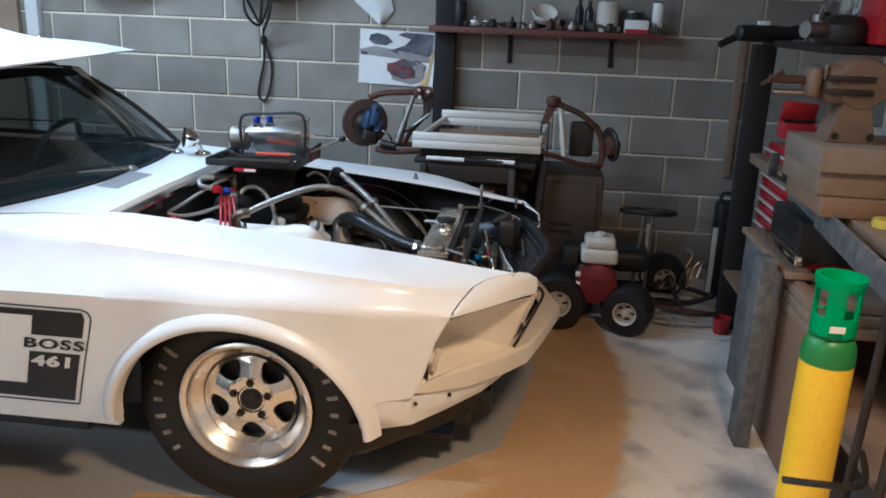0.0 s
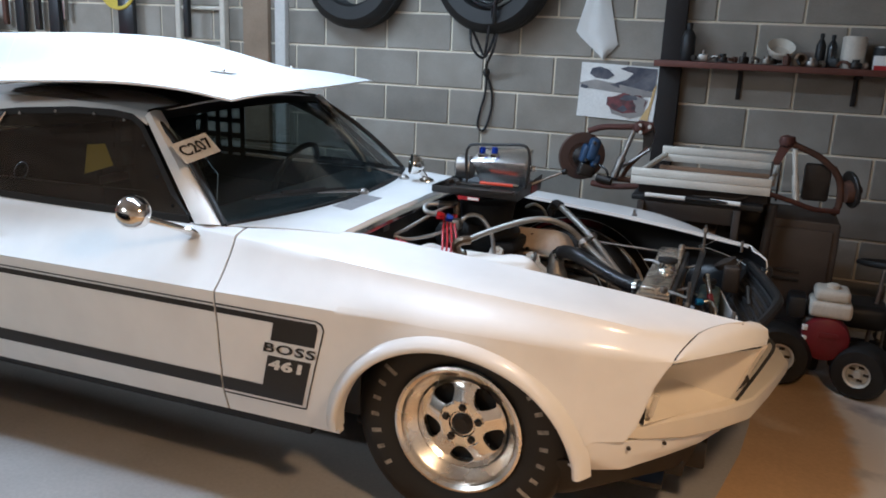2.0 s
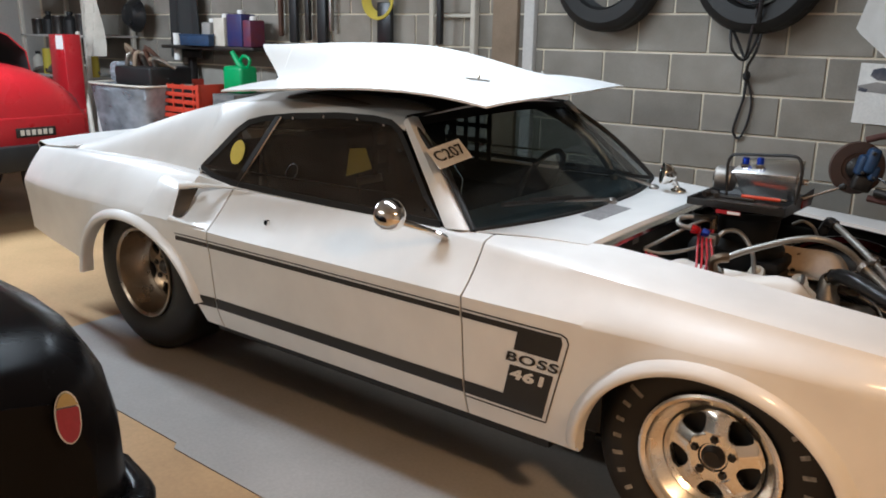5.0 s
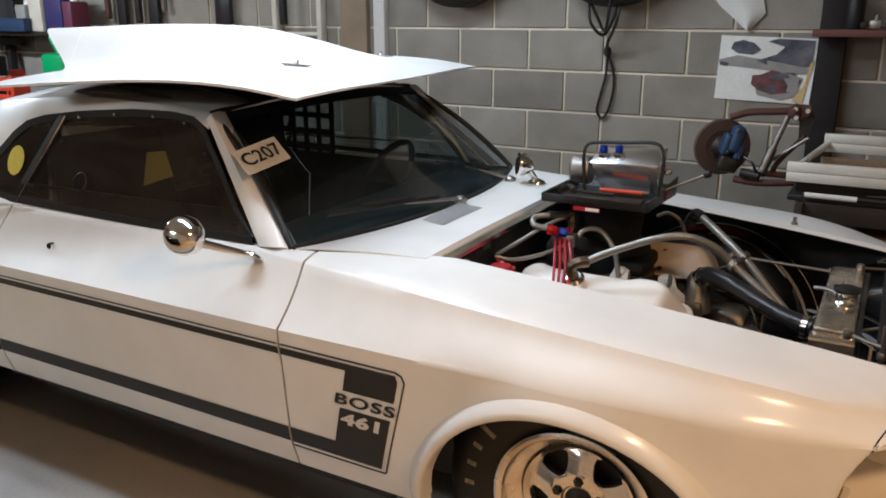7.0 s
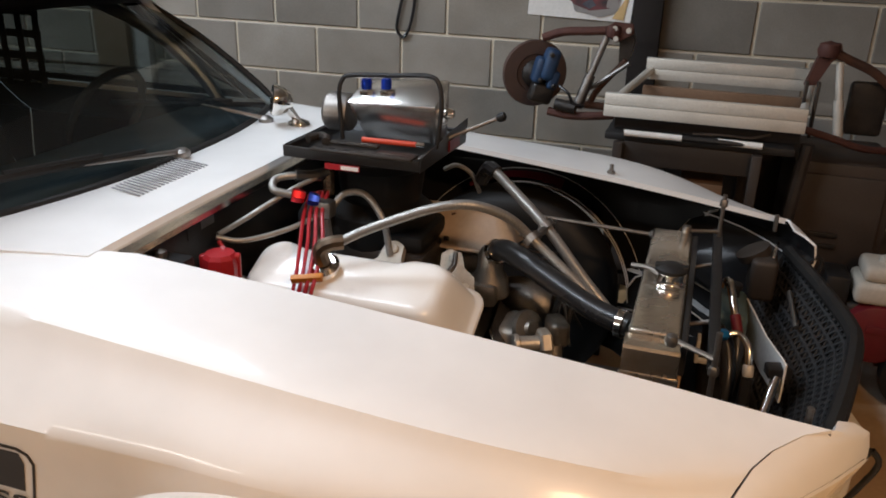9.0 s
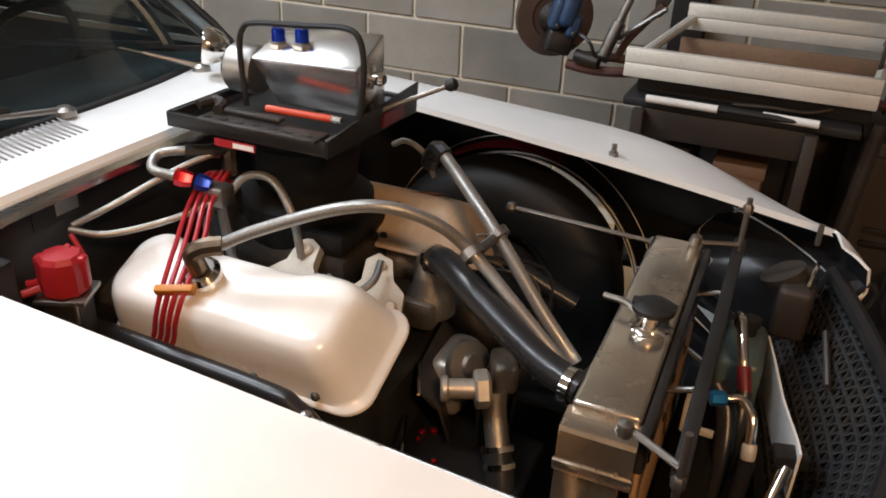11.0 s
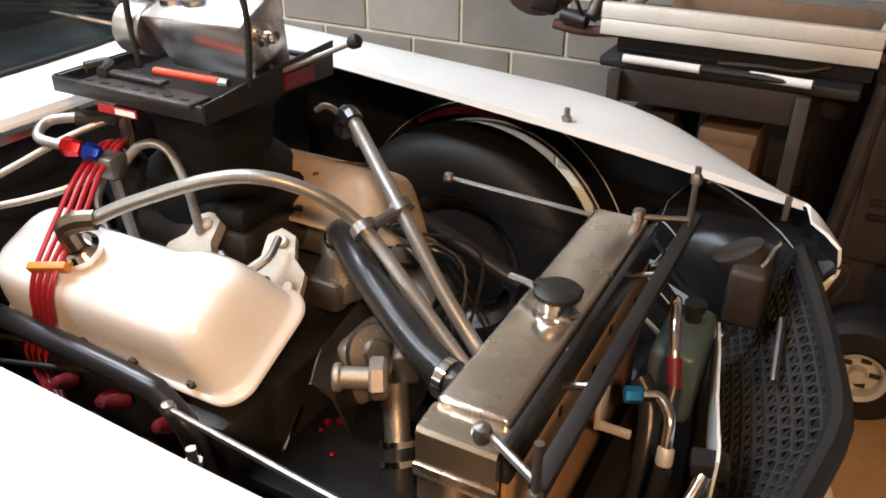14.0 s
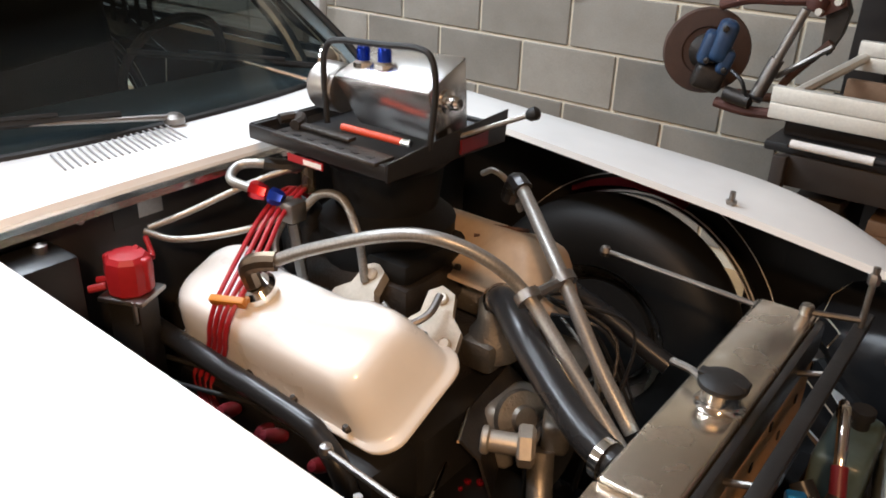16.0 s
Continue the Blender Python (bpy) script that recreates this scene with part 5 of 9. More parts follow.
fin = [Vector((0.112, 0.060, 0.572)), Vector((0.120, -0.010, 0.566)), Vector((0.127, -0.075, 0.560)), Vector((0.145, -0.115, 0.560)), Vector((0.164, -0.153, 0.558))]
side = part("alternator_bracket", shell([[tuple(p), tuple(p + Vector((0.030, 0.012, -0.030))), tuple(p + Vector((0.045, 0.030, -0.11)))] for p in fin], 0.005, (-0.3, -1, 0.6)), [M["greasy"], M["greasy"]], engine, "dark steel bracket with a bright edge", 30)
part("bright_edge", tube([tuple(p) for p in fin[2:]], 0.0032, 8, 3), M["alu"], side)
part("guide_rod", Shape().add(rod((0.139, -0.151, 0.50), (0.177, -0.245, 0.50), 0.0034, 8)), M["alu"], engine)
for x, y, r in ((0.149, -0.099, 0.0065), (0.167, -0.086, 0.0075), (0.150, -0.120, 0.004), (0.20, -0.16, 0.005)):
    part("marker", Shape().add(lathe([(0.0, 0.006), (r, 0.004), (r, 0.0)], 10), Matrix.Translation((x, y, 0.43))), M["red_anod"], engine)
part("lower_plate", Shape().add(box(0.09, 0.36, -0.26, -0.02, 0.405, 0.429, 0.01)), M["matt_black"], engine)
part("alternator", Shape().add(lathe([(0.02, -0.09), (0.06, -0.08), (0.068, -0.05), (0.068, 0.03), (0.055, 0.05), (0.03, 0.055), (0.03, 0.075)], 24, True), Matrix.Translation((0.18, 0.16, 0.53)) @ pose(0, 0, 0, 0, 90, 0)), M["cast"], engine)
for at, r in (((0.25, 0.16, 0.53), 0.038), ((0.25, 0.0, 0.50), 0.075), ((0.25, 0.0, 0.32), 0.085)):
    part("pulley", Shape().add(lathe([(0.02, 0.012), (r * 0.6, 0.006), (r, 0.012), (r - 0.01, 0.002), (r, -0.012), (0.02, -0.012)], 28, True), Matrix.Translation(at) @ pose(0, 0, 0, 0, 90, 0)), M["black_paint"], engine)
belt = [(0.25, 0.16 + 0.04 * math.cos(a), 0.53 + 0.04 * math.sin(a)) for a in np.linspace(-0.6, 2.0, 7)] + [(0.25, 0.077 * math.cos(a), 0.50 + 0.077 * math.sin(a)) for a in np.linspace(1.9, 3.2, 6)] + [(0.25, 0.087 * math.cos(a), 0.32 + 0.087 * math.sin(a)) for a in np.linspace(3.2, 5.6, 8)]
part("drive_belt", tube(belt + belt[:1], 0.006, 6, 2, False), M["rubber"], engine)
# small wiring by the alternator
for k in range(5):
    random.seed(20 + k)
    pts = [(0.10 + 0.05 * random.random(), 0.10 + 0.12 * random.random(), 0.66 + 0.05 * random.random()) for _ in range(2)]
    pts += [(0.20 + 0.08 * random.random(), 0.10 + 0.14 * random.random(), 0.60 + 0.06 * random.random()), (0.26 + 0.06 * random.random(), 0.08 + 0.2 * random.random(), 0.45)]
    part("wire", tube(pts, 0.0032, 6, 6), M[("hose", "greasy", "hose", "braid", "hose")[k]], engine)

# ignition
part("distributor", Shape().add(lathe([(0.035, 0.60), (0.04, 0.70), (0.045, 0.72), (0.045, 0.76), (0.03, 0.785), (0.0, 0.785)], 20), Matrix.Translation((-0.345, 0.0, 0))), M["black_plastic"], engine)
for k in range(4):
    off = Vector((0.0120 * k, 0.004 * k, 0.002 * k))
    pts = [Vector((-0.345 + 0.02 * math.cos(k * 1.4), 0.015 - 0.02 * math.sin(k * 1.4), 0.785)), Vector((-0.335, -0.04, 0.822)) + off, Vector((-0.315, -0.12, 0.800)) + off * 1.1, Vector((-0.285, -0.20, 0.758)) + off * 1.3, Vector((-0.262 + 0.015 * k, -0.269, 0.710)), Vector((-0.266 + 0.014 * k, -0.287, 0.665)), Vector((-0.282 + 0.014 * k, -0.281, 0.620)), Vector((-0.305 + 0.014 * k, -0.276, 0.580)), Vector((-0.345 + 0.016 * k, -0.276, 0.520)), Vector((-0.27 + 0.014 * k, -0.305, 0.475))]
    part("plug_lead", tube(pts, 0.0044, 8, 6), M["red"], engine, "red spark plug lead")
part("lead_clip", Shape().add(box(-0.034, 0.034, -0.007, 0.007, -0.009, 0.009, 0.003), Matrix.Translation((-0.236, -0.268, 0.712)) @ pose(0, 0, 0, 30, -6, 18)), M["orange"], engine, "orange plug lead separator")
for x, y, z, turned in ((-0.182, -0.325, 0.55, 20), (-0.074, -0.322, 0.55, -15), (0.031, -0.323, 0.55, 10), (-0.125, -0.30, 0.52, 40)):
    part("plug_boot", Shape().add(lathe([(0.0, -0.026), (0.010, -0.021), (0.0135, -0.004), (0.012, 0.012), (0.008, 0.024), (0.0, 0.026)], 12), Matrix.Translation((x, y, z)) @ pose(0, 0, 0, 60, turned, 0)), M["engine_red"], engine, "dark red rubber plug boot")
coil = thing("ignition_coil", "red ignition coil on a bright steel bracket", "ignition coil")
part("body", lathe([(0.040, -0.020), (0.046, -0.014), (0.048, 0.030), (0.044, 0.052), (0.036, 0.062), (0.0, 0.064)], 9, False), M["red"], coil, "red moulded ignition coil", 25)
part("rib", Shape().add(box(-0.050, 0.050, -0.012, 0.012, -0.012, 0.058, 0.006, 3)), M["red"], coil)
part("terminal", Shape().add(rod((-0.035, -0.03, 0.0), (-0.065, -0.045, -0.006), 0.008, 8)), M["red"], coil)
part("terminal", Shape().add(rod((-0.040, 0.0, 0.0), (-0.072, -0.005, -0.006), 0.008, 8)), M["red"], coil)
part("bracket", Shape().add(box(-0.05, 0.05, -0.045, 0.045, -0.032, -0.021, 0.003)).add(box(0.03, 0.036, -0.05, -0.04, -0.07, -0.02, 0.002)), M["steel"], coil)
part("base", Shape().add(box(-0.035, 0.035, -0.035, 0.035, -0.40, -0.033, 0.004)), M["black_paint"], coil)
coil.matrix_world = pose(-0.395, -0.345, 0.725, 0, 0, 25) @ Matrix.Diagonal((0.84, 0.84, 0.84, 1))

# carburettor pan with a polished box and tools lying in it
pan = thing("carburettor_pan", "black sheet metal tray round the carburettor", "tray")
lo, hi = 0.922, 0.948
ring0 = [(-0.365, -0.06), (-0.075, -0.06), (-0.075, 0.21), (-0.365, 0.21)]
ring1 = [(-0.380, -0.08), (-0.050, -0.08), (-0.050, 0.235), (-0.380, 0.235)]
v = [(x, y, lo) for x, y in ring0] + [(x, y, hi) for x, y in ring1] + [(x, y, hi - 0.004) for x, y in ring0] + [(x, y, lo - 0.003) for x, y in ring0]
f = [(0, 1, 2, 3)] + [(i, (i + 1) % 4, 4 + (i + 1) % 4, 4 + i) for i in range(4)] + [(15, 14, 13, 12)]
part("tray", (v, f), M["black_paint"], pan, smooth=20)
for x0, x1, y0, y1 in ((-0.38, -0.05, -0.085, -0.072), (-0.38, -0.05, 0.227, 0.24), (-0.385, -0.372, -0.08, 0.235), (-0.062, -0.048, -0.08, 0.235)):
    part("tray_wall", Shape().add(box(x0, x1, y0, y1, 0.920, 0.946, 0.002)), M["black_paint"], pan)
part("end_wall", shell([[(-0.047, -0.085, 0.918), (-0.045, -0.085, 0.950)], [(-0.044, 0.08, 0.916), (-0.041, 0.08, 0.966)], [(-0.040, 0.238, 0.914), (-0.036, 0.238, 0.976)]], 0.003, (1, 0, 0)), [M["black_paint"], M["black_paint"]], pan, "black raised end of the tray", 0)
part("rail", Shape().add(box(-0.31, -0.065, -0.094, -0.045, 0.942, 0.950, 0.003)), M["greasy"], pan, "dull slotted rail")
for k in range(7):
    part("slot", Shape().add(box(-0.30 + 0.034 * k, -0.287 + 0.034 * k, -0.082, -0.074, 0.9495, 0.9512, 0)), M["black_paint"], pan, smooth=0)
part("label", Shape().add(box(-0.275, -0.19, -0.0885, -0.0855, 0.904, 0.917, 0)), M["red"], pan, "red label with unreadable writing", 0)
part("label_mark", Shape().add(box(-0.235, -0.192, -0.0895, -0.0870, 0.906, 0.915, 0)), M["paper"], pan, smooth=0)
part("label", Shape().add(box(-0.0435, -0.0380, 0.10, 0.18, 0.922, 0.948, 0)), M["engine_red"], pan, smooth=0)

can = thing("vacuum_tank", "polished metal box with a black bail handle and two blue fittings", "metal tank")
bm_box = ([(-0.232, 0.048, 0.950), (-0.052, 0.048, 0.950), (-0.062, 0.150, 0.950), (-0.232, 0.150, 0.950), (-0.272, 0.022, 1.036), (-0.050, 0.018, 1.044), (-0.046, 0.115, 1.090), (-0.262, 0.13, 1.078)], [(3, 2, 1, 0), (4, 5, 6, 7), (0, 1, 5, 4), (1, 2, 6, 5), (2, 3, 7, 6), (3, 0, 4, 7)])
bm = bmesh.new()
vs = [bm.verts.new(p) for p in bm_box[0]]
for q in bm_box[1]:
    bm.faces.new([vs[i] for i in q])
bmesh.ops.bevel(bm, geom=bm.edges[:], offset=0.005, segments=2, affect="EDGES", profile=0.5)
bm.verts.index_update()
part("body", ([tuple(p.co) for p in bm.verts], [tuple(q.index for q in fc.verts) for fc in bm.faces]), M["satin"], can)
bm.free()
part("bail_handle", tube([(-0.275, 0.010, 0.95), (-0.283, 0.012, 1.05), (-0.276, 0.016, 1.088), (-0.25, 0.018, 1.100), (-0.15, 0.018, 1.107), (-0.07, 0.018, 1.112), (-0.042, 0.018, 1.095), (-0.035, 0.018, 1.04), (-0.045, 0.018, 0.95)], 0.0055, 8, 6), M["black_plastic"], can)
part("filter", Shape().add(lathe([(0.0, 0), (0.042, 0.0), (0.045, 0.006), (0.045, 0.055), (0.04, 0.062), (0.03, 0.062)], 24), Matrix.Translation((-0.270, 0.055, 1.005)) @ pose(0, 0, 0, 0, -90, 0)), M["steel"], can, "grey gauze end filter")
part("plug", Shape().add(lathe([(0.02, 0), (0.02, 0.008), (0.012, 0.01), (0.012, 0.026), (0.009, 0.032), (0, 0.032)], 16), Matrix.Translation((-0.052, 0.065, 1.022)) @ pose(0, 0, 0, 0, 90, 0)), M["chrome"], can)
for x, y, z in ((-0.237, 0.066, 1.056), (-0.187, 0.066, 1.060)):
    part("fitting", Shape().add(lathe([(0.019, 0), (0.019, 0.008), (0.014, 0.012)], 6, True), Matrix.Translation((x, y, z - 0.006))), M["chrome"], can)
    part("fitting_cap", Shape().add(lathe([(0.0125, 0.0), (0.0125, 0.02), (0.010, 0.026), (0, 0.026)], 12), Matrix.Translation((x, y, z + 0.004))), M["blue_anod"], can, "blue anodised cap")

M["orange_red"] = material("orange_red_handle", (0.60, 0.07, 0.025), 0.4, second=(0.45, 0.05, 0.02), bump=0.02)
driver = thing("screwdriver", "red handled screwdriver lying in the tray", "screwdriver")
part("handle", Shape().add(rod((-0.215, -0.012, 0.960), (-0.085, -0.006, 0.960), 0.0066, 12)), M["orange_red"], driver)
part("shaft", Shape().add(rod((-0.085, -0.006, 0.960), (-0.066, -0.005, 0.960), 0.006, 8)), M["chrome"], driver)
spanner = thing("spanner", "greasy adjustable spanner lying in the tray", "spanner")
part("jaw", Shape().add(tube([(-0.335, -0.05, 0.958), (-0.32, -0.02, 0.960), (-0.295, -0.035, 0.960), (-0.285, -0.06, 0.958)], 0.010, 8, 4)), M["greasy"], spanner)
part("shank", Shape().add(box(-0.30, -0.16, -0.055, -0.035, 0.952, 0.960, 0.003)), M["greasy"], spanner)
part("prop_stay", Shape().add(rod((-0.05, 0.10, 0.952), (0.066, 0.144, 1.005), 0.0045, 8)).add(rod((-0.05, 0.10, 0.952), (-0.16, 0.058, 0.948), 0.0045, 8)), M["steel"], None, "thin steel stay with a black rubber tip", 35, "stay")
bpy.data.objects["prop_stay"].name = "bonnet_stay"
part("rubber_tip", Shape().add(lathe([(0.006, 0), (0.011, 0.006), (0.012, 0.018), (0.006, 0.024)], 12, True), along((0.062, 0.142, 1.003), (0.09, 0.153, 1.016))), M["rubber_trim"], bpy.data.objects["bonnet_stay"])

# fuel fittings and pipes at the back of the bay
block = part("fuel_block", Shape().add(box(-0.305, -0.26, -0.10, -0.06, 0.785, 0.825, 0.006)).add(rod((-0.28, -0.08, 0.78), (-0.27, -0.07, 0.66), 0.011, 8)), M["steel"], engine, "steel fuel regulator with coloured fittings")
part("red_nut", Shape().add(lathe([(0.016, 0), (0.017, 0.012), (0.013, 0.03)], 6, True), along((-0.345, -0.118, 0.842), (-0.31, -0.10, 0.832))), M["red_anod"], block)
part("blue_nut", Shape().add(lathe([(0.015, 0), (0.016, 0.012), (0.012, 0.026)], 6, True), along((-0.312, -0.102, 0.833), (-0.27, -0.085, 0.822))), M["blue_anod"], block)
part("brass_union", Shape().add(lathe([(0.014, 0), (0.014, 0.05), (0.01, 0.06)], 8, True), Matrix.Translation((-0.30, -0.02, 0.82))), M["bronze"], block)
part("fuel_hose", tube([(-0.345, -0.12, 0.842), (-0.385, -0.13, 0.852), (-0.395, -0.10, 0.868), (-0.36, -0.07, 0.872), (-0.315, -0.03, 0.862)], 0.009, 14, 6), M["braid"], engine)
part("fuel_hose", tube([(-0.36, -0.07, 0.872), (-0.33, -0.045, 0.868), (-0.30, -0.02, 0.875)], 0.014, 10, 4), M["hose"], engine)
part("fuel_pipe", tube([(-0.449, -0.267, 0.781), (-0.42, -0.20, 0.80), (-0.35, -0.09, 0.85), (-0.295, -0.01, 0.874)], 0.0062, 12, 6), M["braid"], engine)
part("fuel_pipe", tube([(-0.449, -0.275, 0.778), (-0.40, -0.24, 0.765), (-0.33, -0.155, 0.775), (-0.28, -0.085, 0.800)], 0.0062, 12, 6), M["braid"], engine)
part("fuel_pipe", tube([(-0.44, -0.28, 0.772), (-0.41, -0.29, 0.745), (-0.40, -0.325, 0.78)], 0.005, 8, 6), M["red"], engine)
part("vacuum_hose", tube([(-0.275, -0.07, 0.795), (-0.25, -0.04, 0.832), (-0.20, -0.03, 0.832), (-0.15, -0.045, 0.78), (-0.13, -0.05, 0.70)], 0.008, 14, 6), M["braid"], engine)
part("vacuum_hose", tube([(-0.29, -0.09, 0.79), (-0.285, -0.12, 0.75), (-0.24, -0.14, 0.71), (-0.19, -0.13, 0.70)], 0.0065, 8, 6), M["steel"], engine)
part("vacuum_hose", tube([(-0.05, -0.09, 0.70), (0.0, -0.105, 0.685), (0.03, -0.07, 0.70), (0.025, -0.03, 0.72)], 0.0065, 8, 6), M["steel"], engine)
part("vacuum_hose", tube([(-0.10, 0.26, 0.83), (-0.06, 0.24, 0.85), (-0.02, 0.24, 0.83), (0.0, 0.25, 0.78)], 0.006, 8, 6), M["braid"], engine)
part("data_plate", Shape().add(box(-0.5045, -0.5025, -0.30, -0.19, 0.770, 0.812, 0)), M["black_plastic"], car, "dull maker's plate", 0)
part("data_plate", Shape().add(box(-0.5035, -0.5018, -0.25, -0.20, 0.78, 0.81, 0)), M["steel"], car, smooth=0)
for y, z in ((-0.1, 0.82), (0.05, 0.835), (-0.36, 0.81), (-0.4, 0.83)):
    part("firewall_bolt", Shape().add(rod((-0.505, y, z), (-0.498, y, z), 0.007, 8)), M["steel"], car)
for x, y in ((-0.455, -0.455), (-0.455, 0.455)):
    part("bonnet_stud", Shape().add(rod((x, y, 0.70), (x, y, 0.81), 0.007, 8)).add(lathe([(0.012, 0.80), (0.012, 0.812), (0, 0.818)], 10), Matrix.Translation((x, y, 0))), M["steel"], car)
part("heat_shield", Shape().add(box(-0.50, -0.47, -0.56, -0.42, 0.70, 0.79, 0.01)), M["clear"], car)

# braces in the bay
part("bay_brace", tube([(-0.48, -0.288, 0.606), (-0.42, -0.295, 0.604), (-0.05, -0.309, 0.600), (0.02, -0.312, 0.588), (0.07, -0.316, 0.545), (0.10, -0.32, 0.44)], 0.0185, 14, 6), M["hose"], car, "black tubular bay brace")
part("bay_brace", tube([(-0.47, 0.275, 0.625), (-0.42, 0.285, 0.622), (0.02, 0.345, 0.605), (0.30, 0.36, 0.50)], 0.021, 12, 6), M["hose"], car)
for a, b in (((0.06, -0.338, 0.602), (0.55, -0.42, 0.655)), ((0.136, 0.358, 0.70), (0.445, 0.345, 0.695))):
    stay = part("tie_rod", Shape().add(rod(a, b, 0.0055, 8)), M["steel"], car, "bright steel tie rod")
    for p in (a, b):
        part("rod_end", Shape().add(lathe([(0.0, -0.012), (0.009, -0.009), (0.012, 0), (0.009, 0.009), (0, 0.012)], 10), Matrix.Translation(p)), M["steel"], stay)
for a, b in (((-0.46, -0.315, 0.55), (-0.278, -0.268, 0.552)), ((-0.34, -0.345, 0.55), (-0.108, -0.270, 0.552))):
    strut = part("thin_strut", Shape().add(rod(a, b, 0.0045, 8)), M["black_plastic"], car, "thin black strut with a steel end")
    part("rod_end", Shape().add(lathe([(0.0, -0.011), (0.008, -0.008), (0.010, 0), (0.008, 0.008), (0, 0.011)], 10), Matrix.Translation(b)), M["steel"], strut)

# red strip along the far wheel arch
strip_rows = [[(0.003 + (0.350 + 0.012 * w) * math.cos(math.radians(a)), 0.800 + (0.010 + 0.0008 * (122 - a)) * w, 0.320 + (0.350 + 0.012 * w) * math.sin(math.radians(a))) for w in (0, 1)] for a in range(122, 66, -4)]
part("arch_strip", shell(strip_rows, 0.003, (0, 0, 1)), [M["engine_red"], M["engine_red"]], car, "dark red strip inside the far wheel arch", 40)

# radiator and what is fixed to it
part("shroud", Shape().add(box(0.555, 0.745, -0.44, 0.44, 0.365, 0.378, 0.004)), M["black_paint"], car)
radiator = thing("radiator", "polished alloy radiator with a pressure cap", "radiator")
part("tank", Shape().add(box(0.444, 0.541, -0.262, 0.335, 0.645, 0.720, 0.008, 3)), M["tank"], radiator, "bare alloy header tank")
cap_rows = [[(x, y, z) for y, z in ((-0.255, 0.706), (-0.266, 0.7075), (-0.301, 0.7035), (-0.305, 0.698), (-0.305, 0.642))] for x in (0.440, 0.446, 0.539, 0.545)]
part("end_cap", shell(cap_rows, 0.012, (0, -0.5, 1)), [M["tank"], M["tank"]], radiator, "folded alloy end of the tank", 30)
part("end_seam", box(0.437, 0.548, -0.309, -0.300, 0.632, 0.650, 0.002), M["tank"], radiator)
part("side_frame", Shape().add(box(0.440, 0.530, -0.305, -0.29, 0.16, 0.646, 0.004)), M["tank"], radiator)
part("side_frame", Shape().add(box(0.440, 0.530, 0.32, 0.335, 0.16, 0.646, 0.004)), M["alu"], radiator)
part("core", Shape().add(box(0.450, 0.522, -0.29, 0.32, 0.16, 0.648, 0)), M["brass"], radiator, "brown finned radiator core", 0)
part("gasket", Shape().add(box(0.5425, 0.556, -0.290, 0.335, 0.650, 0.712, 0.004)), M["hose"], radiator, "black rubber strip along the tank")
part("front_board", Shape().add(box(0.545, 0.552, -0.288, 0.330, 0.17, 0.648, 0.002)), M["brass"], radiator, "brown board over the core")
for k in range(9):
    y = -0.26 + 0.073 * k
    part("board_clip", Shape().add(box(0.5522, 0.555, y, y + 0.010, 0.56 + 0.03 * (k % 3), 0.575 + 0.03 * (k % 3), 0.001)), M["greasy"], radiator, smooth=0)
neck = part("filler_neck", Shape().add(lathe([(0.036, 0.719), (0.030, 0.724), (0.0275, 0.730), (0.0275, 0.746), (0.031, 0.750)], 20, True), Matrix.Translation((0.505, -0.02, 0))), M["chrome"], radiator)
part("pressure_cap", Shape().add(lathe([(0.030, 0.748), (0.0345, 0.751), (0.0345, 0.758), (0.027, 0.763), (0.012, 0.766), (0, 0.766)], 24), Matrix.Translation((0.505, -0.02, 0))).add(box(0.470, 0.54, -0.030, -0.010, 0.757, 0.765, 0.003)), M["black_plastic"], neck, "black pressure cap")
part("overflow_pipe", tube([(0.480, -0.012, 0.738), (0.455, 0.0, 0.742), (0.42, 0.012, 0.738)], 0.006, 8, 4), M["steel"], neck)
bar = part("support_bar", Shape().add(box(0.592, 0.614, -0.33, 0.42, 0.692, 0.710, 0.003)), M["black_plastic"], car, "black radiator support bar")
for y, top, low in ((-0.335, 0.775, 0.60), (0.357, 0.82, 0.70)):
    part("link", Shape().add(rod((0.525, y * 0.88, 0.728), (0.602, y, 0.722), 0.0055, 8)).add(lathe([(0.0, -0.013), (0.010, -0.01), (0.013, 0), (0.010, 0.01), (0, 0.013)], 12), Matrix.Translation((0.525, y * 0.9, 0.728))), M["steel"], bar)
    part("bonnet_pin", Shape().add(rod((0.604, y, low), (0.604, y, top), 0.0055, 10)).add(lathe([(0.010, 0), (0.010, 0.014), (0.007, 0.018)], 6, True), Matrix.Translation((0.604, y, low + 0.09))), M["steel"], bar)
for y in (-0.12, 0.20):
    part("link", Shape().add(rod((0.53, y, 0.67), (0.60, y, 0.695), 0.005, 8)), M["steel"], bar)
for sign in (-1, 1):
    stud_x, stud_y, stud_z = (0.256, -0.475, 0.700) if sign < 0 else (0.299, 0.560, 0.782)
    part("bonnet_stud", Shape().add(rod((stud_x, stud_y, stud_z - 0.02), (stud_x, stud_y, stud_z + 0.028), 0.006, 8)).add(lathe([(0.011, 0.0), (0.011, 0.008)], 6, True), Matrix.Translation((stud_x, stud_y, stud_z + 0.002))), M["steel"], car)
    part("bonnet_stud", Shape().add(rod((0.745, sign * 0.484, 0.70), (0.745, sign * 0.484, 0.745), 0.006, 8)), M["steel"], car)
part("stud_tab", Shape().add(prism([(-0.05, 0.0), (0.05, 0.0), (0.024, -0.085), (-0.024, -0.085)], 0.004), Matrix.Translation((0.256, -0.55, 0.704)) @ pose(0, 0, 0, -90, 0, 0)), M["paint"], car)
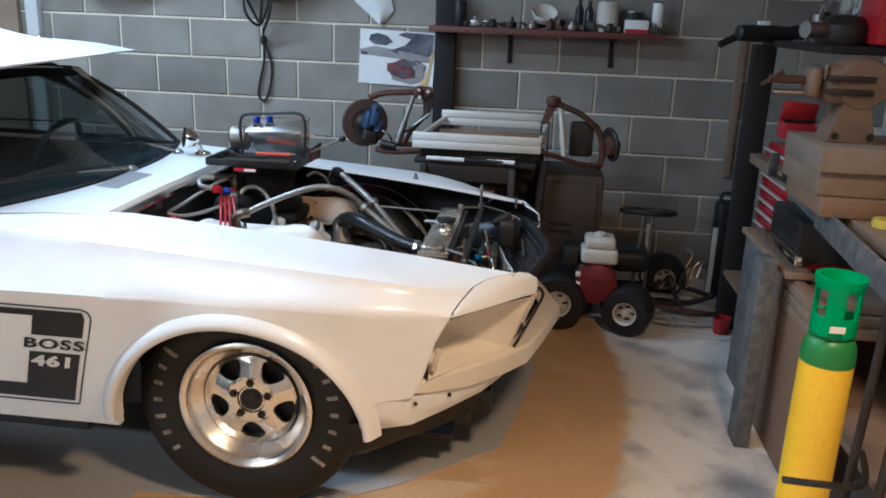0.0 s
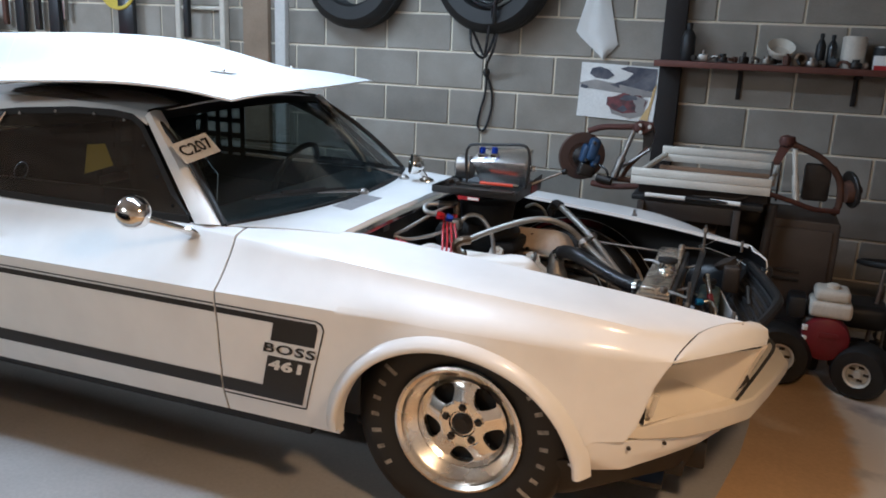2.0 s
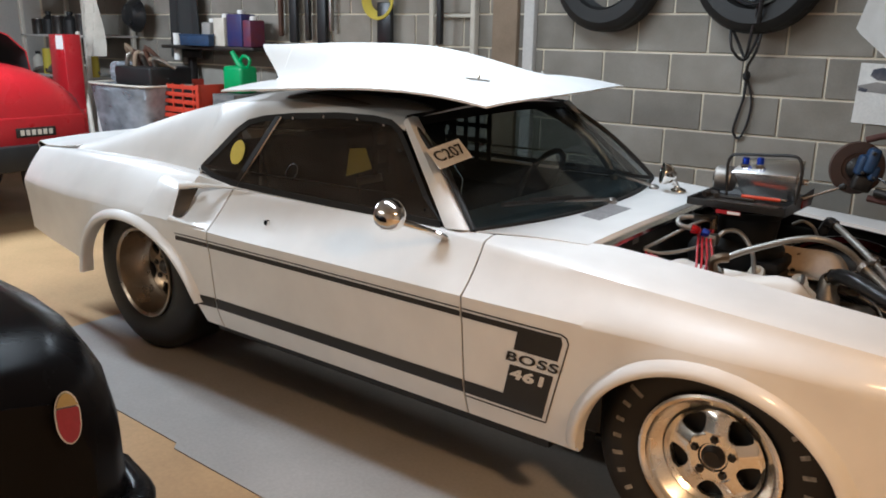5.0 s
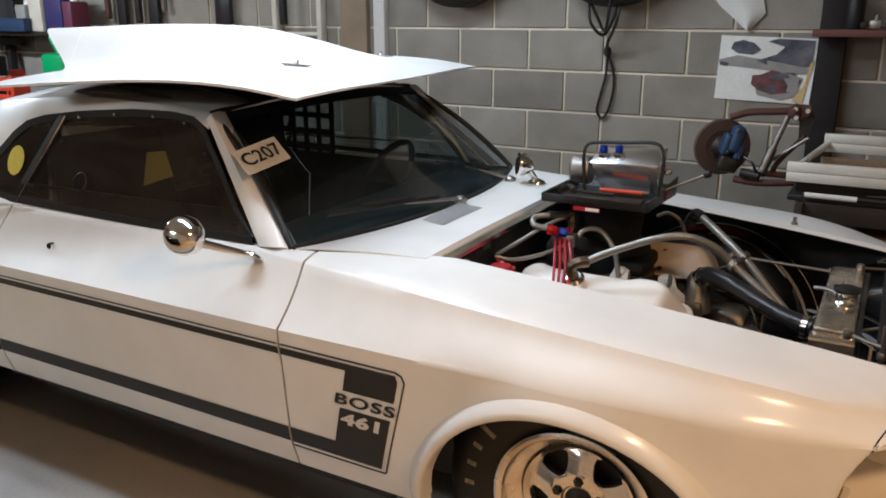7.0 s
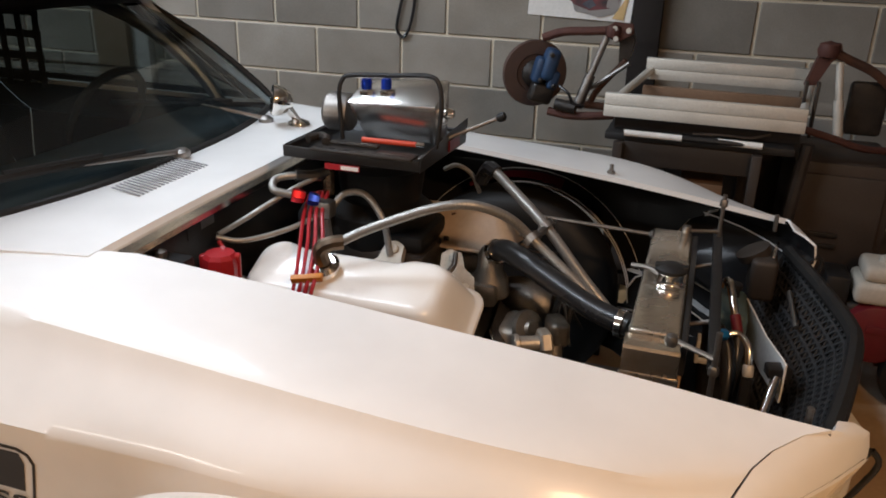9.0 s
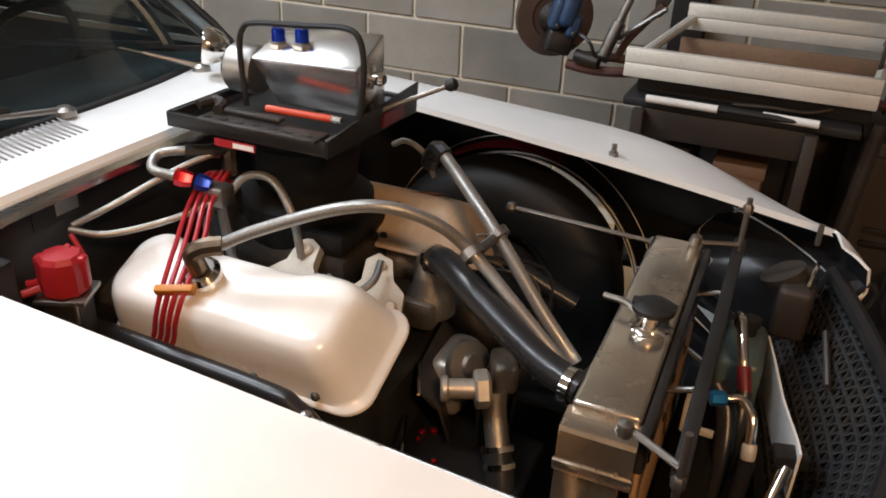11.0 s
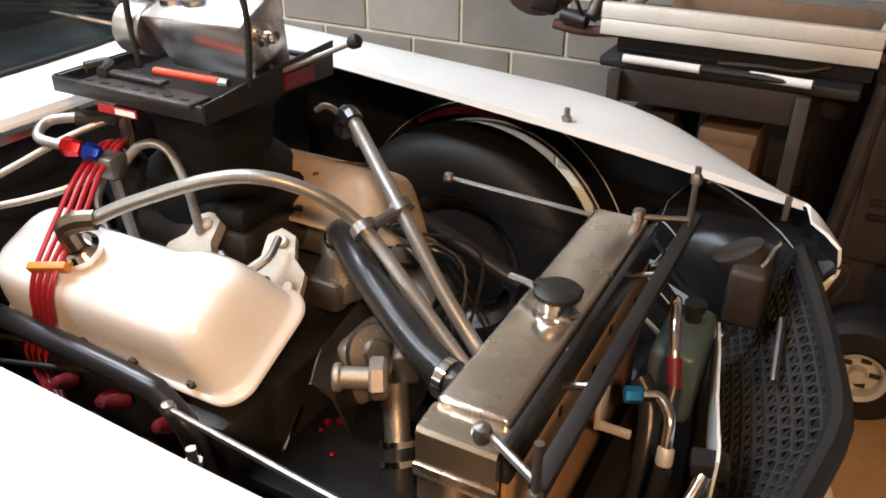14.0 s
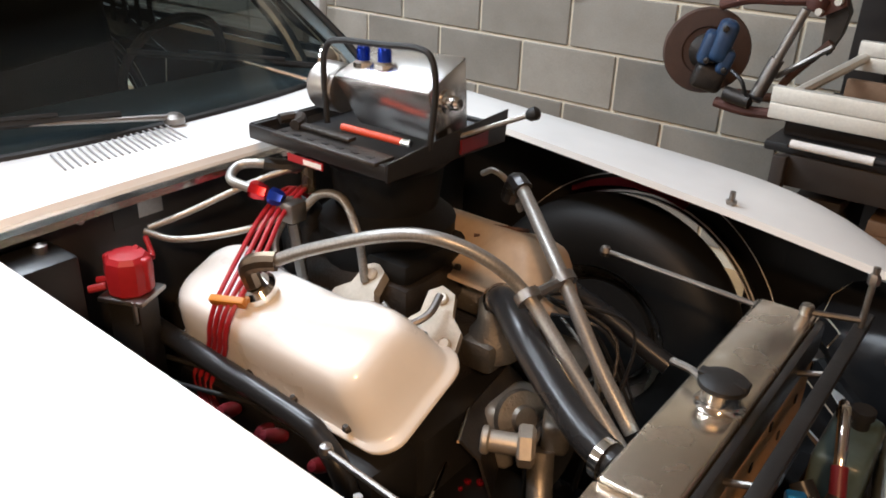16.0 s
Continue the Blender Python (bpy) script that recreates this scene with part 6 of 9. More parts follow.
# oil cooler plumbing in front of the radiator
cooler = part("oil_cooler", Shape().add(box(0.60, 0.645, -0.26, 0.30, 0.22, 0.505, 0.01)), M["matt_black"], car, "black oil cooler")
part("union", Shape().add(lathe([(0.010, 0), (0.0125, 0.002), (0.0125, 0.022), (0.010, 0.026)], 6, True), along((0.616, -0.024, 0.62), (0.644, -0.012, 0.62))), M["cyan_anod"], cooler, "light blue anodised union")
part("elbow", tube([(0.642, -0.013, 0.620), (0.664, -0.010, 0.622), (0.684, -0.030, 0.606), (0.690, -0.058, 0.560)], 0.0078, 12, 5), M["alu"], cooler)
part("collar", Shape().add(lathe([(0.0105, 0), (0.012, 0.003), (0.012, 0.022), (0.010, 0.026)], 10, True), along((0.689, -0.050, 0.574), (0.691, -0.064, 0.545))), M["dull_alu"], cooler)
part("cooler_hose", tube([(0.691, -0.062, 0.55), (0.685, -0.08, 0.47), (0.66, -0.10, 0.36)], 0.013, 12, 5), M["hose"], cooler)
part("elbow", tube([(0.632, 0.205, 0.640), (0.632, 0.185, 0.664), (0.640, 0.150, 0.664), (0.652, 0.112, 0.632), (0.657, 0.098, 0.615)], 0.0092, 12, 5), M["alu"], cooler)
part("union", Shape().add(lathe([(0.011, 0), (0.0125, 0.003), (0.0125, 0.016), (0.0105, 0.020)], 6, True), along((0.636, 0.168, 0.667), (0.645, 0.135, 0.655))), M["alu"], cooler)
part("union", Shape().add(rod((0.657, 0.099, 0.616), (0.668, 0.070, 0.582), 0.0120, 12)), M["engine_red"], cooler, "dark red hose end")
part("cooler_hose", tube([(0.667, 0.072, 0.585), (0.668, 0.03, 0.52), (0.65, 0.0, 0.38)], 0.0145, 12, 5), M["hose"], cooler)
part("cooler_hose", tube([(0.62, 0.05, 0.60), (0.645, 0.03, 0.57), (0.655, -0.02, 0.50), (0.64, -0.06, 0.38)], 0.017, 12, 5), M["hose"], cooler)
part("bracket", Shape().add(box(0.580, 0.634, -0.028, -0.018, 0.545, 0.557, 0.002)).add(box(0.580, 0.588, -0.030, 0.012, 0.545, 0.60, 0.002)), M["dull_alu"], cooler)
M["bottle_grey"] = material("cloudy_grey_plastic", (0.085, 0.125, 0.12), 0.3, second=(0.06, 0.085, 0.083), scale=9, bump=0.02)
part("catch_bottle", Shape().add(box(0.612, 0.690, 0.125, 0.285, 0.47, 0.605, 0.016, 3)), M["bottle_grey"], car, "cloudy grey plastic catch bottle")
part("bottle_neck", Shape().add(lathe([(0.014, 0), (0.014, 0.02), (0.018, 0.022), (0.018, 0.036)], 14, True), Matrix.Translation((0.655, 0.235, 0.602))), M["black_plastic"], car)
part("horn", Shape().add(box(0.690, 0.752, 0.29, 0.425, 0.575, 0.682, 0.012, 3)).add(lathe([(0.018, 0), (0.040, 0.008), (0.044, 0.03)], 18, True), Matrix.Translation((0.705, 0.36, 0.66)) @ pose(0, 0, 0, 0, -30, 0)), M["cabinet_black"], car, "dark box with a metal strip beside the grille")
part("horn_strip", Shape().add(box(-0.004, 0.004, -0.06, 0.06, -0.003, 0.003, 0.002), Matrix.Translation((0.745, 0.37, 0.688)) @ pose(0, 0, 0, 0, 0, -8)), M["alu"], car)
strap_line = [(0.690, 0.280), (0.708, 0.200), (0.727, 0.085), (0.740, 0.020), (0.752, -0.037), (0.757, -0.075)]
part("white_strap", shell([[(x, y, 0.592 - 0.10 * k - 0.012 * math.sin(9 * y)) for k in (0.0, 0.25, 0.5, 0.9)] for x, y in strap_line], 0.004, (-1, 0, 0)), [M["paper"], M["paper"]], car, "white strap beside the grille", 40)
part("strap_clamp", Shape().add(box(-0.025, 0.025, -0.018, 0.018, -0.012, 0.012, 0.004), Matrix.Translation((0.748, -0.055, 0.575)) @ pose(0, 0, 0, 0, 0, 15)), M["hose"], car)
part("front_brace", Shape().add(rod((0.745, -0.07, 0.565), (0.70, -0.22, 0.44), 0.010, 12)), M["alu"], car)
part("lower_crossbar", Shape().add(box(0.60, 0.66, -0.45, 0.45, 0.16, 0.22, 0.01)), M["black_paint"], car)

# ---- floor covering and boards ----
edge = [(-3.29, -1.24), (-2.75, -1.26), (-2.30, -1.335), (-2.24, -1.265), (-1.82, -1.275), (-1.79, -1.305), (-1.2, -1.315), (-0.50, -1.33), (-0.42, -1.30), (-0.38, -0.74), (0.20, -0.71), (0.43, -0.56), (0.65, -0.35), (0.76, -0.25), (0.84, 0.18), (0.87, 0.47), (0.87, 0.9), (-3.29, 0.9)]
v = [(x, y, FL + 0.005) for x, y in edge] + [(x, y, FL + 0.0005) for x, y in edge]
n = len(edge)
part("floor_mat", (v, [tuple(range(n))] + [(i, n + i, n + (i + 1) % n, (i + 1) % n) for i in range(n)]), M["mat"], None, "grey sheet flooring with a torn edge under the car", 0, "floor mat", kind="structure")


def pale_over(mat, pale, dirty):
    """Pale mottled concrete by the bench, running out in an uneven curved edge over the tan floor."""
    nt = mat.node_tree
    sink = nt.nodes["Principled BSDF"].inputs["Base Color"]
    tan = sink.links[0].from_socket

    def calc(kind, a, b):
        node = nt.nodes.new("ShaderNodeMath")
        node.operation = kind
        for k, value in enumerate((a, b)):
            if isinstance(value, (int, float)):
                node.inputs[k].default_value = value
            else:
                nt.links.new(value, node.inputs[k])
        return node.outputs[0]

    place = nt.nodes.new("ShaderNodeNewGeometry")
    axes = nt.nodes.new("ShaderNodeSeparateXYZ")
    nt.links.new(place.outputs["Position"], axes.inputs[0])
    wave = nt.nodes.new("ShaderNodeTexNoise")
    wave.inputs["Scale"].default_value, wave.inputs["Detail"].default_value = 7.0, 6.0
    nt.links.new(place.outputs["Position"], wave.inputs["Vector"])
    off = calc("SUBTRACT", calc("MAXIMUM", axes.outputs["Y"], -0.8), 0.36)
    rim = calc("SUBTRACT", 1.262, calc("MULTIPLY", calc("MULTIPLY", off, off), 0.17))
    reach = calc("ADD", calc("SUBTRACT", axes.outputs["X"], rim), calc("MULTIPLY", calc("SUBTRACT", wave.outputs["Fac"], 0.5), 0.11))
    soft = nt.nodes.new("ShaderNodeMapRange")
    soft.interpolation_type = "SMOOTHSTEP"
    soft.inputs["From Min"].default_value, soft.inputs["From Max"].default_value = -0.03, 0.03
    nt.links.new(reach, soft.inputs["Value"])
    blots = nt.nodes.new("ShaderNodeTexNoise")
    blots.inputs["Scale"].default_value, blots.inputs["Detail"].default_value = 3.4, 8.0
    nt.links.new(place.outputs["Position"], blots.inputs["Vector"])
    spread = nt.nodes.new("ShaderNodeMapRange")
    spread.inputs["From Min"].default_value, spread.inputs["From Max"].default_value = 0.50, 0.68
    nt.links.new(blots.outputs["Fac"], spread.inputs["Value"])
    overlay = nt.nodes.new("ShaderNodeMix")
    overlay.data_type = "RGBA"
    overlay.inputs["A"].default_value, overlay.inputs["B"].default_value = (*pale, 1), (*dirty, 1)
    nt.links.new(spread.outputs[0], overlay.inputs["Factor"])
    mix = nt.nodes.new("ShaderNodeMix")
    mix.data_type = "RGBA"
    nt.links.new(soft.outputs[0], mix.inputs["Factor"])
    nt.links.new(tan, mix.inputs["A"])
    nt.links.new(overlay.outputs["Result"], mix.inputs["B"])
    nt.links.new(mix.outputs["Result"], sink)


pale_over(M["concrete"], (0.74, 0.69, 0.62), (0.34, 0.32, 0.32))


# ---- block wall, piece by piece (kept last among the large pieces) ----
def blocks():
    joint = 0.013
    full = box(-BLOCK / 2 + joint / 2, BLOCK / 2 - joint / 2, -0.006, 0.02, -COURSE / 2 + joint / 2, COURSE / 2 - joint / 2, 0.004, 1)
    me = bpy.data.meshes.new("block")
    me.from_pydata(full[0], [], full[1])
    me.materials.append(M["block"])
    for r in range(-3, 6):
        z = 0.722 + COURSE * (r + 0.5)
        shift = -1.108 + (0.5 if r % 2 else 1.0) * BLOCK
        for k in range(-19, 9):
            x = shift + k * BLOCK
            if X0 + 0.2 < x < X1 + 0.1:
                ob = new("block", me)
                ob.parent = wall_back
                ob.matrix_world = pose(x, Y1, z)


# ---- along the back wall ----
def hung_tyre(x, z, r, w, turn):
    t = thing("tyre", "worn black tyre hung on the block wall", "tyre", (x, Y1 - w / 2 - 0.015, z), "hung tyres")
    prof = [(r - 0.140, -w / 2 + 0.02), (r - 0.125, -w / 2), (r - 0.05, -w / 2 - 0.005), (r - 0.012, -w / 2 + 0.02), (r, -w / 2 + 0.04), (r, w / 2 - 0.04), (r - 0.012, w / 2 - 0.02), (r - 0.05, w / 2 + 0.005), (r - 0.125, w / 2), (r - 0.140, w / 2 - 0.02), (r - 0.12, w / 2 - 0.03), (r - 0.035, 0), (r - 0.12, -w / 2 + 0.03), (r - 0.140, -w / 2 + 0.02)]
    m = pose(0, 0, 0, 90 + turn, 0, 0)
    part("carcass", Shape().add(lathe(prof, 48), m), M["rubber"], t)
    for k in (-1.5, -0.5, 0.5, 1.5):
        part("tread_rib", Shape().add(lathe([(r - 0.002, k * w * 0.16 - 0.010), (r + 0.004, k * w * 0.16 - 0.008), (r + 0.004, k * w * 0.16 + 0.008), (r - 0.002, k * w * 0.16 + 0.010)], 48), m), M["rubber"], t)
    part("nail", Shape().add(rod((0, w / 2 - 0.08, r - 0.13), (0, w / 2 + 0.01, r - 0.13), 0.006, 8)), M["steel"], t)
    return t


hung_tyre(-1.725, 1.86, 0.335, 0.19, 0)
hung_tyre(-0.81, 1.87, 0.345, 0.22, 0)
cable = thing("power_cable", "black cable looped over a nail and hanging down the wall", "cable")
part("loop", tube([(-0.80, 1.72, 2.0), (-0.77, 1.74, 1.75), (-0.80, 1.76, 1.50), (-0.83, 1.80, 1.40), (-0.88, 1.82, 1.47), (-0.92, 1.80, 1.55), (-0.90, 1.78, 1.44), (-0.845, 1.83, 1.38), (-0.80, 1.84, 1.46), (-0.76, 1.82, 1.56), (-0.77, 1.80, 1.44), (-0.835, 1.88, 1.34), (-0.85, 1.94, 1.26)], 0.0085, 8, 6), M["hose"], cable)
part("loop", tube([(-0.85, 1.94, 1.28), (-0.82, 1.955, 1.18), (-0.815, 1.955, 1.08), (-0.84, 1.955, 0.97), (-0.87, 1.955, 0.93), (-0.90, 1.955, 0.97), (-0.885, 1.955, 1.06), (-0.86, 1.95, 1.16), (-0.85, 1.94, 1.28)], 0.0075, 8, 6), M["hose"], cable)
part("knot", Shape().add(lathe([(0.0, -0.035), (0.018, -0.02), (0.022, 0), (0.018, 0.02), (0, 0.035)], 10), Matrix.Translation((-0.85, 1.93, 1.29))), M["hose"], cable)

for k, (rx, rz, y) in enumerate(((0.17, 0.15, 1.735), (0.145, 0.17, 1.725), (0.12, 0.14, 1.715), (0.15, 0.12, 1.705), (0.095, 0.13, 1.71), (0.13, 0.15, 1.72), (0.07, 0.10, 1.70))):
    part("coil", tube([(-0.81 + 0.008 * (k % 3) + rx * math.cos(a), y + 0.012 * math.sin(2 * a + k), 1.86 - 0.015 * (k % 2) + rz * math.sin(a)) for a in [2 * math.pi * j / 12 + 0.5 * k for j in range(13)]], 0.0095, 8, 3, False), M["hose"], cable)
part("coil_tie", tube([(-0.72, 1.71, 1.98), (-0.735, 1.69, 1.80), (-0.745, 1.70, 1.66), (-0.76, 1.74, 1.58)], 0.012, 8, 5), M["hose"], cable)

rag = thing("rag", "white pointed cloth hung on the wall", "cloth")
for_left = ((0.0, -0.215, 1.95), (0.70, -0.319, 1.551), (1.0, -0.146, 1.403))
for_right = ((0.0, -0.185, 1.95), (0.82, -0.069, 1.486), (1.0, -0.144, 1.402))
rows = []
for t in np.linspace(0, 1, 17):
    ends = [[float(np.interp(t, [p[0] for p in side], [p[i] for p in side])) for i in (1, 2)] for side in (for_left, for_right)]
    row = []
    for u in np.linspace(0, 1, 13):
        u, t = float(u), float(t)
        x, z = (ends[0][i] * (1 - u) + ends[1][i] * u for i in (0, 1))
        fold = 0.020 * math.exp(-((u - 0.62 + 0.2 * t) / 0.16) ** 2) * (1 - 0.5 * t) + 0.006 * math.sin(9 * u + 2 * t)
        row.append((x, 1.955 - fold - 0.012 * math.sin(math.pi * u), z))
    rows.append(row)
part("cloth", shell(rows, 0.003, (0, -1, 0)), [M["cloth"], M["cloth"]], rag)

M["carton_blue"] = material("blue_carton", (0.02, 0.03, 0.13), 0.5, second=(0.08, 0.03, 0.07), scale=9, bump=0.02)
M["carton_grey"] = material("grey_carton", (0.30, 0.29, 0.27), 0.6, second=(0.2, 0.19, 0.18), scale=9, bump=0.02)
M["carton_red"] = material("red_blue_carton", (0.16, 0.03, 0.05), 0.5, second=(0.04, 0.04, 0.13), scale=12, bump=0.02)
poster = thing("poster", "curled poster of cars on the block wall", "poster")
M["print_dark"] = material("poster_dark_print", (0.05, 0.055, 0.08), 0.5, second=(0.17, 0.165, 0.18), scale=16, amount=0.9, bump=0)
M["print_red"] = material("poster_red_print", (0.20, 0.06, 0.065), 0.5, second=(0.05, 0.04, 0.045), scale=22, amount=1.0, bump=0)
M["print_grey"] = material("poster_grey_print", (0.34, 0.32, 0.30), 0.5, second=(0.16, 0.16, 0.17), scale=10, bump=0)
M["print_gold"] = material("poster_gold_print", (0.60, 0.42, 0.18), 0.5, second=(0.45, 0.30, 0.12), scale=18, bump=0)


def poster_at(u, v, lift=0.0):
    return (-0.280 + 0.455 * u + 0.01 * v, Y1 - 0.012 - lift - 0.03 * max(0, u - 0.85) / 0.15 * (1 - v) - 0.006 * math.sin(3 * u), 1.068 + 0.315 * v - 0.012 * u)


part("sheet", shell([[poster_at(float(u), float(v)) for u in np.linspace(0, 1, 15)] for v in np.linspace(0, 1, 8)], 0.001, (0, -1, 0)), [M["paper"], M["paper"]], poster)
for mat_name, outline, layer in (
        ("print_grey", [(0.0, 0.62), (0.20, 0.70), (0.45, 0.66), (0.97, 0.55), (0.95, 0.46), (0.45, 0.50), (0.02, 0.54)], 0),
        ("print_dark", [(0.12, 0.80), (0.20, 0.73), (0.36, 0.72), (0.44, 0.80), (0.36, 0.90), (0.24, 0.94), (0.14, 0.90)], 0),
        ("print_dark", [(0.40, 0.63), (0.60, 0.74), (0.68, 0.86), (0.50, 0.93), (0.60, 0.98), (0.97, 0.97), (0.97, 0.58), (0.60, 0.54)], 1),
        ("print_dark", [(0.01, 0.54), (0.10, 0.52), (0.12, 0.57), (0.03, 0.60)], 1),
        ("print_grey", [(0.40, 0.30), (0.46, 0.10), (0.70, 0.04), (0.86, 0.12), (0.90, 0.40), (0.60, 0.52)], 1),
        ("print_red", [(0.38, 0.26), (0.46, 0.18), (0.60, 0.12), (0.84, 0.18), (0.89, 0.36), (0.80, 0.48), (0.58, 0.50), (0.47, 0.42), (0.38, 0.40)], 2),
        ("print_dark", [(0.52, 0.20), (0.60, 0.14), (0.66, 0.20), (0.60, 0.28)], 3),
        ("print_dark", [(0.54, 0.38), (0.64, 0.36), (0.80, 0.40), (0.76, 0.46), (0.60, 0.47)], 3),
        ("print_gold", [(0.82, 0.04), (0.93, 0.03), (0.99, 0.70), (0.95, 0.62), (0.92, 0.30)], 3)):
    part("picture", ([poster_at(u, v, 0.003 + 0.0012 * layer) for u, v in outline], [tuple(range(len(outline)))]), M[mat_name], poster, smooth=0)

# shelf on a dark post with its clutter
post = part("shelf_post", box(0.185, 0.305, 1.90, 1.972, FL, 2.40, 0.006), M["dark_wood"], None, "dark stained timber post against the block wall", 35, "post")
shelf = thing("wall_shelf", "red-brown painted shelf fixed to the wall", "shelf")
part("board", box(0.17, 1.475, 1.74, 1.972, 1.385, 1.418, 0.004), M["redwood"], shelf)
for x in (0.62, 1.20):
    part("bracket", Shape().add(box(x - 0.012, x + 0.012, 1.78, 1.972, 1.370, 1.385, 0.002)).add(box(x - 0.012, x + 0.012, 1.957, 1.972, 1.22, 1.37, 0.002)), M["dark_wood"], shelf)
SHELF_Z = 1.418


def bottle(name, label, cat, x, y, r, h, mat_name, cap="black_plastic", neck=0.35, z=SHELF_Z):
    b = thing(name, label, cat, (x, y, z))
    part("body", lathe([(r * 0.9, 0), (r, 0.006), (r, h * (1 - neck)), (r * 0.6, h * (1 - neck * 0.6)), (r * 0.38, h * (1 - neck * 0.45)), (r * 0.38, h * 0.9)], 18, True), M[mat_name], b)
    part("cap", lathe([(r * 0.45, h * 0.88), (r * 0.45, h), (r * 0.3, h * 1.01)], 14, True), M[cap], b)
    return b


def tin(name, label, cat, x, y, r, h, mat_name, lid="steel", z=SHELF_Z):
    b = thing(name, label, cat, (x, y, z))
    part("body", lathe([(r, 0), (r * 1.02, 0.004), (r, 0.01), (r, h - 0.01), (r * 1.02, h - 0.004), (r, h)], 22, True), M[mat_name], b)
    part("lid", lathe([(r * 0.9, h), (r * 0.9, h + 0.006), (r * 0.5, h + 0.008)], 22, True), M[lid], b)
    return b


bottle("oil_bottle", "black plastic oil bottle on the shelf", "bottle", 0.33, 1.86, 0.038, 0.20, "black_plastic")
bottle("spray_bottle", "dark bottle standing on the shelf", "bottle", 1.00, 1.87, 0.024, 0.17, "black_plastic")
bottle("spray_bottle", "dark bottle standing on the shelf", "bottle", 1.055, 1.87, 0.024, 0.165, "hose")
tin("cream_tub", "cream plastic tub with a narrow top", "tub", 1.155, 1.86, 0.058, 0.155, "offwhite", "offwhite")
tin("spray_can", "pale aerosol can on the shelf", "aerosol can", 1.425, 1.84, 0.030, 0.165, "paper", "black_plastic")
tin("filter_can", "black oil filter on the shelf", "oil filter", 1.30, 1.86, 0.055, 0.11, "black_plastic", "steel")
carton = thing("carton", "white carton with a red lower band", "carton", (1.31, 1.79, SHELF_Z))
part("box", box(-0.062, 0.062, -0.04, 0.04, 0.0, 0.07, 0.003), M["paper"], carton)
part("band", box(-0.063, 0.063, -0.0415, -0.0405, 0.0, 0.022, 0), M["red"], carton, smooth=0)
bowl = thing("bowl", "cream bowl holding small parts", "bowl", (0.80, 1.85, SHELF_Z + 0.05))
part("dish", Shape().add(lathe([(0.03, 0), (0.055, 0.012), (0.072, 0.05), (0.07, 0.06), (0.05, 0.02), (0, 0.012)], 22), pose(0, 0, 0, 35, 10, 0)), M["offwhite"], bowl)
lump = thing("clay_pot", "small reddish pot lying beside the bowl", "pot", (0.90, 1.82, SHELF_Z + 0.03))
part("pot", Shape().add(lathe([(0.0, -0.035), (0.03, -0.03), (0.04, 0), (0.03, 0.03), (0.02, 0.034)], 16), pose(0, 0, 0, 70, 0, 20)), M["wood_light"], lump)
for k in range(22):
    random.seed(300 + k)
    x = 0.36 + 0.058 * k * 0.92 + 0.02 * random.random()
    bit = thing("metal_part", "small greasy metal part lying on the shelf", "metal part", (x if x < 1.44 else 1.40, 1.775 + 0.05 * random.random(), SHELF_Z + 0.002), "parts on the shelf", 360 * random.random())
    kind = k % 4
    mt = ("greasy", "steel", "cast", "black_plastic", "rust")[k % 5]
    if kind == 0:
        part("body", Shape().add(lathe([(0.0, -0.02), (0.016, -0.02), (0.016, 0.0), (0.010, 0.0), (0.010, 0.03), (0, 0.03)], 10), Matrix.Translation((0, 0, 0.017)) @ pose(0, 0, 0, 90, 0, 0)), M[mt], bit)
    elif kind == 1:
        part("body", Shape().add(box(-0.025, 0.025, -0.014, 0.014, 0, 0.03 + 0.02 * random.random(), 0.005)).add(lathe([(0.009, 0.03), (0.009, 0.06)], 10, True)), M[mt], bit)
    elif kind == 2:
        part("body", tube([(-0.03, 0, 0.008), (-0.01, 0.012, 0.03), (0.02, -0.005, 0.025), (0.035, 0.0, 0.008)], 0.008, 8, 4), M[mt], bit)
    else:
        part("body", Shape().add(lathe([(0.03, 0), (0.034, 0.01), (0.03, 0.028), (0.018, 0.03), (0.018, 0.045)], 14, True)), M[mt], bit)

# ---- trolley with a suspension assembly lying on it ----
trolley = thing("tool_trolley", "black steel workshop trolley, an open frame with a taped rail", "trolley")
part("top", box(0.22, 0.815, 1.00, 1.64, 0.775, 0.80, 0.006), M["black_plastic"], trolley)
part("apron", box(0.27, 0.705, 1.002, 1.018, 0.695, 0.775, 0.004), M["cabinet_black"], trolley)
for a, b in ((0.285, 0.470), (0.580, 0.715)):
    part("tape", Shape().add(rod((a, 0.986, 0.806), (b, 0.980, 0.806), 0.0105, 12)), M["paper"], trolley, "white tape wound on the rail")
part("rail", Shape().add(rod((0.28, 0.986, 0.806), (0.72, 0.980, 0.806), 0.009, 10)), M["black_plastic"], trolley)
part("back_panel", box(0.20, 0.86, 1.645, 1.66, FL, 0.775, 0.004), M["cabinet_black"], trolley, "dark sheet closing the back")
for x, y in ((0.270, 0.985), (0.705, 0.985), (0.270, 1.60), (0.705, 1.60)):
    part("leg", box(x - 0.016, x + 0.016, y - 0.016, y + 0.016, FL, 0.775, 0.004), M["cabinet_black"], trolley)
part("leg", Shape().add(rod((0.86, 1.10, 0.80), (0.80, 1.12, FL), 0.020, 10)), M["cabinet_black"], trolley)
part("lower_shelf", box(0.25, 0.725, 0.985, 1.62, 0.30, 0.32, 0.004), M["cabinet_black"], trolley)
part("handle_bar", tube([(0.50, 1.03, 0.812), (0.60, 1.035, 0.816), (0.68, 1.05, 0.812), (0.74, 1.07, 0.826)], 0.006, 8, 4), M["greasy"], trolley)
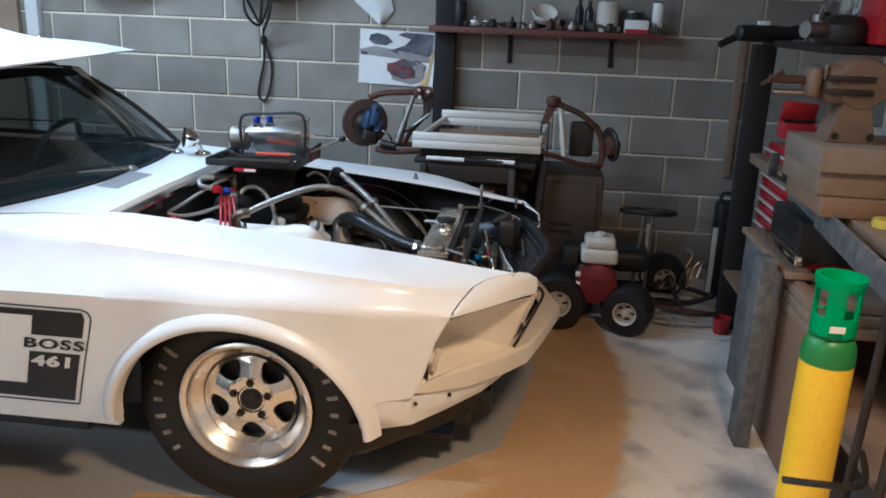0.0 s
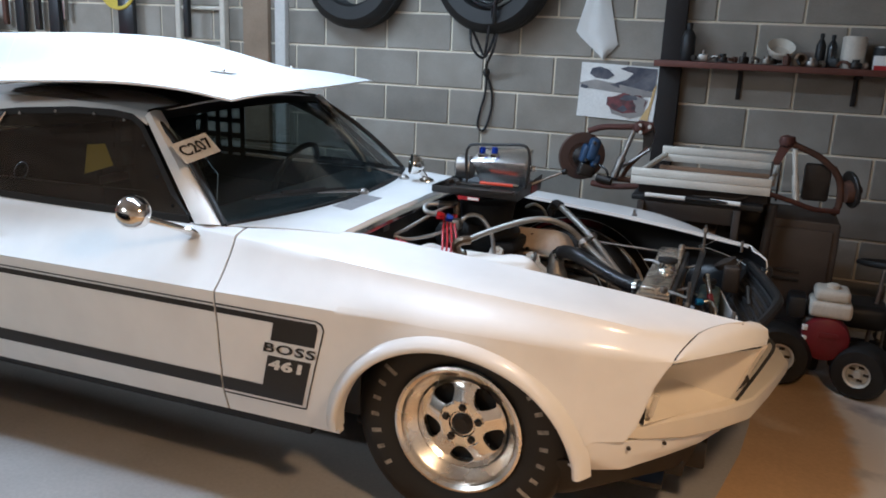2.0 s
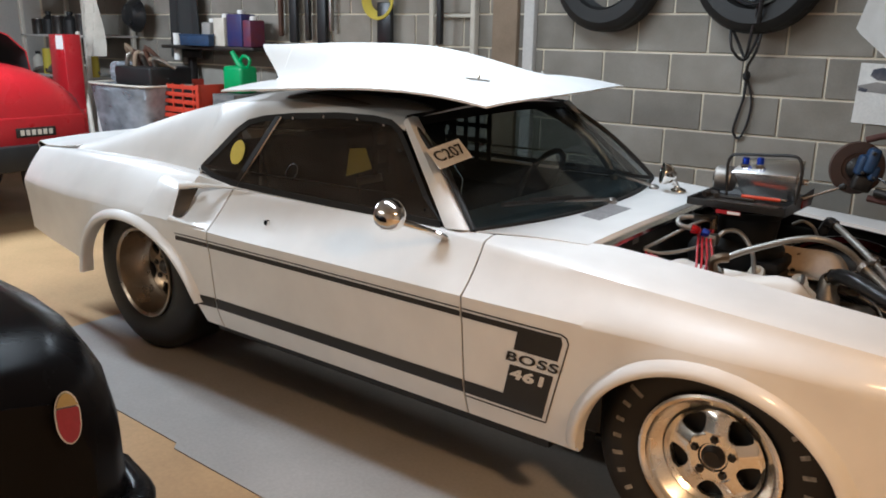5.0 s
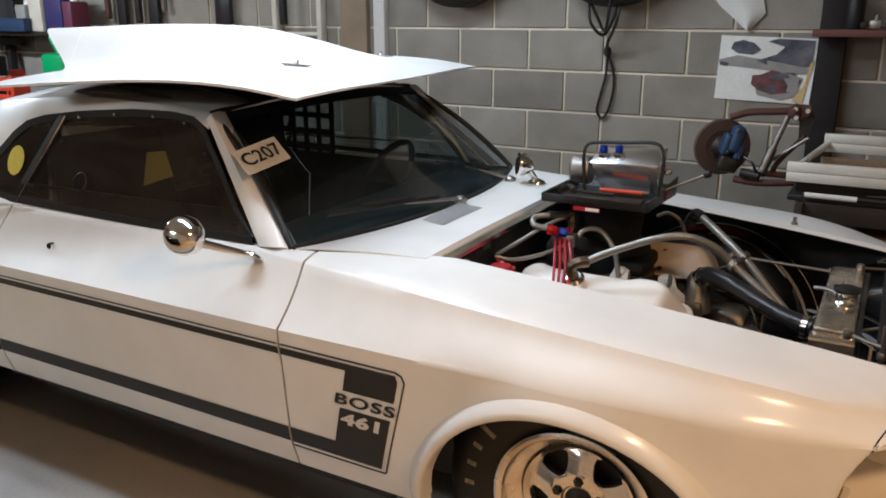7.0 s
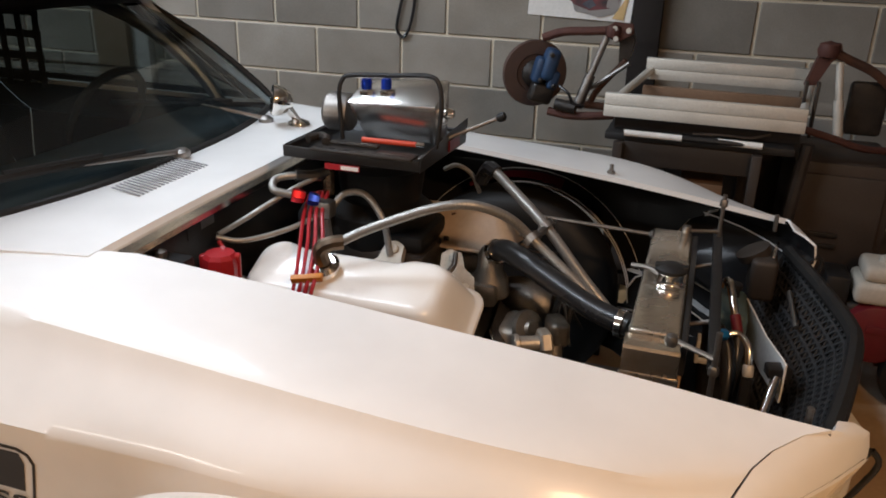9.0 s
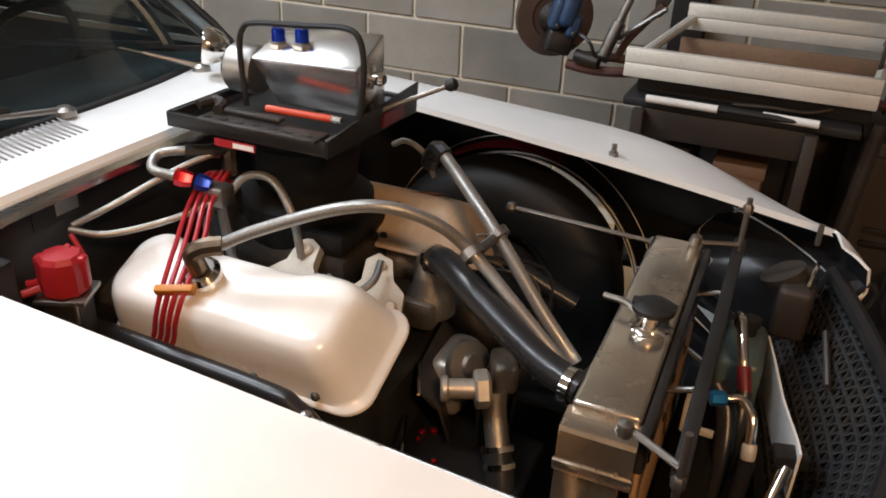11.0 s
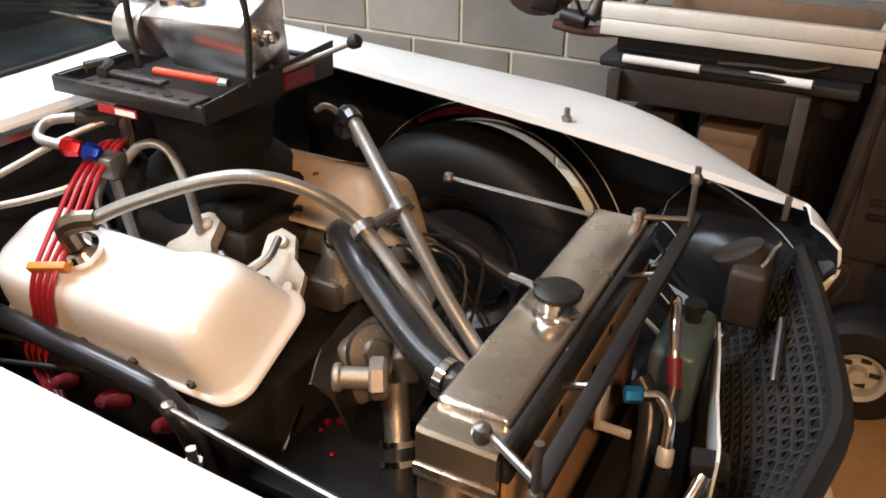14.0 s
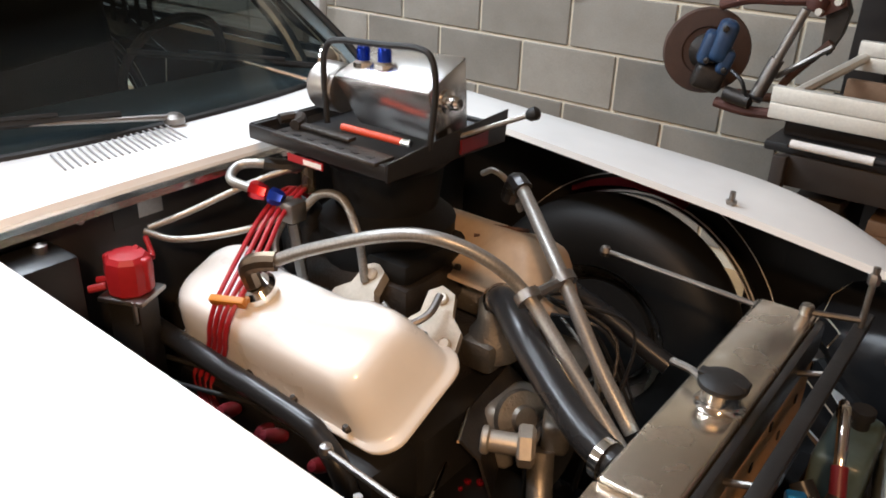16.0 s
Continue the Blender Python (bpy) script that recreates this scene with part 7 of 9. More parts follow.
for x, w, h, mt in ((0.36, 0.10, 0.34, "cabinet_black"), (0.55, 0.13, 0.32, "wood")):
    o = thing("parts_box", "dusty box standing on the trolley shelf", "box", (x, 1.20, 0.321), "boxes on the trolley")
    part("case", box(-w / 2, w / 2, -0.15, 0.25, 0.0, h, 0.008), M[mt], o)
    part("lid", box(-w / 2 - 0.004, w / 2 + 0.004, -0.154, 0.254, h - 0.03, h + 0.004, 0.003), M[mt], o)
M["cabinet_brown"] = material("dusty_dark_brown_board", (0.055, 0.042, 0.034), 0.6, second=(0.085, 0.064, 0.05), scale=8, grain=120, bump=0.05)
crate = thing("black_crate", "dark brown dusty storage box on the floor", "crate")
part("body", box(0.84, 1.17, 1.22, 1.62, FL, 0.72, 0.02), M["cabinet_brown"], crate)
part("panel", box(0.87, 1.14, 1.205, 1.222, 0.30, 0.68, 0.008), M["cabinet_brown"], crate)
for z in (0.42, 0.46):
    part("vent", box(0.90, 1.02, 1.196, 1.206, z, z + 0.018, 0.003), M["greasy"], crate)

frame_a = thing("alloy_frame", "ribbed aluminium frame resting on the trolley", "aluminium frame")
for y, z, x0, x1 in ((1.045, 0.845, 0.205, 0.835), (1.43, 0.915, 0.30, 0.88)):
    for k in range(2):
        part("rail", Shape().add(box(x0, x1, y - 0.012, y + 0.012, z + 0.0395 * k, z + 0.038 + 0.0395 * k, 0.002)), M["dull_alu"], frame_a, "ribbed aluminium rail")
part("side", Shape().add(rod((0.22, 1.05, 0.88), (0.32, 1.43, 0.95), 0.014, 8)), M["dull_alu"], frame_a)
part("side", Shape().add(rod((0.82, 1.05, 0.88), (0.87, 1.43, 0.95), 0.014, 8)), M["dull_alu"], frame_a)
part("base_board", Shape().add(box(0.24, 0.83, 1.07, 1.41, 0.80, 0.842, 0.006)), M["dark_wood"], frame_a, "dark dirty base board")
part("inner_rail", Shape().add(box(0.30, 0.86, 1.36, 1.385, 0.845, 0.90, 0.004)), M["wood"], frame_a)

M["disc_dark"] = material("dark_rusted_disc", (0.085, 0.055, 0.045), 0.6, 0.3, second=(0.13, 0.075, 0.055), scale=14, grain=170, bump=0.08)
axle = thing("suspension_unit", "rusty front suspension with a brake disc and blue caliper", "suspension")
disc_m = Matrix.Translation((-0.128, 1.47, 0.895)) @ pose(0, 0, 0, 90, 0, 28)
part("brake_disc", Shape().add(lathe([(0.045, -0.012), (0.125, -0.012), (0.129, -0.006), (0.129, 0.006), (0.125, 0.012), (0.075, 0.012), (0.070, 0.004), (0.05, 0.004), (0.045, 0.03), (0.0, 0.03)], 40), disc_m), M["disc_dark"], axle, "rust brown brake disc")
cal_m = Matrix.Translation((-0.045, 1.395, 0.915)) @ pose(0, 0, 0, 0, 14, 24)
cal = part("caliper", Shape().add(box(-0.045, 0.010, -0.035, 0.045, -0.035, 0.088, 0.020, 3), cal_m).add(box(-0.070, -0.030, -0.020, 0.050, -0.055, 0.045, 0.016, 3), cal_m).add(box(-0.010, 0.030, -0.030, 0.030, -0.062, 0.010, 0.012, 3), cal_m), M["blue_paint"], axle, "grimy blue painted caliper")
for dx, dz in ((-0.03, 0.065), (-0.045, -0.035), (0.012, -0.045)):
    part("caliper_bolt", Shape().add(lathe([(0.010, 0), (0.010, 0.008), (0.006, 0.011), (0, 0.011)], 6), cal_m @ Matrix.Translation((dx, -0.034, dz)) @ pose(0, 0, 0, 90, 0, 0)), M["greasy"], cal)
part("caliper_bracket", Shape().add(box(-0.060, 0.030, -0.015, 0.045, -0.125, -0.050, 0.016, 3), cal_m).add(rod((-0.02, 1.38, 0.80), (0.06, 1.37, 0.79), 0.022, 12)), M["greasy"], axle)
part("brake_hose", tube([(-0.01, 1.37, 0.87), (0.03, 1.35, 0.85), (0.05, 1.36, 0.81), (0.09, 1.38, 0.80)], 0.006, 8, 5), M["hose"], axle)
part("hub", Shape().add(lathe([(0.05, -0.03), (0.055, 0.02), (0.035, 0.05), (0.03, 0.08)], 16, True), disc_m), M["greasy"], axle)
part("lower_arm", tube([(-0.05, 1.40, 0.765), (0.03, 1.39, 0.758), (0.12, 1.38, 0.765), (0.22, 1.40, 0.775)], 0.016, 10, 4), M["rust_red"], axle)
part("lower_arm", tube([(-0.02, 1.46, 0.785), (0.08, 1.46, 0.79), (0.20, 1.45, 0.79)], 0.014, 10, 4), M["rust"], axle)
part("upper_arm", tube([(-0.10, 1.45, 1.035), (-0.02, 1.45, 1.062), (0.08, 1.45, 1.070), (0.17, 1.46, 1.078)], 0.016, 10, 4), M["rust_red"], axle)
part("damper", Shape().add(rod((0.06, 1.40, 0.79), (0.145, 1.42, 1.055), 0.013, 12)).add(rod((0.06, 1.40, 0.79), (0.10, 1.41, 0.915), 0.02, 12)), M["steel"], axle, "grey damper")
part("ball_joint", Shape().add(lathe([(0, -0.03), (0.024, -0.02), (0.03, 0), (0.024, 0.02), (0, 0.03)], 14), Matrix.Translation((0.165, 1.44, 1.075))), M["rust_red"], axle)
part("upright", Shape().add(prism([(0.165, 1.09), (0.225, 1.095), (0.245, 1.05), (0.236, 0.99), (0.212, 0.93), (0.192, 0.95), (0.188, 1.03)], 0.045), Matrix.Translation((0, 1.475, 0))), M["greasy"], axle, "dark greasy upright casting", 40)
part("bracket", Shape().add(prism([(0.148, 1.052), (0.160, 1.108), (0.232, 1.104), (0.240, 1.070), (0.205, 1.050), (0.180, 1.035)], 0.030), Matrix.Translation((0, 1.445, 0))), M["rust_red"], axle, "rust red bracket", 40)
for x, z in ((0.172, 1.088), (0.222, 1.083), (0.178, 1.052)):
    part("bolt", Shape().add(rod((x, 1.415, z), (x, 1.45, z), 0.010, 8)), M["dull_alu"], axle)
part("wishbone", tube([(0.22, 1.46, 0.97), (0.13, 1.46, 0.86), (0.10, 1.46, 0.80)], 0.012, 8, 4), M["rust"], axle)
part("pushrod", Shape().add(rod((0.10, 1.43, 0.86), (0.24, 1.40, 0.97), 0.008, 8)), M["steel"], axle)
# the other end
part("upright", Shape().add(prism([(0.828, 0.965), (0.850, 1.045), (0.868, 1.100), (0.915, 1.105), (0.925, 1.075), (0.895, 1.045), (0.862, 0.970)], 0.045), Matrix.Translation((0, 1.225, 0))), M["rust_red"], axle, "rust red upright casting", 40)
for x in (0.832, 0.868):
    part("link_plate", box(x - 0.005, x + 0.005, 1.185, 1.215, 0.802, 0.985, 0.002), M["greasy"], axle)
part("ball_joint", Shape().add(lathe([(0, -0.03), (0.03, -0.02), (0.036, 0), (0.03, 0.02), (0, 0.03)], 14), Matrix.Translation((0.88, 1.22, 1.085))), M["rust_red"], axle)
part("upper_arm", tube([(0.88, 1.22, 1.085), (0.95, 1.24, 1.055), (1.03, 1.26, 1.02), (1.10, 1.28, 0.965)], 0.015, 10, 4), M["rust"], axle)
part("lower_arm", tube([(0.83, 1.15, 0.84), (0.93, 1.16, 0.815), (1.04, 1.2, 0.78), (1.15, 1.26, 0.77)], 0.012, 10, 4), M["rust_red"], axle)
part("damper", Shape().add(rod((0.955, 1.20, 0.81), (0.92, 1.22, 1.05), 0.012, 12)).add(rod((0.955, 1.20, 0.81), (0.937, 1.21, 0.93), 0.016, 12)), M["dull_alu"], axle)
part("hub_carrier", tube([(1.10, 1.28, 0.97), (1.14, 1.30, 0.90), (1.15, 1.30, 0.80), (1.13, 1.28, 0.75)], 0.016, 10, 4), M["rust"], axle)
part("stub_axle", Shape().add(lathe([(0.05, -0.01), (0.055, 0.02), (0.03, 0.03), (0.02, 0.07)], 16, True), Matrix.Translation((1.17, 1.30, 0.86)) @ pose(0, 0, 0, 0, 80, 20)), M["rust"], axle)
part("brake_plate", Shape().add(lathe([(0.0, -0.006), (0.085, -0.006), (0.09, 0.0), (0.085, 0.012), (0.03, 0.02)], 28), Matrix.Translation((1.19, 1.32, 0.87)) @ pose(0, 0, 0, 0, 80, 20)), M["greasy"], axle)
part("dark_cover", Shape().add(box(0.98, 1.10, 1.30, 1.34, 0.80, 0.98, 0.015), pose(0, 0, 0)), M["greasy"], axle)

# ---- small kart in front of the wall ----
kart = thing("go_kart", "small go-kart with a dark red engine and grey wheels", "go-kart")


def kart_wheel(x, y, z, r, w, turn):
    m = Matrix.Translation((x, y, z)) @ pose(0, 0, 0, 90, 0, turn)
    tyre = part("wheel", Shape().add(lathe([(r * 0.42, -w / 2 + 0.01), (r * 0.5, -w / 2), (r * 0.86, -w / 2), (r * 0.97, -w / 2 + 0.02), (r, -w / 4), (r, w / 4), (r * 0.97, w / 2 - 0.02), (r * 0.86, w / 2), (r * 0.5, w / 2), (r * 0.42, w / 2 - 0.01)], 36), m), M["rubber"], kart, "small fat kart wheel")
    part("rim", Shape().add(lathe([(r * 0.45, w / 2 - 0.002), (r * 0.47, w / 2 + 0.006), (r * 0.40, w / 2), (r * 0.36, w / 2 - 0.03), (r * 0.15, w / 2 - 0.025), (r * 0.13, w / 2), (0, w / 2)], 28), m), M["dull_alu"], tyre)
    for k in range(5):
        a = 2 * math.pi * k / 5
        part("slot", Shape().add(box(-0.012, 0.012, -0.006, 0.006, -0.002, 0.003, 0.001), m @ Matrix.Translation((r * 0.26 * math.cos(a), r * 0.26 * math.sin(a), w / 2 - 0.024))), M["cabinet_black"], tyre)
    return tyre


kart_wheel(1.325, 1.0, FL + 0.125, 0.125, 0.16, -18)
kart_wheel(0.97, 1.02, FL + 0.145, 0.145, 0.16, 0)
kart_wheel(1.02, 1.60, FL + 0.145, 0.145, 0.16, 0)
kart_wheel(1.58, 1.62, FL + 0.125, 0.125, 0.14, 0)
for y in (1.15, 1.45):
    part("frame_tube", tube([(0.95, y, 0.10), (1.3, y, 0.09), (1.62, y + 0.05, 0.08), (1.80, 1.32, 0.09)], 0.014, 10, 4), M["greasy"], kart)
for x in (0.97, 1.2, 1.45, 1.6):
    part("cross_tube", Shape().add(rod((x, 1.05, 0.09), (x, 1.6, 0.09), 0.012, 10)), M["greasy"], kart)
eng = part("engine", Shape().add(box(1.05, 1.23, 1.0, 1.18, 0.12, 0.32, 0.03, 3)), M["greasy"], kart, "small petrol engine with red cowl")
part("fan_cowl", Shape().add(lathe([(0.0, -0.035), (0.06, -0.035), (0.098, -0.02), (0.105, 0.0), (0.105, 0.04)], 28), Matrix.Translation((1.155, 0.99, 0.225)) @ pose(0, 0, 0, 90, 0, 0) @ pose(0, 0, 0, 180, 0, 0)), M["engine_red"], eng, "dark red fan cowl")
part("fuel_tank", Shape().add(box(1.07, 1.25, 0.97, 1.14, 0.325, 0.40, 0.02, 3)).add(box(1.085, 1.235, 0.98, 1.13, 0.40, 0.455, 0.02, 3)), M["offwhite"], eng, "off-white fuel tank")
part("tank_cap", Shape().add(lathe([(0.028, 0.452), (0.028, 0.47), (0.02, 0.474)], 16, True), Matrix.Translation((1.16, 1.05, 0))), M["offwhite"], eng)
part("silencer", Shape().add(box(0.98, 1.06, 1.0, 1.14, 0.30, 0.40, 0.015)), M["black_plastic"], eng)
part("switch", Shape().add(box(1.05, 1.075, 0.962, 0.985, 0.26, 0.285, 0.004)), M["paper"], eng)
part("switch", Shape().add(box(1.055, 1.08, 0.962, 0.985, 0.215, 0.235, 0.004)), M["paper"], eng)
part("label", Shape().add(box(1.12, 1.20, 0.948, 0.954, 0.24, 0.265, 0.001)), M["engine_red"], eng)
part("steering_wheel", Shape().add(tube([(1.415 + 0.135 * math.cos(a), 1.30 + 0.135 * math.sin(a), 0.535 - 0.022 * math.sin(a)) for a in np.linspace(0, 2 * math.pi, 19)], 0.014, 8, 3, False)).add(box(1.29, 1.54, 1.285, 1.315, 0.525, 0.537, 0.004)), M["black_plastic"], kart)
part("steering_column", Shape().add(rod((1.395, 1.30, 0.53), (1.365, 1.28, 0.10), 0.010, 10)).add(rod((1.44, 1.30, 0.53), (1.43, 1.28, 0.10), 0.008, 10)), M["steel"], kart)
part("seat", Shape().add(box(1.24, 1.44, 1.2, 1.45, 0.22, 0.34, 0.04, 3)), M["black_plastic"], kart)
for k, pts in enumerate(([(1.60, 1.30, 0.12), (1.63, 1.28, 0.24), (1.66, 1.27, 0.33), (1.62, 1.26, 0.36)], [(1.64, 1.25, 0.15), (1.67, 1.24, 0.27), (1.70, 1.23, 0.30), (1.68, 1.22, 0.22)], [(1.50, 1.25, 0.14), (1.55, 1.22, 0.22), (1.58, 1.22, 0.16)])):
    part("pedal", tube(pts, 0.010, 8, 5), M["chrome"], kart)
part("steering_arm", tube([(1.40, 1.08, 0.10), (1.58, 1.08, 0.09), (1.74, 1.10, 0.07)], 0.012, 8, 3), M["rust_red"], kart)
part("bumper", tube([(1.48, 0.98, 0.12), (1.6, 0.96, 0.11), (1.72, 0.98, 0.11), (1.80, 1.06, 0.11)], 0.012, 10, 4), M["greasy"], kart)
tub = thing("red_tub", "small red plastic pot on the floor", "pot", (1.81, 1.10, FL))
part("pot", lathe([(0.035, 0), (0.045, 0.08), (0.048, 0.085), (0.04, 0.08), (0.03, 0.01), (0, 0.01)], 18), M["red"], tub)
can2 = thing("jerry_can", "tall dark can standing by the block wall", "can", (1.89, 1.70, FL))
part("body", box(-0.05, 0.06, -0.06, 0.06, 0.0, 0.56, 0.03, 3), M["black_plastic"], can2)
part("handle", tube([(-0.03, 0, 0.555), (-0.02, 0, 0.60), (0.03, 0, 0.60), (0.045, 0, 0.555)], 0.010, 8, 4), M["black_plastic"], can2)

# ---- workbench corner ----
upright = part("bench_post", box(1.80, 1.90, 1.16, 1.24, FL, 1.40, 0.006), M["dark_wood"], None, "dark timber post at the end of the bench", 35, "post")
plank = part("plank", Shape().add(box(1.905, 1.950, 1.950, 1.972, 0.62, 1.42, 0.004)), M["wood_light"], None, "weathered plank leaning on the block wall", 35, "plank")
bench = thing("workbench", "wooden workbench with a steel angle edge, cluttered", "workbench")
M["bench_grey"] = material("chipped_grey_paint", (0.085, 0.09, 0.095), 0.6, second=(0.22, 0.21, 0.19), scale=22, amount=0.7, grain=120, bump=0.08)
BT = 0.90
for k in range(6):
    part("plank", Shape().add(box(1.83 + 0.15 * k, 1.977 + 0.15 * k, -1.50, 1.10, BT - 0.045, BT, 0.004)), M["wood_light"], bench)
part("edge_angle", Shape().add(box(-0.014, 0.0, -1.32, 0.42, -0.075, 0.008, 0.002), Matrix.Translation((1.80, 0.0, BT)) @ pose(0, 0, 0, 0, 0, -5)), M["bench_grey"], bench, "steel angle along the bench edge")
part("end_panel", box(1.735, 1.765, 0.36, 0.60, FL, 0.645, 0.004), M["bench_grey"], bench, "grey chipped side panel")
part("end_panel", box(1.735, 1.77, -0.42, 0.23, FL, 0.64, 0.004), M["wood"], bench)
part("leg", box(1.62, 1.675, -0.085, 0.03, FL, 0.70, 0.006), M["bench_grey"], bench)
part("leg", box(1.80, 1.87, -1.45, -1.38, FL, BT - 0.05, 0.004), M["wood"], bench)
part("lower_shelf", box(1.77, 2.70, -1.48, 1.05, 0.30, 0.325, 0.004), M["wood"], bench)
part("back_board", box(2.60, 2.63, -1.48, 1.10, FL, 0.85, 0.004), M["wood"], bench)
part("ledge", box(1.70, 1.80, -0.10, 0.55, 0.645, 0.668, 0.004), M["wood_light"], bench)
part("drawer", box(1.74, 2.10, -0.05, 0.30, 0.69, 0.84, 0.008), M["hose"], bench, "open dark drawer")
part("drawer_lip", box(1.715, 1.742, -0.12, 0.26, 0.70, 0.735, 0.004), M["alu"], bench)
for k in range(3):
    part("timber", box(1.73, 2.2, -0.30 + 0.02 * k, 0.10, 0.575 + 0.038 * k - 0.06, 0.610 + 0.038 * k - 0.06, 0.004), M["wood_light"], bench)
chest = thing("tool_chest", "red metal tool chest with bright drawer handles", "tool chest")
part("cabinet", box(1.90, 2.44, 0.60, 1.06, 0.47, 0.965, 0.006), M["red_body"], chest)
for k in range(8):
    z = 0.485 + 0.0585 * k
    part("drawer", box(1.886, 1.902, 0.612, 1.048, z, z + 0.051, 0.003), M["red_body"], chest)
    part("handle", box(1.872, 1.888, 0.618, 1.042, z + 0.036, z + 0.047, 0.003), M["dull_alu"], chest)
toolbox = thing("toolbox", "red steel toolbox with its lid open on the bench", "toolbox")
tray_m = Matrix.Translation((1.795, 0.34, 1.075)) @ pose(0, 0, 0, 0, 4, -6)
part("tray", Shape().add(box(-0.062, 0.062, -0.060, 0.060, 0.0, 0.012, 0.003), tray_m).add(box(-0.062, 0.062, -0.062, -0.054, 0.0, 0.058, 0.003), tray_m).add(box(-0.062, 0.062, 0.054, 0.062, 0.0, 0.058, 0.003), tray_m).add(box(-0.064, -0.056, -0.06, 0.06, 0.0, 0.058, 0.003), tray_m).add(box(0.056, 0.064, -0.06, 0.06, 0.0, 0.058, 0.003), tray_m), M["red"], toolbox)
part("lid", Shape().add(box(-0.064, 0.064, -0.004, 0.004, 0, 0.085, 0.003), tray_m @ Matrix.Translation((0, 0.062, 0.056)) @ pose(0, 0, 0, 22, 0, 0)), M["red"], toolbox)
part("hinge", Shape().add(rod((-0.06, 0.0, 0.062), (0.06, 0.015, 0.070), 0.006, 8), tray_m), M["greasy"], toolbox)
part("stand", box(1.775, 1.815, 0.31, 0.37, BT + 0.001, 1.074, 0.006), M["greasy"], toolbox)
M["timber_grey"] = material("weathered_grey_timber", (0.24, 0.19, 0.145), 0.75, second=(0.12, 0.09, 0.068), scale=7, grain=90, bump=0.08)
vise = thing("bench_vice", "large brown bench vice on timber blocks", "vice")
M["vice"] = material("brown_vice_paint", (0.19, 0.13, 0.09), 0.5, second=(0.10, 0.07, 0.05), scale=12, bump=0.1)
part("pedestal", Shape().add(prism([(-0.075, 0.0), (0.075, 0.0), (0.062, 0.05), (0.040, 0.125), (-0.040, 0.125), (-0.062, 0.05)], 0.13), Matrix.Translation((1.825, -0.125, 1.130))), M["vice"], vise)
part("body", Shape().add(lathe([(0.0, -0.085), (0.060, -0.085), (0.082, -0.066), (0.088, -0.03), (0.088, 0.04), (0.076, 0.070), (0.0, 0.074)], 28), Matrix.Translation((1.835, -0.06, 1.315)) @ pose(0, 0, 0, 90, 0, 0)).add(box(1.72, 1.86, -0.125, 0.005, 1.245, 1.375, 0.035, 4)), M["vice"], vise)
part("moving_jaw", Shape().add(box(1.672, 1.712, -0.115, -0.005, 1.262, 1.362, 0.018, 3)), M["vice"], vise)
part("jaw_plate", box(1.712, 1.720, -0.118, -0.002, 1.325, 1.372, 0.002), M["steel"], vise)
for z in (1.332, 1.290):
    part("slide_slot", box(1.715, 1.862, -0.151, -0.120, z - 0.009, z + 0.009, 0.004), M["greasy"], vise)
part("screw", Shape().add(rod((1.560, -0.06, 1.318), (1.70, -0.06, 1.318), 0.015, 14)), M["rust"], vise)
part("slide", Shape().add(rod((1.575, -0.06, 1.276), (1.70, -0.06, 1.276), 0.011, 12)), M["steel"], vise)
part("handle", Shape().add(rod((1.568, -0.16, 1.345), (1.568, 0.05, 1.292), 0.007, 10)).add(lathe([(0, -0.012), (0.012, 0), (0, 0.012)], 10), Matrix.Translation((1.568, -0.16, 1.345))), M["rust"], vise)
part("clamp_bolt", Shape().add(rod((1.77, -0.135, 1.150), (1.77, -0.120, 1.150), 0.012, 8)).add(rod((1.88, -0.135, 1.150), (1.88, -0.120, 1.150), 0.012, 8)), M["greasy"], vise)
for k, (x0, x1, y0, y1, z0, z1, mt) in enumerate(((1.73, 2.25, -0.24, 0.16, 0.902, 0.966, "wood"), (1.715, 2.30, -0.22, 0.18, 0.968, 1.046, "wood_light"), (1.70, 2.34, -0.25, 0.14, 1.048, 1.128, "timber_grey"))):
    blockw = thing("timber_block", "rough weathered timber baulk stacked under the vice", "timber", ((x0 + x1) / 2, (y0 + y1) / 2, z0), "timber blocks")
    part("wood", box(x0 - (x0 + x1) / 2, x1 - (x0 + x1) / 2, y0 - (y0 + y1) / 2, y1 - (y0 + y1) / 2, 0.0, z1 - z0, 0.005), M[mt], blockw)
lamp_arm = thing("angle_grinder", "black power tool lying on the post top", "power tool", (1.82, 1.05, 1.405))
part("body", Shape().add(lathe([(0.02, -0.16), (0.035, -0.15), (0.04, 0), (0.034, 0.10), (0.045, 0.14), (0.03, 0.17)], 16, True), Matrix.Translation((0, 0, 0.045)) @ pose(0, 0, 0, 0, 90, 20)), M["black_plastic"], lamp_arm)
part("side_handle", Shape().add(rod((-0.10, -0.02, 0.05), (-0.22, -0.06, -0.01), 0.016, 10)), M["black_plastic"], lamp_arm)
part("switch", box(-0.05, 0.0, -0.02, 0.02, 0.08, 0.10, 0.004), M["paper"], lamp_arm)
shelf2 = thing("bench_shelf", "dark shelf above the bench with hanging gear", "shelf")
part("board", box(1.84, 2.70, 0.25, 1.20, 1.395, 1.425, 0.004), M["dark_wood"], shelf2)
part("strut", box(2.60, 2.66, 0.30, 0.36, BT, 1.395, 0.004), M["dark_wood"], shelf2)
helmet = thing("machine_head", "grey machine casting standing on the shelf", "machine part", (1.92, 0.40, 1.426))
part("casting", lathe([(0.09, 0), (0.10, 0.02), (0.095, 0.07), (0.06, 0.10), (0.02, 0.11)], 22, True), M["greasy"], helmet)
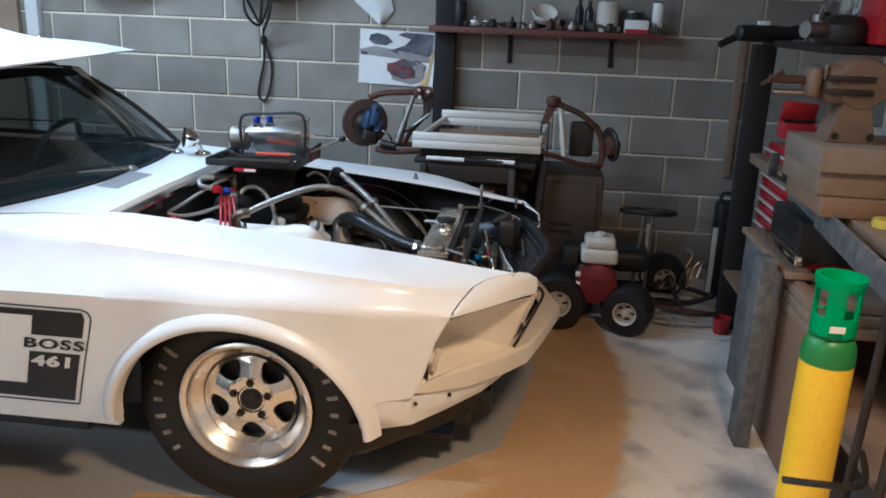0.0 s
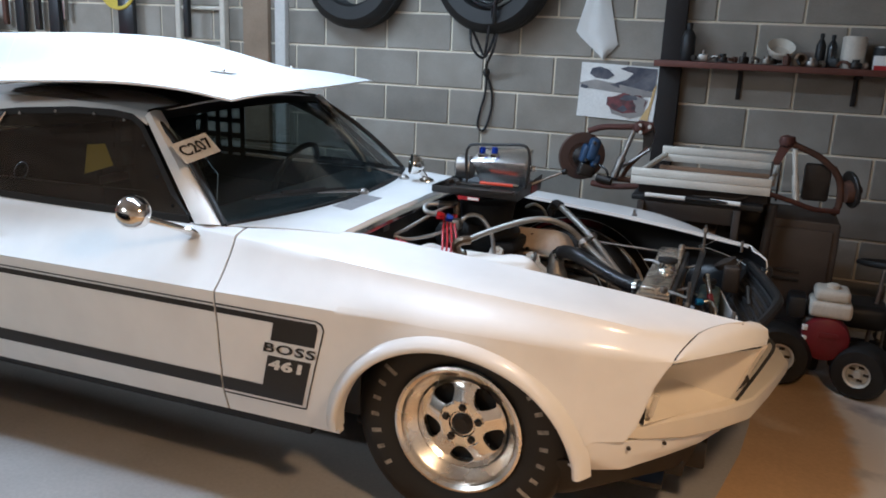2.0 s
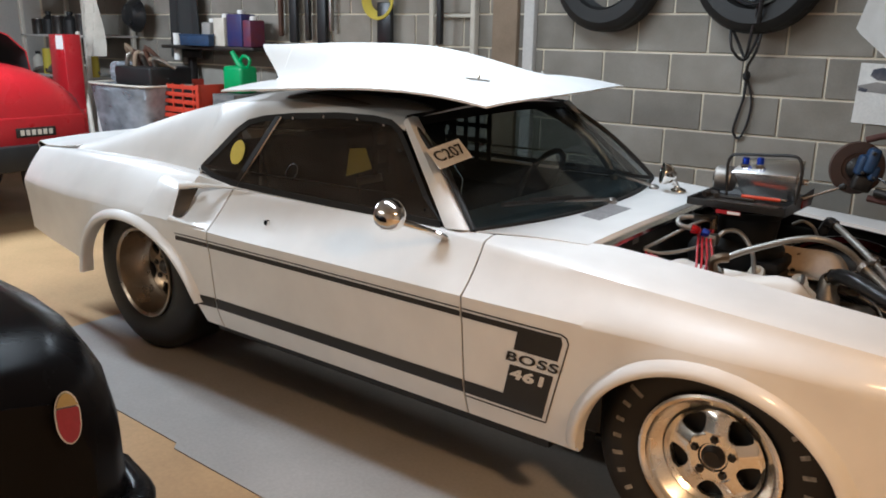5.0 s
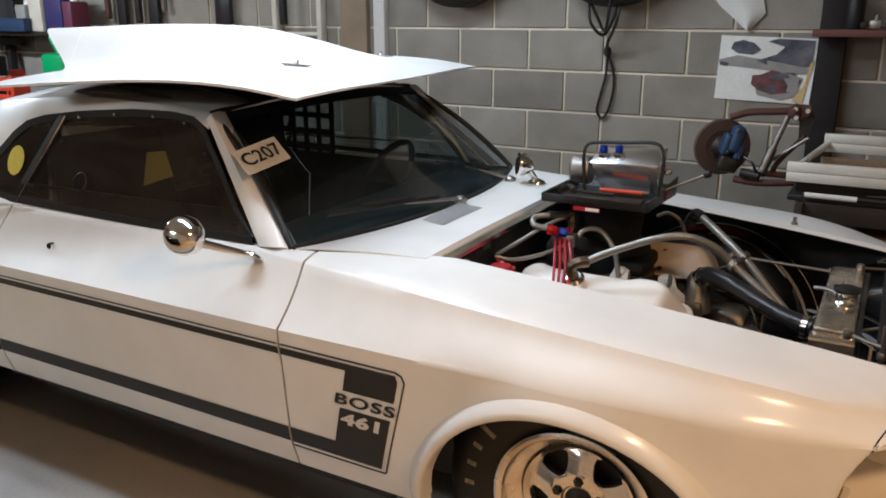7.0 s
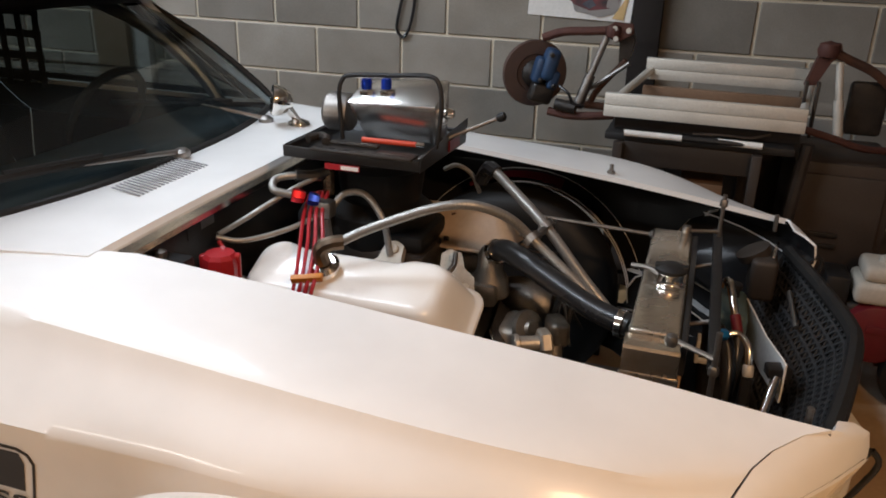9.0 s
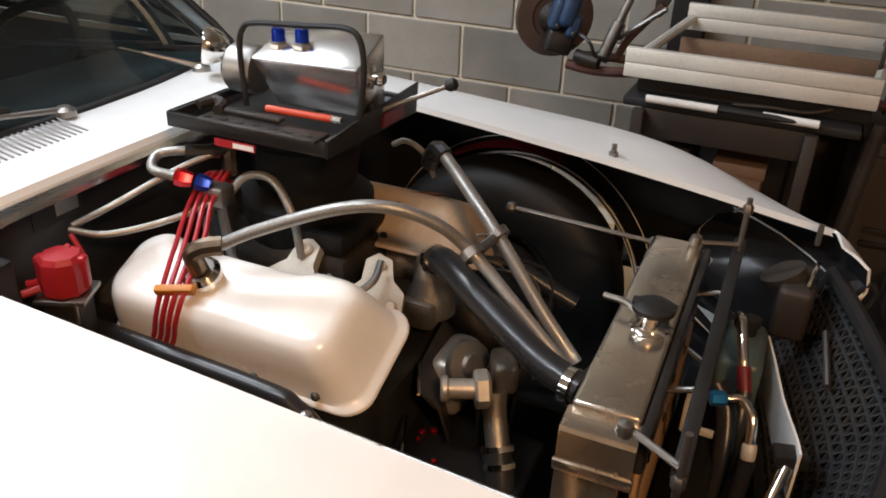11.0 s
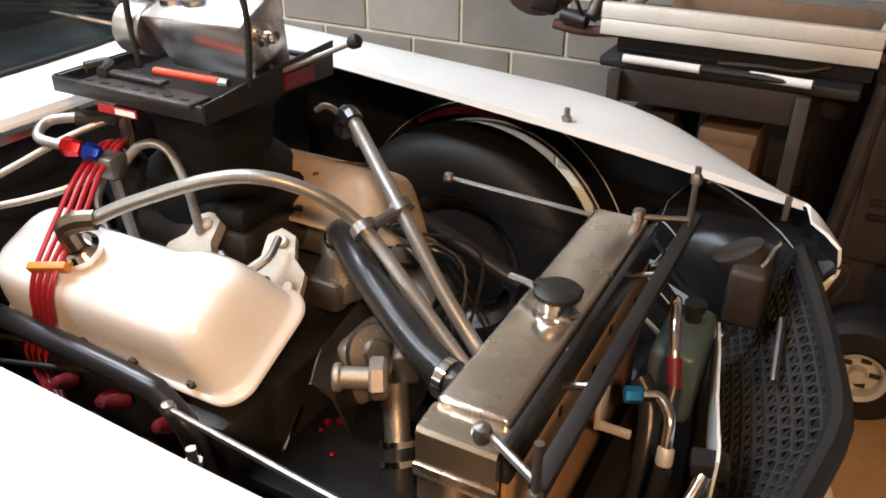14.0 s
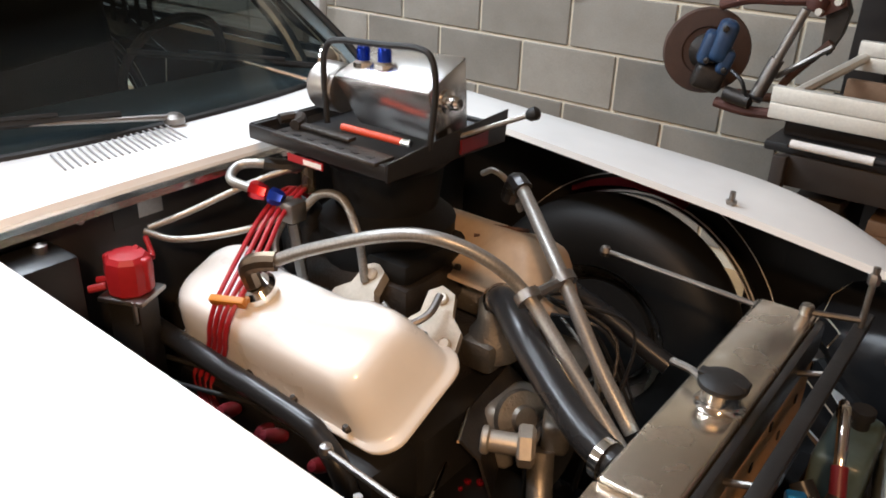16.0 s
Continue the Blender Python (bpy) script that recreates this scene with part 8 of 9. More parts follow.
part("boss", Shape().add(rod((-0.08, -0.04, 0.05), (-0.16, -0.08, 0.05), 0.03, 14)), M["cast"], helmet)
redbag = thing("red_case", "red plastic case on the upper shelf", "case", (2.10, 0.32, 1.43))
part("case", box(-0.12, 0.14, -0.10, 0.12, 0.0, 0.22, 0.015), M["red_body"], redbag)
sheet = thing("plastic_sheet", "crumpled clear plastic hanging above the bench", "plastic sheet")
rows = [[(1.88 + 0.2 * float(u), 0.62 - 0.05 * math.sin(9 * float(u) + 2 * float(t)), 1.80 - 0.34 * float(t)) for u in np.linspace(0, 1, 19)] for t in np.linspace(0, 1, 7)]
part("film", shell(rows, 0.002, (0, -1, 0)), [M["clear"], M["clear"]], sheet)
for k, (x, y, mt, nm, lb, ct) in enumerate(((1.90, -0.32, "yellow_sticker", "tape_roll", "yellow tape roll lying on the bench", "tape"), (1.97, -0.38, "wood_light", "wood_mallet", "pale wooden block lying on the bench", "wood block"), (2.02, -0.52, "cyan_anod", "blue_tin", "flat blue tin lying on the bench", "tin"))):
    o = thing(nm, lb, ct, (x, y, BT + 0.001))
    if k == 0:
        part("roll", lathe([(0.022, 0), (0.04, 0), (0.042, 0.01), (0.04, 0.025), (0.022, 0.025), (0.022, 0)], 22), M[mt], o)
    elif k == 1:
        part("block", Shape().add(box(-0.05, 0.05, -0.08, 0.08, 0, 0.11, 0.02, 3)), M[mt], o)
    else:
        part("tin", lathe([(0.05, 0), (0.052, 0.004), (0.052, 0.03), (0.05, 0.034)], 24, True), M[mt], o)
        part("lid", lathe([(0.053, 0.026), (0.053, 0.036), (0.045, 0.038)], 24, True), M[mt], o)
for k in range(9):
    random.seed(500 + k)
    o = thing("bench_tool", "greasy hand tool lying on the bench", "hand tool", (1.87 + 0.3 * random.random(), -0.9 + 0.95 * random.random(), BT + 0.008), "tools on the bench", 360 * random.random())
    part("shaft", Shape().add(rod((-0.08, 0, 0), (0.06, 0, 0), 0.007, 8)), M[("steel", "greasy", "rust")[k % 3]], o)
    part("handle", Shape().add(rod((0.06, 0, 0), (0.15, 0, 0.002), 0.010, 10)), M[("wood_light", "black_plastic", "red")[k % 3]], o)

for k in range(14):
    random.seed(900 + k)
    on_shelf = k % 2
    at = (1.88 + 0.25 * random.random(), 0.30 + 0.7 * random.random(), 1.4255) if on_shelf else (1.78 + 0.14 * random.random(), 0.14 + 0.30 * random.random(), BT + 0.001)
    o = thing("parts_tin" if k % 3 else "steel_bracket", "dusty parts tin among the clutter" if k % 3 else "bent grey steel bracket among the clutter", "tin" if k % 3 else "bracket", at, "clutter by the vice", 360 * random.random())
    tall = 0.05 + 0.06 * random.random()
    if k % 3:
        part("body", lathe([(0.030, 0), (0.032, 0.003), (0.032, tall), (0.029, tall + 0.002), (0.029, tall - 0.006)], 18, True), M[("greasy", "steel", "dull_alu", "black_plastic")[k % 4]], o)
        part("lid", lathe([(0.034, tall), (0.034, tall + 0.008), (0.012, tall + 0.011)], 18, True), M[("black_plastic", "rust", "steel", "offwhite")[k % 4]], o)
    else:
        part("foot", box(-0.05, 0.05, -0.02, 0.02, 0, 0.006, 0.001), M["steel"], o)
        part("upright", box(-0.05, -0.044, -0.02, 0.02, 0.006, tall + 0.04, 0.001), M["bench_grey"], o)
frame_leg = thing("metal_rack", "pale metal rack standing by the block wall", "rack")
part("post", box(1.80, 1.825, 1.50, 1.525, FL, 0.42, 0.003), M["dull_alu"], frame_leg)
part("rail", box(1.47, 1.799, 1.50, 1.522, 0.0, 0.022, 0.003), M["dull_alu"], frame_leg)
part("post", box(1.445, 1.469, 1.50, 1.525, FL, 0.42, 0.003), M["dull_alu"], frame_leg)

# gas cylinder on its trolley
gas = thing("gas_cylinder", "yellow gas cylinder with green shoulder and guard", "gas cylinder", (1.555, -0.955, FL + 0.042))
part("body", lathe([(0.046, 0.0), (0.060, 0.012), (0.0625, 0.03), (0.0625, 0.685), (0.062, 0.692)], 40, True), M["yellow"], gas, "yellow steel cylinder")
part("shoulder", lathe([(0.0630, 0.690), (0.0630, 0.712), (0.060, 0.735), (0.053, 0.752), (0.046, 0.757), (0.050, 0.760), (0.050, 0.768)], 40, True), M["green_dark"], gas, "green painted shoulder")
bm = bmesh.new()
angles = [2 * math.pi * k / 40 for k in range(40)]
levels = [(0.053, 0.766), (0.053, 0.812), (0.053, 0.878), (0.058, 0.890), (0.059, 0.908)]
walls = [[[bm.verts.new(((r0 - d) * math.cos(a), (r0 - d) * math.sin(a), z)) for a in angles] for r0, z in levels] for d in (0.0, 0.010)]
for d, ring in enumerate(walls):
    for i in range(len(levels) - 1):
        for k in range(40):
            if i == 1 and k % 10 < 5:
                continue
            q = (ring[i][k], ring[i][(k + 1) % 40], ring[i + 1][(k + 1) % 40], ring[i + 1][k])
            bm.faces.new(q if d == 0 else q[::-1])
for lvl in (0, len(levels) - 1):
    for k in range(40):
        bm.faces.new((walls[0][lvl][k], walls[0][lvl][(k + 1) % 40], walls[1][lvl][(k + 1) % 40], walls[1][lvl][k]))
for k in range(40):
    if k % 10 == 0 or k % 10 == 5:
        bm.faces.new((walls[0][1][k], walls[0][2][k], walls[1][2][k], walls[1][1][k]))
    if k % 10 < 5:
        for lvl in (1, 2):
            bm.faces.new((walls[0][lvl][k], walls[0][lvl][(k + 1) % 40], walls[1][lvl][(k + 1) % 40], walls[1][lvl][k]))
bmesh.ops.recalc_face_normals(bm, faces=bm.faces[:])
bm.verts.index_update()
part("valve_guard", ([tuple(p.co) for p in bm.verts], [tuple(q.index for q in fc.verts) for fc in bm.faces]), M["green"], gas, "green plastic valve guard", 35)
bm.free()
part("valve", Shape().add(lathe([(0.02, 0.755), (0.02, 0.80), (0.012, 0.81), (0.012, 0.84)], 14, True)).add(rod((0, 0, 0.82), (-0.04, -0.025, 0.82), 0.012, 10)), M["bronze"], gas)
part("tag", Shape().add(box(-0.030, 0.004, -0.0655, -0.062, 0.785, 0.80, 0)), M["paper"], gas, smooth=0)
cart = thing("cylinder_trolley", "black steel cylinder trolley on small wheels", "trolley", (1.555, -0.955, FL))
part("base_plate", box(-0.12, 0.16, -0.12, 0.13, 0.012, 0.028, 0.003), M["cabinet_black"], cart)
part("hoop", tube([(-0.10, -0.13, 0.47), (-0.03, -0.16, 0.485), (0.07, -0.13, 0.47), (0.12, -0.05, 0.46), (0.15, 0.06, 0.46)], 0.009, 8, 5), M["greasy"], cart)
for y in (-0.07, 0.10):
    part("upright", Shape().add(rod((0.14, y, 0.02), (0.17, y, 1.0), 0.012, 10)), M["cabinet_black"], cart)
for y in (-0.11, 0.14):
    wh = part("wheel", Shape().add(lathe([(0.02, -0.02), (0.075, -0.022), (0.09, -0.012), (0.09, 0.012), (0.075, 0.022), (0.02, 0.02)], 26, True), Matrix.Translation((0.20, y, 0.09)) @ pose(0, 0, 0, 90, 0, 0)), M["rubber"], cart)
    part("hub", Shape().add(lathe([(0.0, -0.026), (0.03, -0.026), (0.03, 0.026), (0, 0.026)], 16), Matrix.Translation((0.20, y, 0.09)) @ pose(0, 0, 0, 90, 0, 0)), M["steel"], wh)

# ---- far end of the back wall ----
part("pier_board", box(-2.62, -2.42, 1.93, 1.974, FL, 2.5, 0.005), M["wood_light"], None, "weathered board standing against the wall", 35, "board")
part("pier_board", box(-2.36, -2.28, 1.92, 1.974, FL, 2.5, 0.005), M["plaster"], None, "grey upright board against the wall", 35, "board")
ladder = thing("ladder", "worn aluminium ladder hung upright on the wall", "ladder")
for x in (-3.14, -2.77):
    part("stile", box(x - 0.02, x + 0.02, 1.90, 1.96, 1.22, 2.6, 0.006), M["offwhite"], ladder)
for z in (1.36, 1.62, 1.88, 2.14, 2.4):
    part("rung", Shape().add(rod((-3.14, 1.93, z), (-2.77, 1.93, z), 0.014, 10)), M["offwhite"], ladder)
black_level = thing("spirit_level", "black tool hung beside the ladder", "tool")
part("body", box(-3.06, -3.02, 1.86, 1.90, 1.42, 1.95, 0.006), M["black_plastic"], black_level)
part("hook", Shape().add(rod((-3.04, 1.90, 1.90), (-3.04, 1.97, 1.90), 0.006, 8)), M["steel"], black_level)
coilw = thing("hose_coil", "yellow air hose coiled on a hook", "hose")
for k in range(5):
    r = 0.105 + 0.012 * k
    part("turn", tube([(-3.66 + r * math.cos(a), 1.93 - 0.008 * k, 1.74 + r * math.sin(a) * 0.95) for a in np.linspace(0, 2 * math.pi, 15)], 0.009, 8, 3, False), M["yellow_sticker"], coilw)
part("hook", Shape().add(rod((-3.66, 1.88, 1.84), (-3.66, 1.98, 1.84), 0.008, 8)), M["steel"], coilw)
for k, (x, z0, w, mt) in enumerate(((-4.28, 1.35, 0.10, "black_plastic"), (-4.45, 1.42, 0.05, "greasy"), (-4.62, 1.40, 0.09, "black_plastic"), (-4.78, 1.45, 0.04, "rust"), (-3.60, 1.30, 0.14, "hose"), (-4.18, 1.50, 0.03, "steel"))):
    o = thing("hanging_tool", "dark tool hanging on the block wall", "hand tool", (x, 1.92, z0), "hanging tools")
    part("blade", box(-w / 2, w / 2, -0.02, 0.02, 0, 0.42, 0.01), M[mt], o)
    part("hook", Shape().add(rod((0, 0, 0.40), (0, 0.06, 0.40), 0.006, 8)), M["steel"], o)

wall_unit = thing("storage_shelf", "grey shelf unit loaded with cans and gear", "shelving")
for x in (-8.25, -7.0):
    for y in (1.40, 1.90):
        part("post", box(x - 0.02, x + 0.02, y - 0.02, y + 0.02, FL, 2.2, 0.003), M["offwhite"], wall_unit)
for z in (0.50, 1.02, 1.42, 1.86):
    part("shelf_board", box(-8.28, -6.97, 1.38, 1.94, z - 0.02, z, 0.003), M["plaster"], wall_unit)
for k in range(16):
    random.seed(700 + k)
    z = (1.02, 1.42, 1.86)[k % 3]
    x = -8.15 + 0.072 * k + 0.02 * random.random()
    (tin if k % 2 else bottle)("paint_tin" if k % 2 else "bottle", "tin standing on the shelf unit" if k % 2 else "bottle standing on the shelf unit", "tin" if k % 2 else "bottle", x, 1.48, 0.05 + 0.03 * random.random(), 0.14 + 0.12 * random.random(), ("offwhite", "greasy", "paper", "yellow_sticker", "black_plastic", "steel")[k % 6], z=z)
for k in range(14):
    random.seed(760 + k)
    o = thing("scrap_part", "odd metal part heaped on the shelf unit", "metal part", (-8.1 + 0.08 * k, 1.44 + 0.05 * random.random(), 1.022), "heaped parts", 360 * random.random())
    part("body", tube([(-0.08, 0, 0.02), (-0.02, 0.02, 0.05 + 0.05 * random.random()), (0.05, -0.02, 0.03 + 0.06 * random.random()), (0.09, 0.01, 0.02)], 0.018, 8, 4), M[("cast", "steel", "rust", "wood_light")[k % 4]], o)
M["milky"] = glass("milky_plastic", (0.55, 0.58, 0.62), 0.25, 0.30, (0.70, 0.74, 0.80))
bin_a = thing("clear_bin", "milky plastic tub full of oddments", "bin", (-5.98, 1.30, FL))
rows = []
for t in (0.0, 0.03, 0.5, 0.96, 1.0):
    w, d = 0.36 + 0.10 * t + 0.012 * (t == 1.0), 0.22 + 0.05 * t + 0.012 * (t == 1.0)
    ring = []
    for k in range(28):
        a = 2 * math.pi * k / 28
        ring.append((math.copysign(abs(math.cos(a)) ** 0.35, math.cos(a)) * w, math.copysign(abs(math.sin(a)) ** 0.35, math.sin(a)) * d, 0.46 + 0.585 * t))
    rows.append(ring + ring[:1])
part("tub", shell(rows, 0.004, (0, 0, 0.2)), [M["milky"], M["milky"]], bin_a)
part("rim", tube([(math.copysign(abs(math.cos(a)) ** 0.35, math.cos(a)) * 0.475, math.copysign(abs(math.sin(a)) ** 0.35, math.sin(a)) * 0.285, 1.045) for a in np.linspace(0, 2 * math.pi, 29)], 0.010, 8, 1, False), M["offwhite"], bin_a)
part("tub_floor", box(-0.34, 0.34, -0.20, 0.20, 0.455, 0.468, 0.002), M["offwhite"], bin_a)
part("under_box", box(-0.38, 0.38, -0.24, 0.24, 0.0, 0.452, 0.015), M["black_plastic"], bin_a, "dark box under the tub")
part("paper_bundle", box(-0.40, -0.20, -0.22, 0.10, 0.47, 1.0, 0.03, 3), M["paper"], bin_a, "white paper pushed into the tub")
for k in range(9):
    random.seed(830 + k)
    part("oddment", tube([(-0.12 + 0.05 * k, -0.12 + 0.2 * random.random(), 0.48), (-0.10 + 0.05 * k, -0.05, 0.56 + 0.14 * random.random()), (-0.04 + 0.05 * k, 0.05, 0.50)], 0.026, 8, 4), M[("wood_light", "cast", "rust")[k % 3]], bin_a)
box_b = thing("dark_box", "dark open box piled on the bin", "box", (-5.78, 1.30, 1.018))
part("box", box(-0.27, 0.27, -0.20, 0.22, 0, 0.16, 0.02, 3), M["black_plastic"], box_b)
part("bag", Shape().add(box(-0.44, -0.275, -0.16, 0.12, 0.01, 0.19, 0.05, 4)), M["milky"], box_b, "crumpled clear bag")
for k in range(8):
    random.seed(800 + k)
    part("content", tube([(-0.25 + 0.06 * k, -0.15 + 0.25 * random.random(), 0.14), (-0.22 + 0.06 * k, -0.1, 0.22 + 0.12 * random.random()), (-0.14 + 0.06 * k, 0.05, 0.15)], 0.02, 8, 4), M[("wood_light", "cast", "rust")[k % 3]], box_b)
part("white_pole", Shape().add(rod((-6.12, 0.93, FL), (-6.75, 1.18, 1.45), 0.020, 10)), M["offwhite"], None, "white pole leaning on the shelf unit", 35, "pole")


def crate_of(x, y, z, mt, label):
    c = thing("plastic_crate", label, "crate", (x, y, z), "stacked crates")
    w, d, h = 0.36, 0.30, 0.24
    for sx in (-1, 1):
        part("corner", box(sx * w - 0.02, sx * w + 0.02, -d, -d + 0.03, 0, h, 0.004), M[mt], c)
        part("side", box(sx * w - 0.01, sx * w + 0.01, -d + 0.03, d, 0, h, 0.004), M[mt], c)
    for k in range(4):
        part("slat", box(-w + 0.02, w - 0.02, -d, -d + 0.012, 0.01 + 0.062 * k, 0.045 + 0.062 * k, 0.003), M[mt], c)
    for k in range(5):
        part("rib", box(-w + 0.14 * (k + 0.7), -w + 0.14 * (k + 0.7) + 0.016, -d - 0.002, -d + 0.014, 0, h, 0.003), M[mt], c)
    part("bottom", box(-w, w, -d, d, 0, 0.012, 0.003), M[mt], c)
    part("load", box(-w + 0.03, w - 0.03, -d + 0.03, d - 0.03, 0.013, 0.15, 0.01), M["greasy"], c)


M["crate_red"] = material("orange_red_plastic", (0.50, 0.045, 0.02), 0.5, second=(0.36, 0.035, 0.02), bump=0.04)
crate_of(-5.45, 1.55, 0.81, "crate_red", "orange-red plastic crate with slotted sides")
crate_of(-5.48, 1.55, 0.565, "crate_red", "orange-red plastic crate with slotted sides")
rack = thing("bench_rack", "dark timber rack under the wall cupboards", "rack")
for x in (-6.0, -4.75):
    part("leg", box(x - 0.03, x + 0.03, 1.25, 1.31, FL, 0.536, 0.004), M["dark_wood"], rack)
    part("leg", box(x - 0.03, x + 0.03, 1.85, 1.91, FL, 1.33, 0.004), M["dark_wood"], rack)
part("top", box(-6.08, -4.7, 1.22, 1.93, 0.535, 0.563, 0.004), M["dark_wood"], rack)
part("upper_board", box(-6.1, -4.8, 1.62, 1.95, 1.325, 1.355, 0.004), M["greasy"], rack)
for k, (x, mt, w, h) in enumerate(((-5.06, "carton_blue", 0.20, 0.27), (-5.27, "offwhite", 0.15, 0.24), (-5.45, "carton_grey", 0.12, 0.20), (-4.90, "carton_red", 0.10, 0.22))):
    o = thing("can_box", "coloured carton or jug standing on the rack", "carton", (x, 1.72, 1.356))
    part("body", box(-w / 2, w / 2, -0.08, 0.08, 0, h, 0.012), M[mt], o)
    part("cap", Shape().add(lathe([(0.03, h), (0.03, h + 0.03), (0.02, h + 0.035)], 14, True)), M["paper"], o)
bluebox = thing("blue_tray", "blue plastic tray on the rack", "tray", (-5.52, 1.60, 1.356))
part("tray", box(-0.22, 0.20, -0.03, 0.03, 0, 0.09, 0.008), M["blue_paint"], bluebox)
part("rim", box(-0.225, 0.205, -0.034, 0.034, 0.085, 0.10, 0.003), M["blue_paint"], bluebox)
jacket = thing("jacket", "dark jacket hanging from the wall", "jacket")
rows = [[(-6.05 + (0.20 + 0.05 * float(t)) * float(u), 1.86 - 0.08 * (1 - float(u) ** 2) - 0.02 * math.sin(8 * float(u)), 2.0 - 0.76 * float(t)) for u in np.linspace(-1, 1, 15)] for t in np.linspace(0, 1, 8)]
part("cloth", shell(rows, 0.01, (0, -1, 0)), [M["interior"], M["interior"]], jacket)
stick2 = thing("white_baton", "white plastic tube hanging beside the jacket", "tube", (-6.02, 1.74, 1.22))
part("tube", Shape().add(rod((0, 0, 0), (0, 0, 0.24), 0.035, 12)), M["paper"], stick2)
part("cord", Shape().add(rod((0, 0, 0.24), (0, 0.2, 0.62), 0.004, 6)), M["hose"], stick2)
overall = thing("pale_overall", "pale crumpled overall hanging from the shelf unit", "overall")
rows = [[(-6.86 + (0.10 + 0.03 * float(t)) * float(u), 1.42 - 0.06 * (1 - float(u) ** 2) - 0.03 * math.sin(7 * float(u) + 5 * float(t)), 1.95 - 0.72 * float(t)) for u in np.linspace(-1, 1, 15)] for t in np.linspace(0, 1, 10)]
part("cloth", shell(rows, 0.008, (0, -1, 0)), [M["offwhite"], M["offwhite"]], overall)
guard = thing("black_bowl", "round black cover hung on the wall", "cover", (-6.75, 1.78, 1.62))
part("dome", Shape().add(lathe([(0.0, 0.10), (0.10, 0.08), (0.16, 0.0), (0.165, -0.02)], 24), pose(0, 0, 0, 90, 0, 0)), M["hose"], guard)
part("strap", Shape().add(rod((0, 0, 0.14), (0, 0.16, 0.2), 0.01, 8)), M["hose"], guard)
green = thing("green_jug", "green plastic jug on the rack", "jug", (-4.83, 1.50, 0.99))
part("body", Shape().add(box(-0.12, 0.12, -0.09, 0.09, 0, 0.22, 0.03, 3)).add(rod((0.03, 0, 0.2), (-0.09, 0, 0.33), 0.035, 12, 0.02)), M["green"], green)
part("handle", tube([(0.10, 0, 0.2), (0.13, 0, 0.27), (0.05, 0, 0.3), (0.0, 0, 0.25)], 0.014, 8, 4), M["green"], green)
stand = thing("side_cabinet", "grey steel cabinet carrying a green jug", "cabinet", (-4.83, 1.50, FL))
part("case", box(-0.12, 0.16, -0.2, 0.2, 0, 1.015, 0.008), M["bench_grey"], stand)
part("door", box(-0.10, 0.14, -0.208, -0.198, 0.05, 0.97, 0.004), M["bench_grey"], stand)

# red vehicle standing beyond the tail
redcar = thing("red_pickup", "red old vehicle with rounded cab and bonnet, parked", "vehicle")
rows = []
for t in np.linspace(0, 1, 13):
    a = math.pi * float(t)
    rows.append([(-6.9 + 1.38 * float(s), -0.47 + 1.03 * -math.cos(a) * (1 - 0.05 * float(s) ** 4), 0.80 + 0.50 * math.sin(a) ** 0.6 * (1 - 0.16 * float(s) ** 3) * (1 - float(s) ** 14) ** 0.5) for s in [1 - (1 - q / 15) ** 1.8 for q in range(16)]])
part("bonnet", shell(rows, 0.01, (0, 0, 1)), [M["red_body"], M["interior"]], redcar, "", 50)
rows = []
for t in np.linspace(0, 1, 11):
    a = math.pi * float(t)
    rows.append([(-7.6 + 1.35 * float(s), -0.47 + 1.02 * -math.cos(a) * (1 - 0.05 * float(s) ** 4), 0.9 + 0.70 * math.sin(a) ** 0.45 * (1 - 0.04 * float(s) ** 4)) for s in np.linspace(0, 1, 6)])
part("cab", shell(rows, 0.01, (0, 0, 1)), [M["red_body"], M["interior"]], redcar, "", 50)
part("front_panel", box(-5.56, -5.51, -1.45, 0.50, 0.55, 0.84, 0.02), M["red_body"], redcar)
part("bumper", box(-5.505, -5.42, -1.45, 0.56, 0.45, 0.64, 0.02), M["black_plastic"], redcar)
part("badge_plate", box(-5.508, -5.500, -0.05, 0.25, 0.69, 0.76, 0.002), M["greasy"], redcar, "plate with unreadable pale bars")
for k in range(6):
    part("badge_mark", box(-5.501, -5.496, -0.02 + 0.043 * k, 0.008 + 0.043 * k, 0.705, 0.745, 0), M["offwhite"], redcar, smooth=0)
part("flank", box(-7.6, -5.56, 0.50, 0.555, 0.35, 0.86, 0.02), M["red_body"], redcar)
for x in (-6.0, -7.3):
    for y in (-1.35, 0.40):
        part("wheel", Shape().add(lathe([(0.17, -0.09), (0.28, -0.095), (0.33, -0.05), (0.33, 0.05), (0.28, 0.095), (0.17, 0.09)], 30, True), Matrix.Translation((x, y, FL + 0.33)) @ pose(0, 0, 0, 90, 0, 0)), M["rubber"], redcar)
redpost = thing("red_jack", "tall red hydraulic press behind the vehicle", "press", (-6.60, 0.97, FL))
part("column", box(-0.13, 0.13, -0.08, 0.08, 0, 1.46, 0.01), M["red_body"], redpost)
part("foot", box(-0.30, 0.30, -0.14, 0.14, 0, 0.05, 0.01), M["red_body"], redpost)
part("label", box(0.0, 0.12, -0.084, -0.081, 1.33, 1.45, 0), M["paper"], redpost, smooth=0)

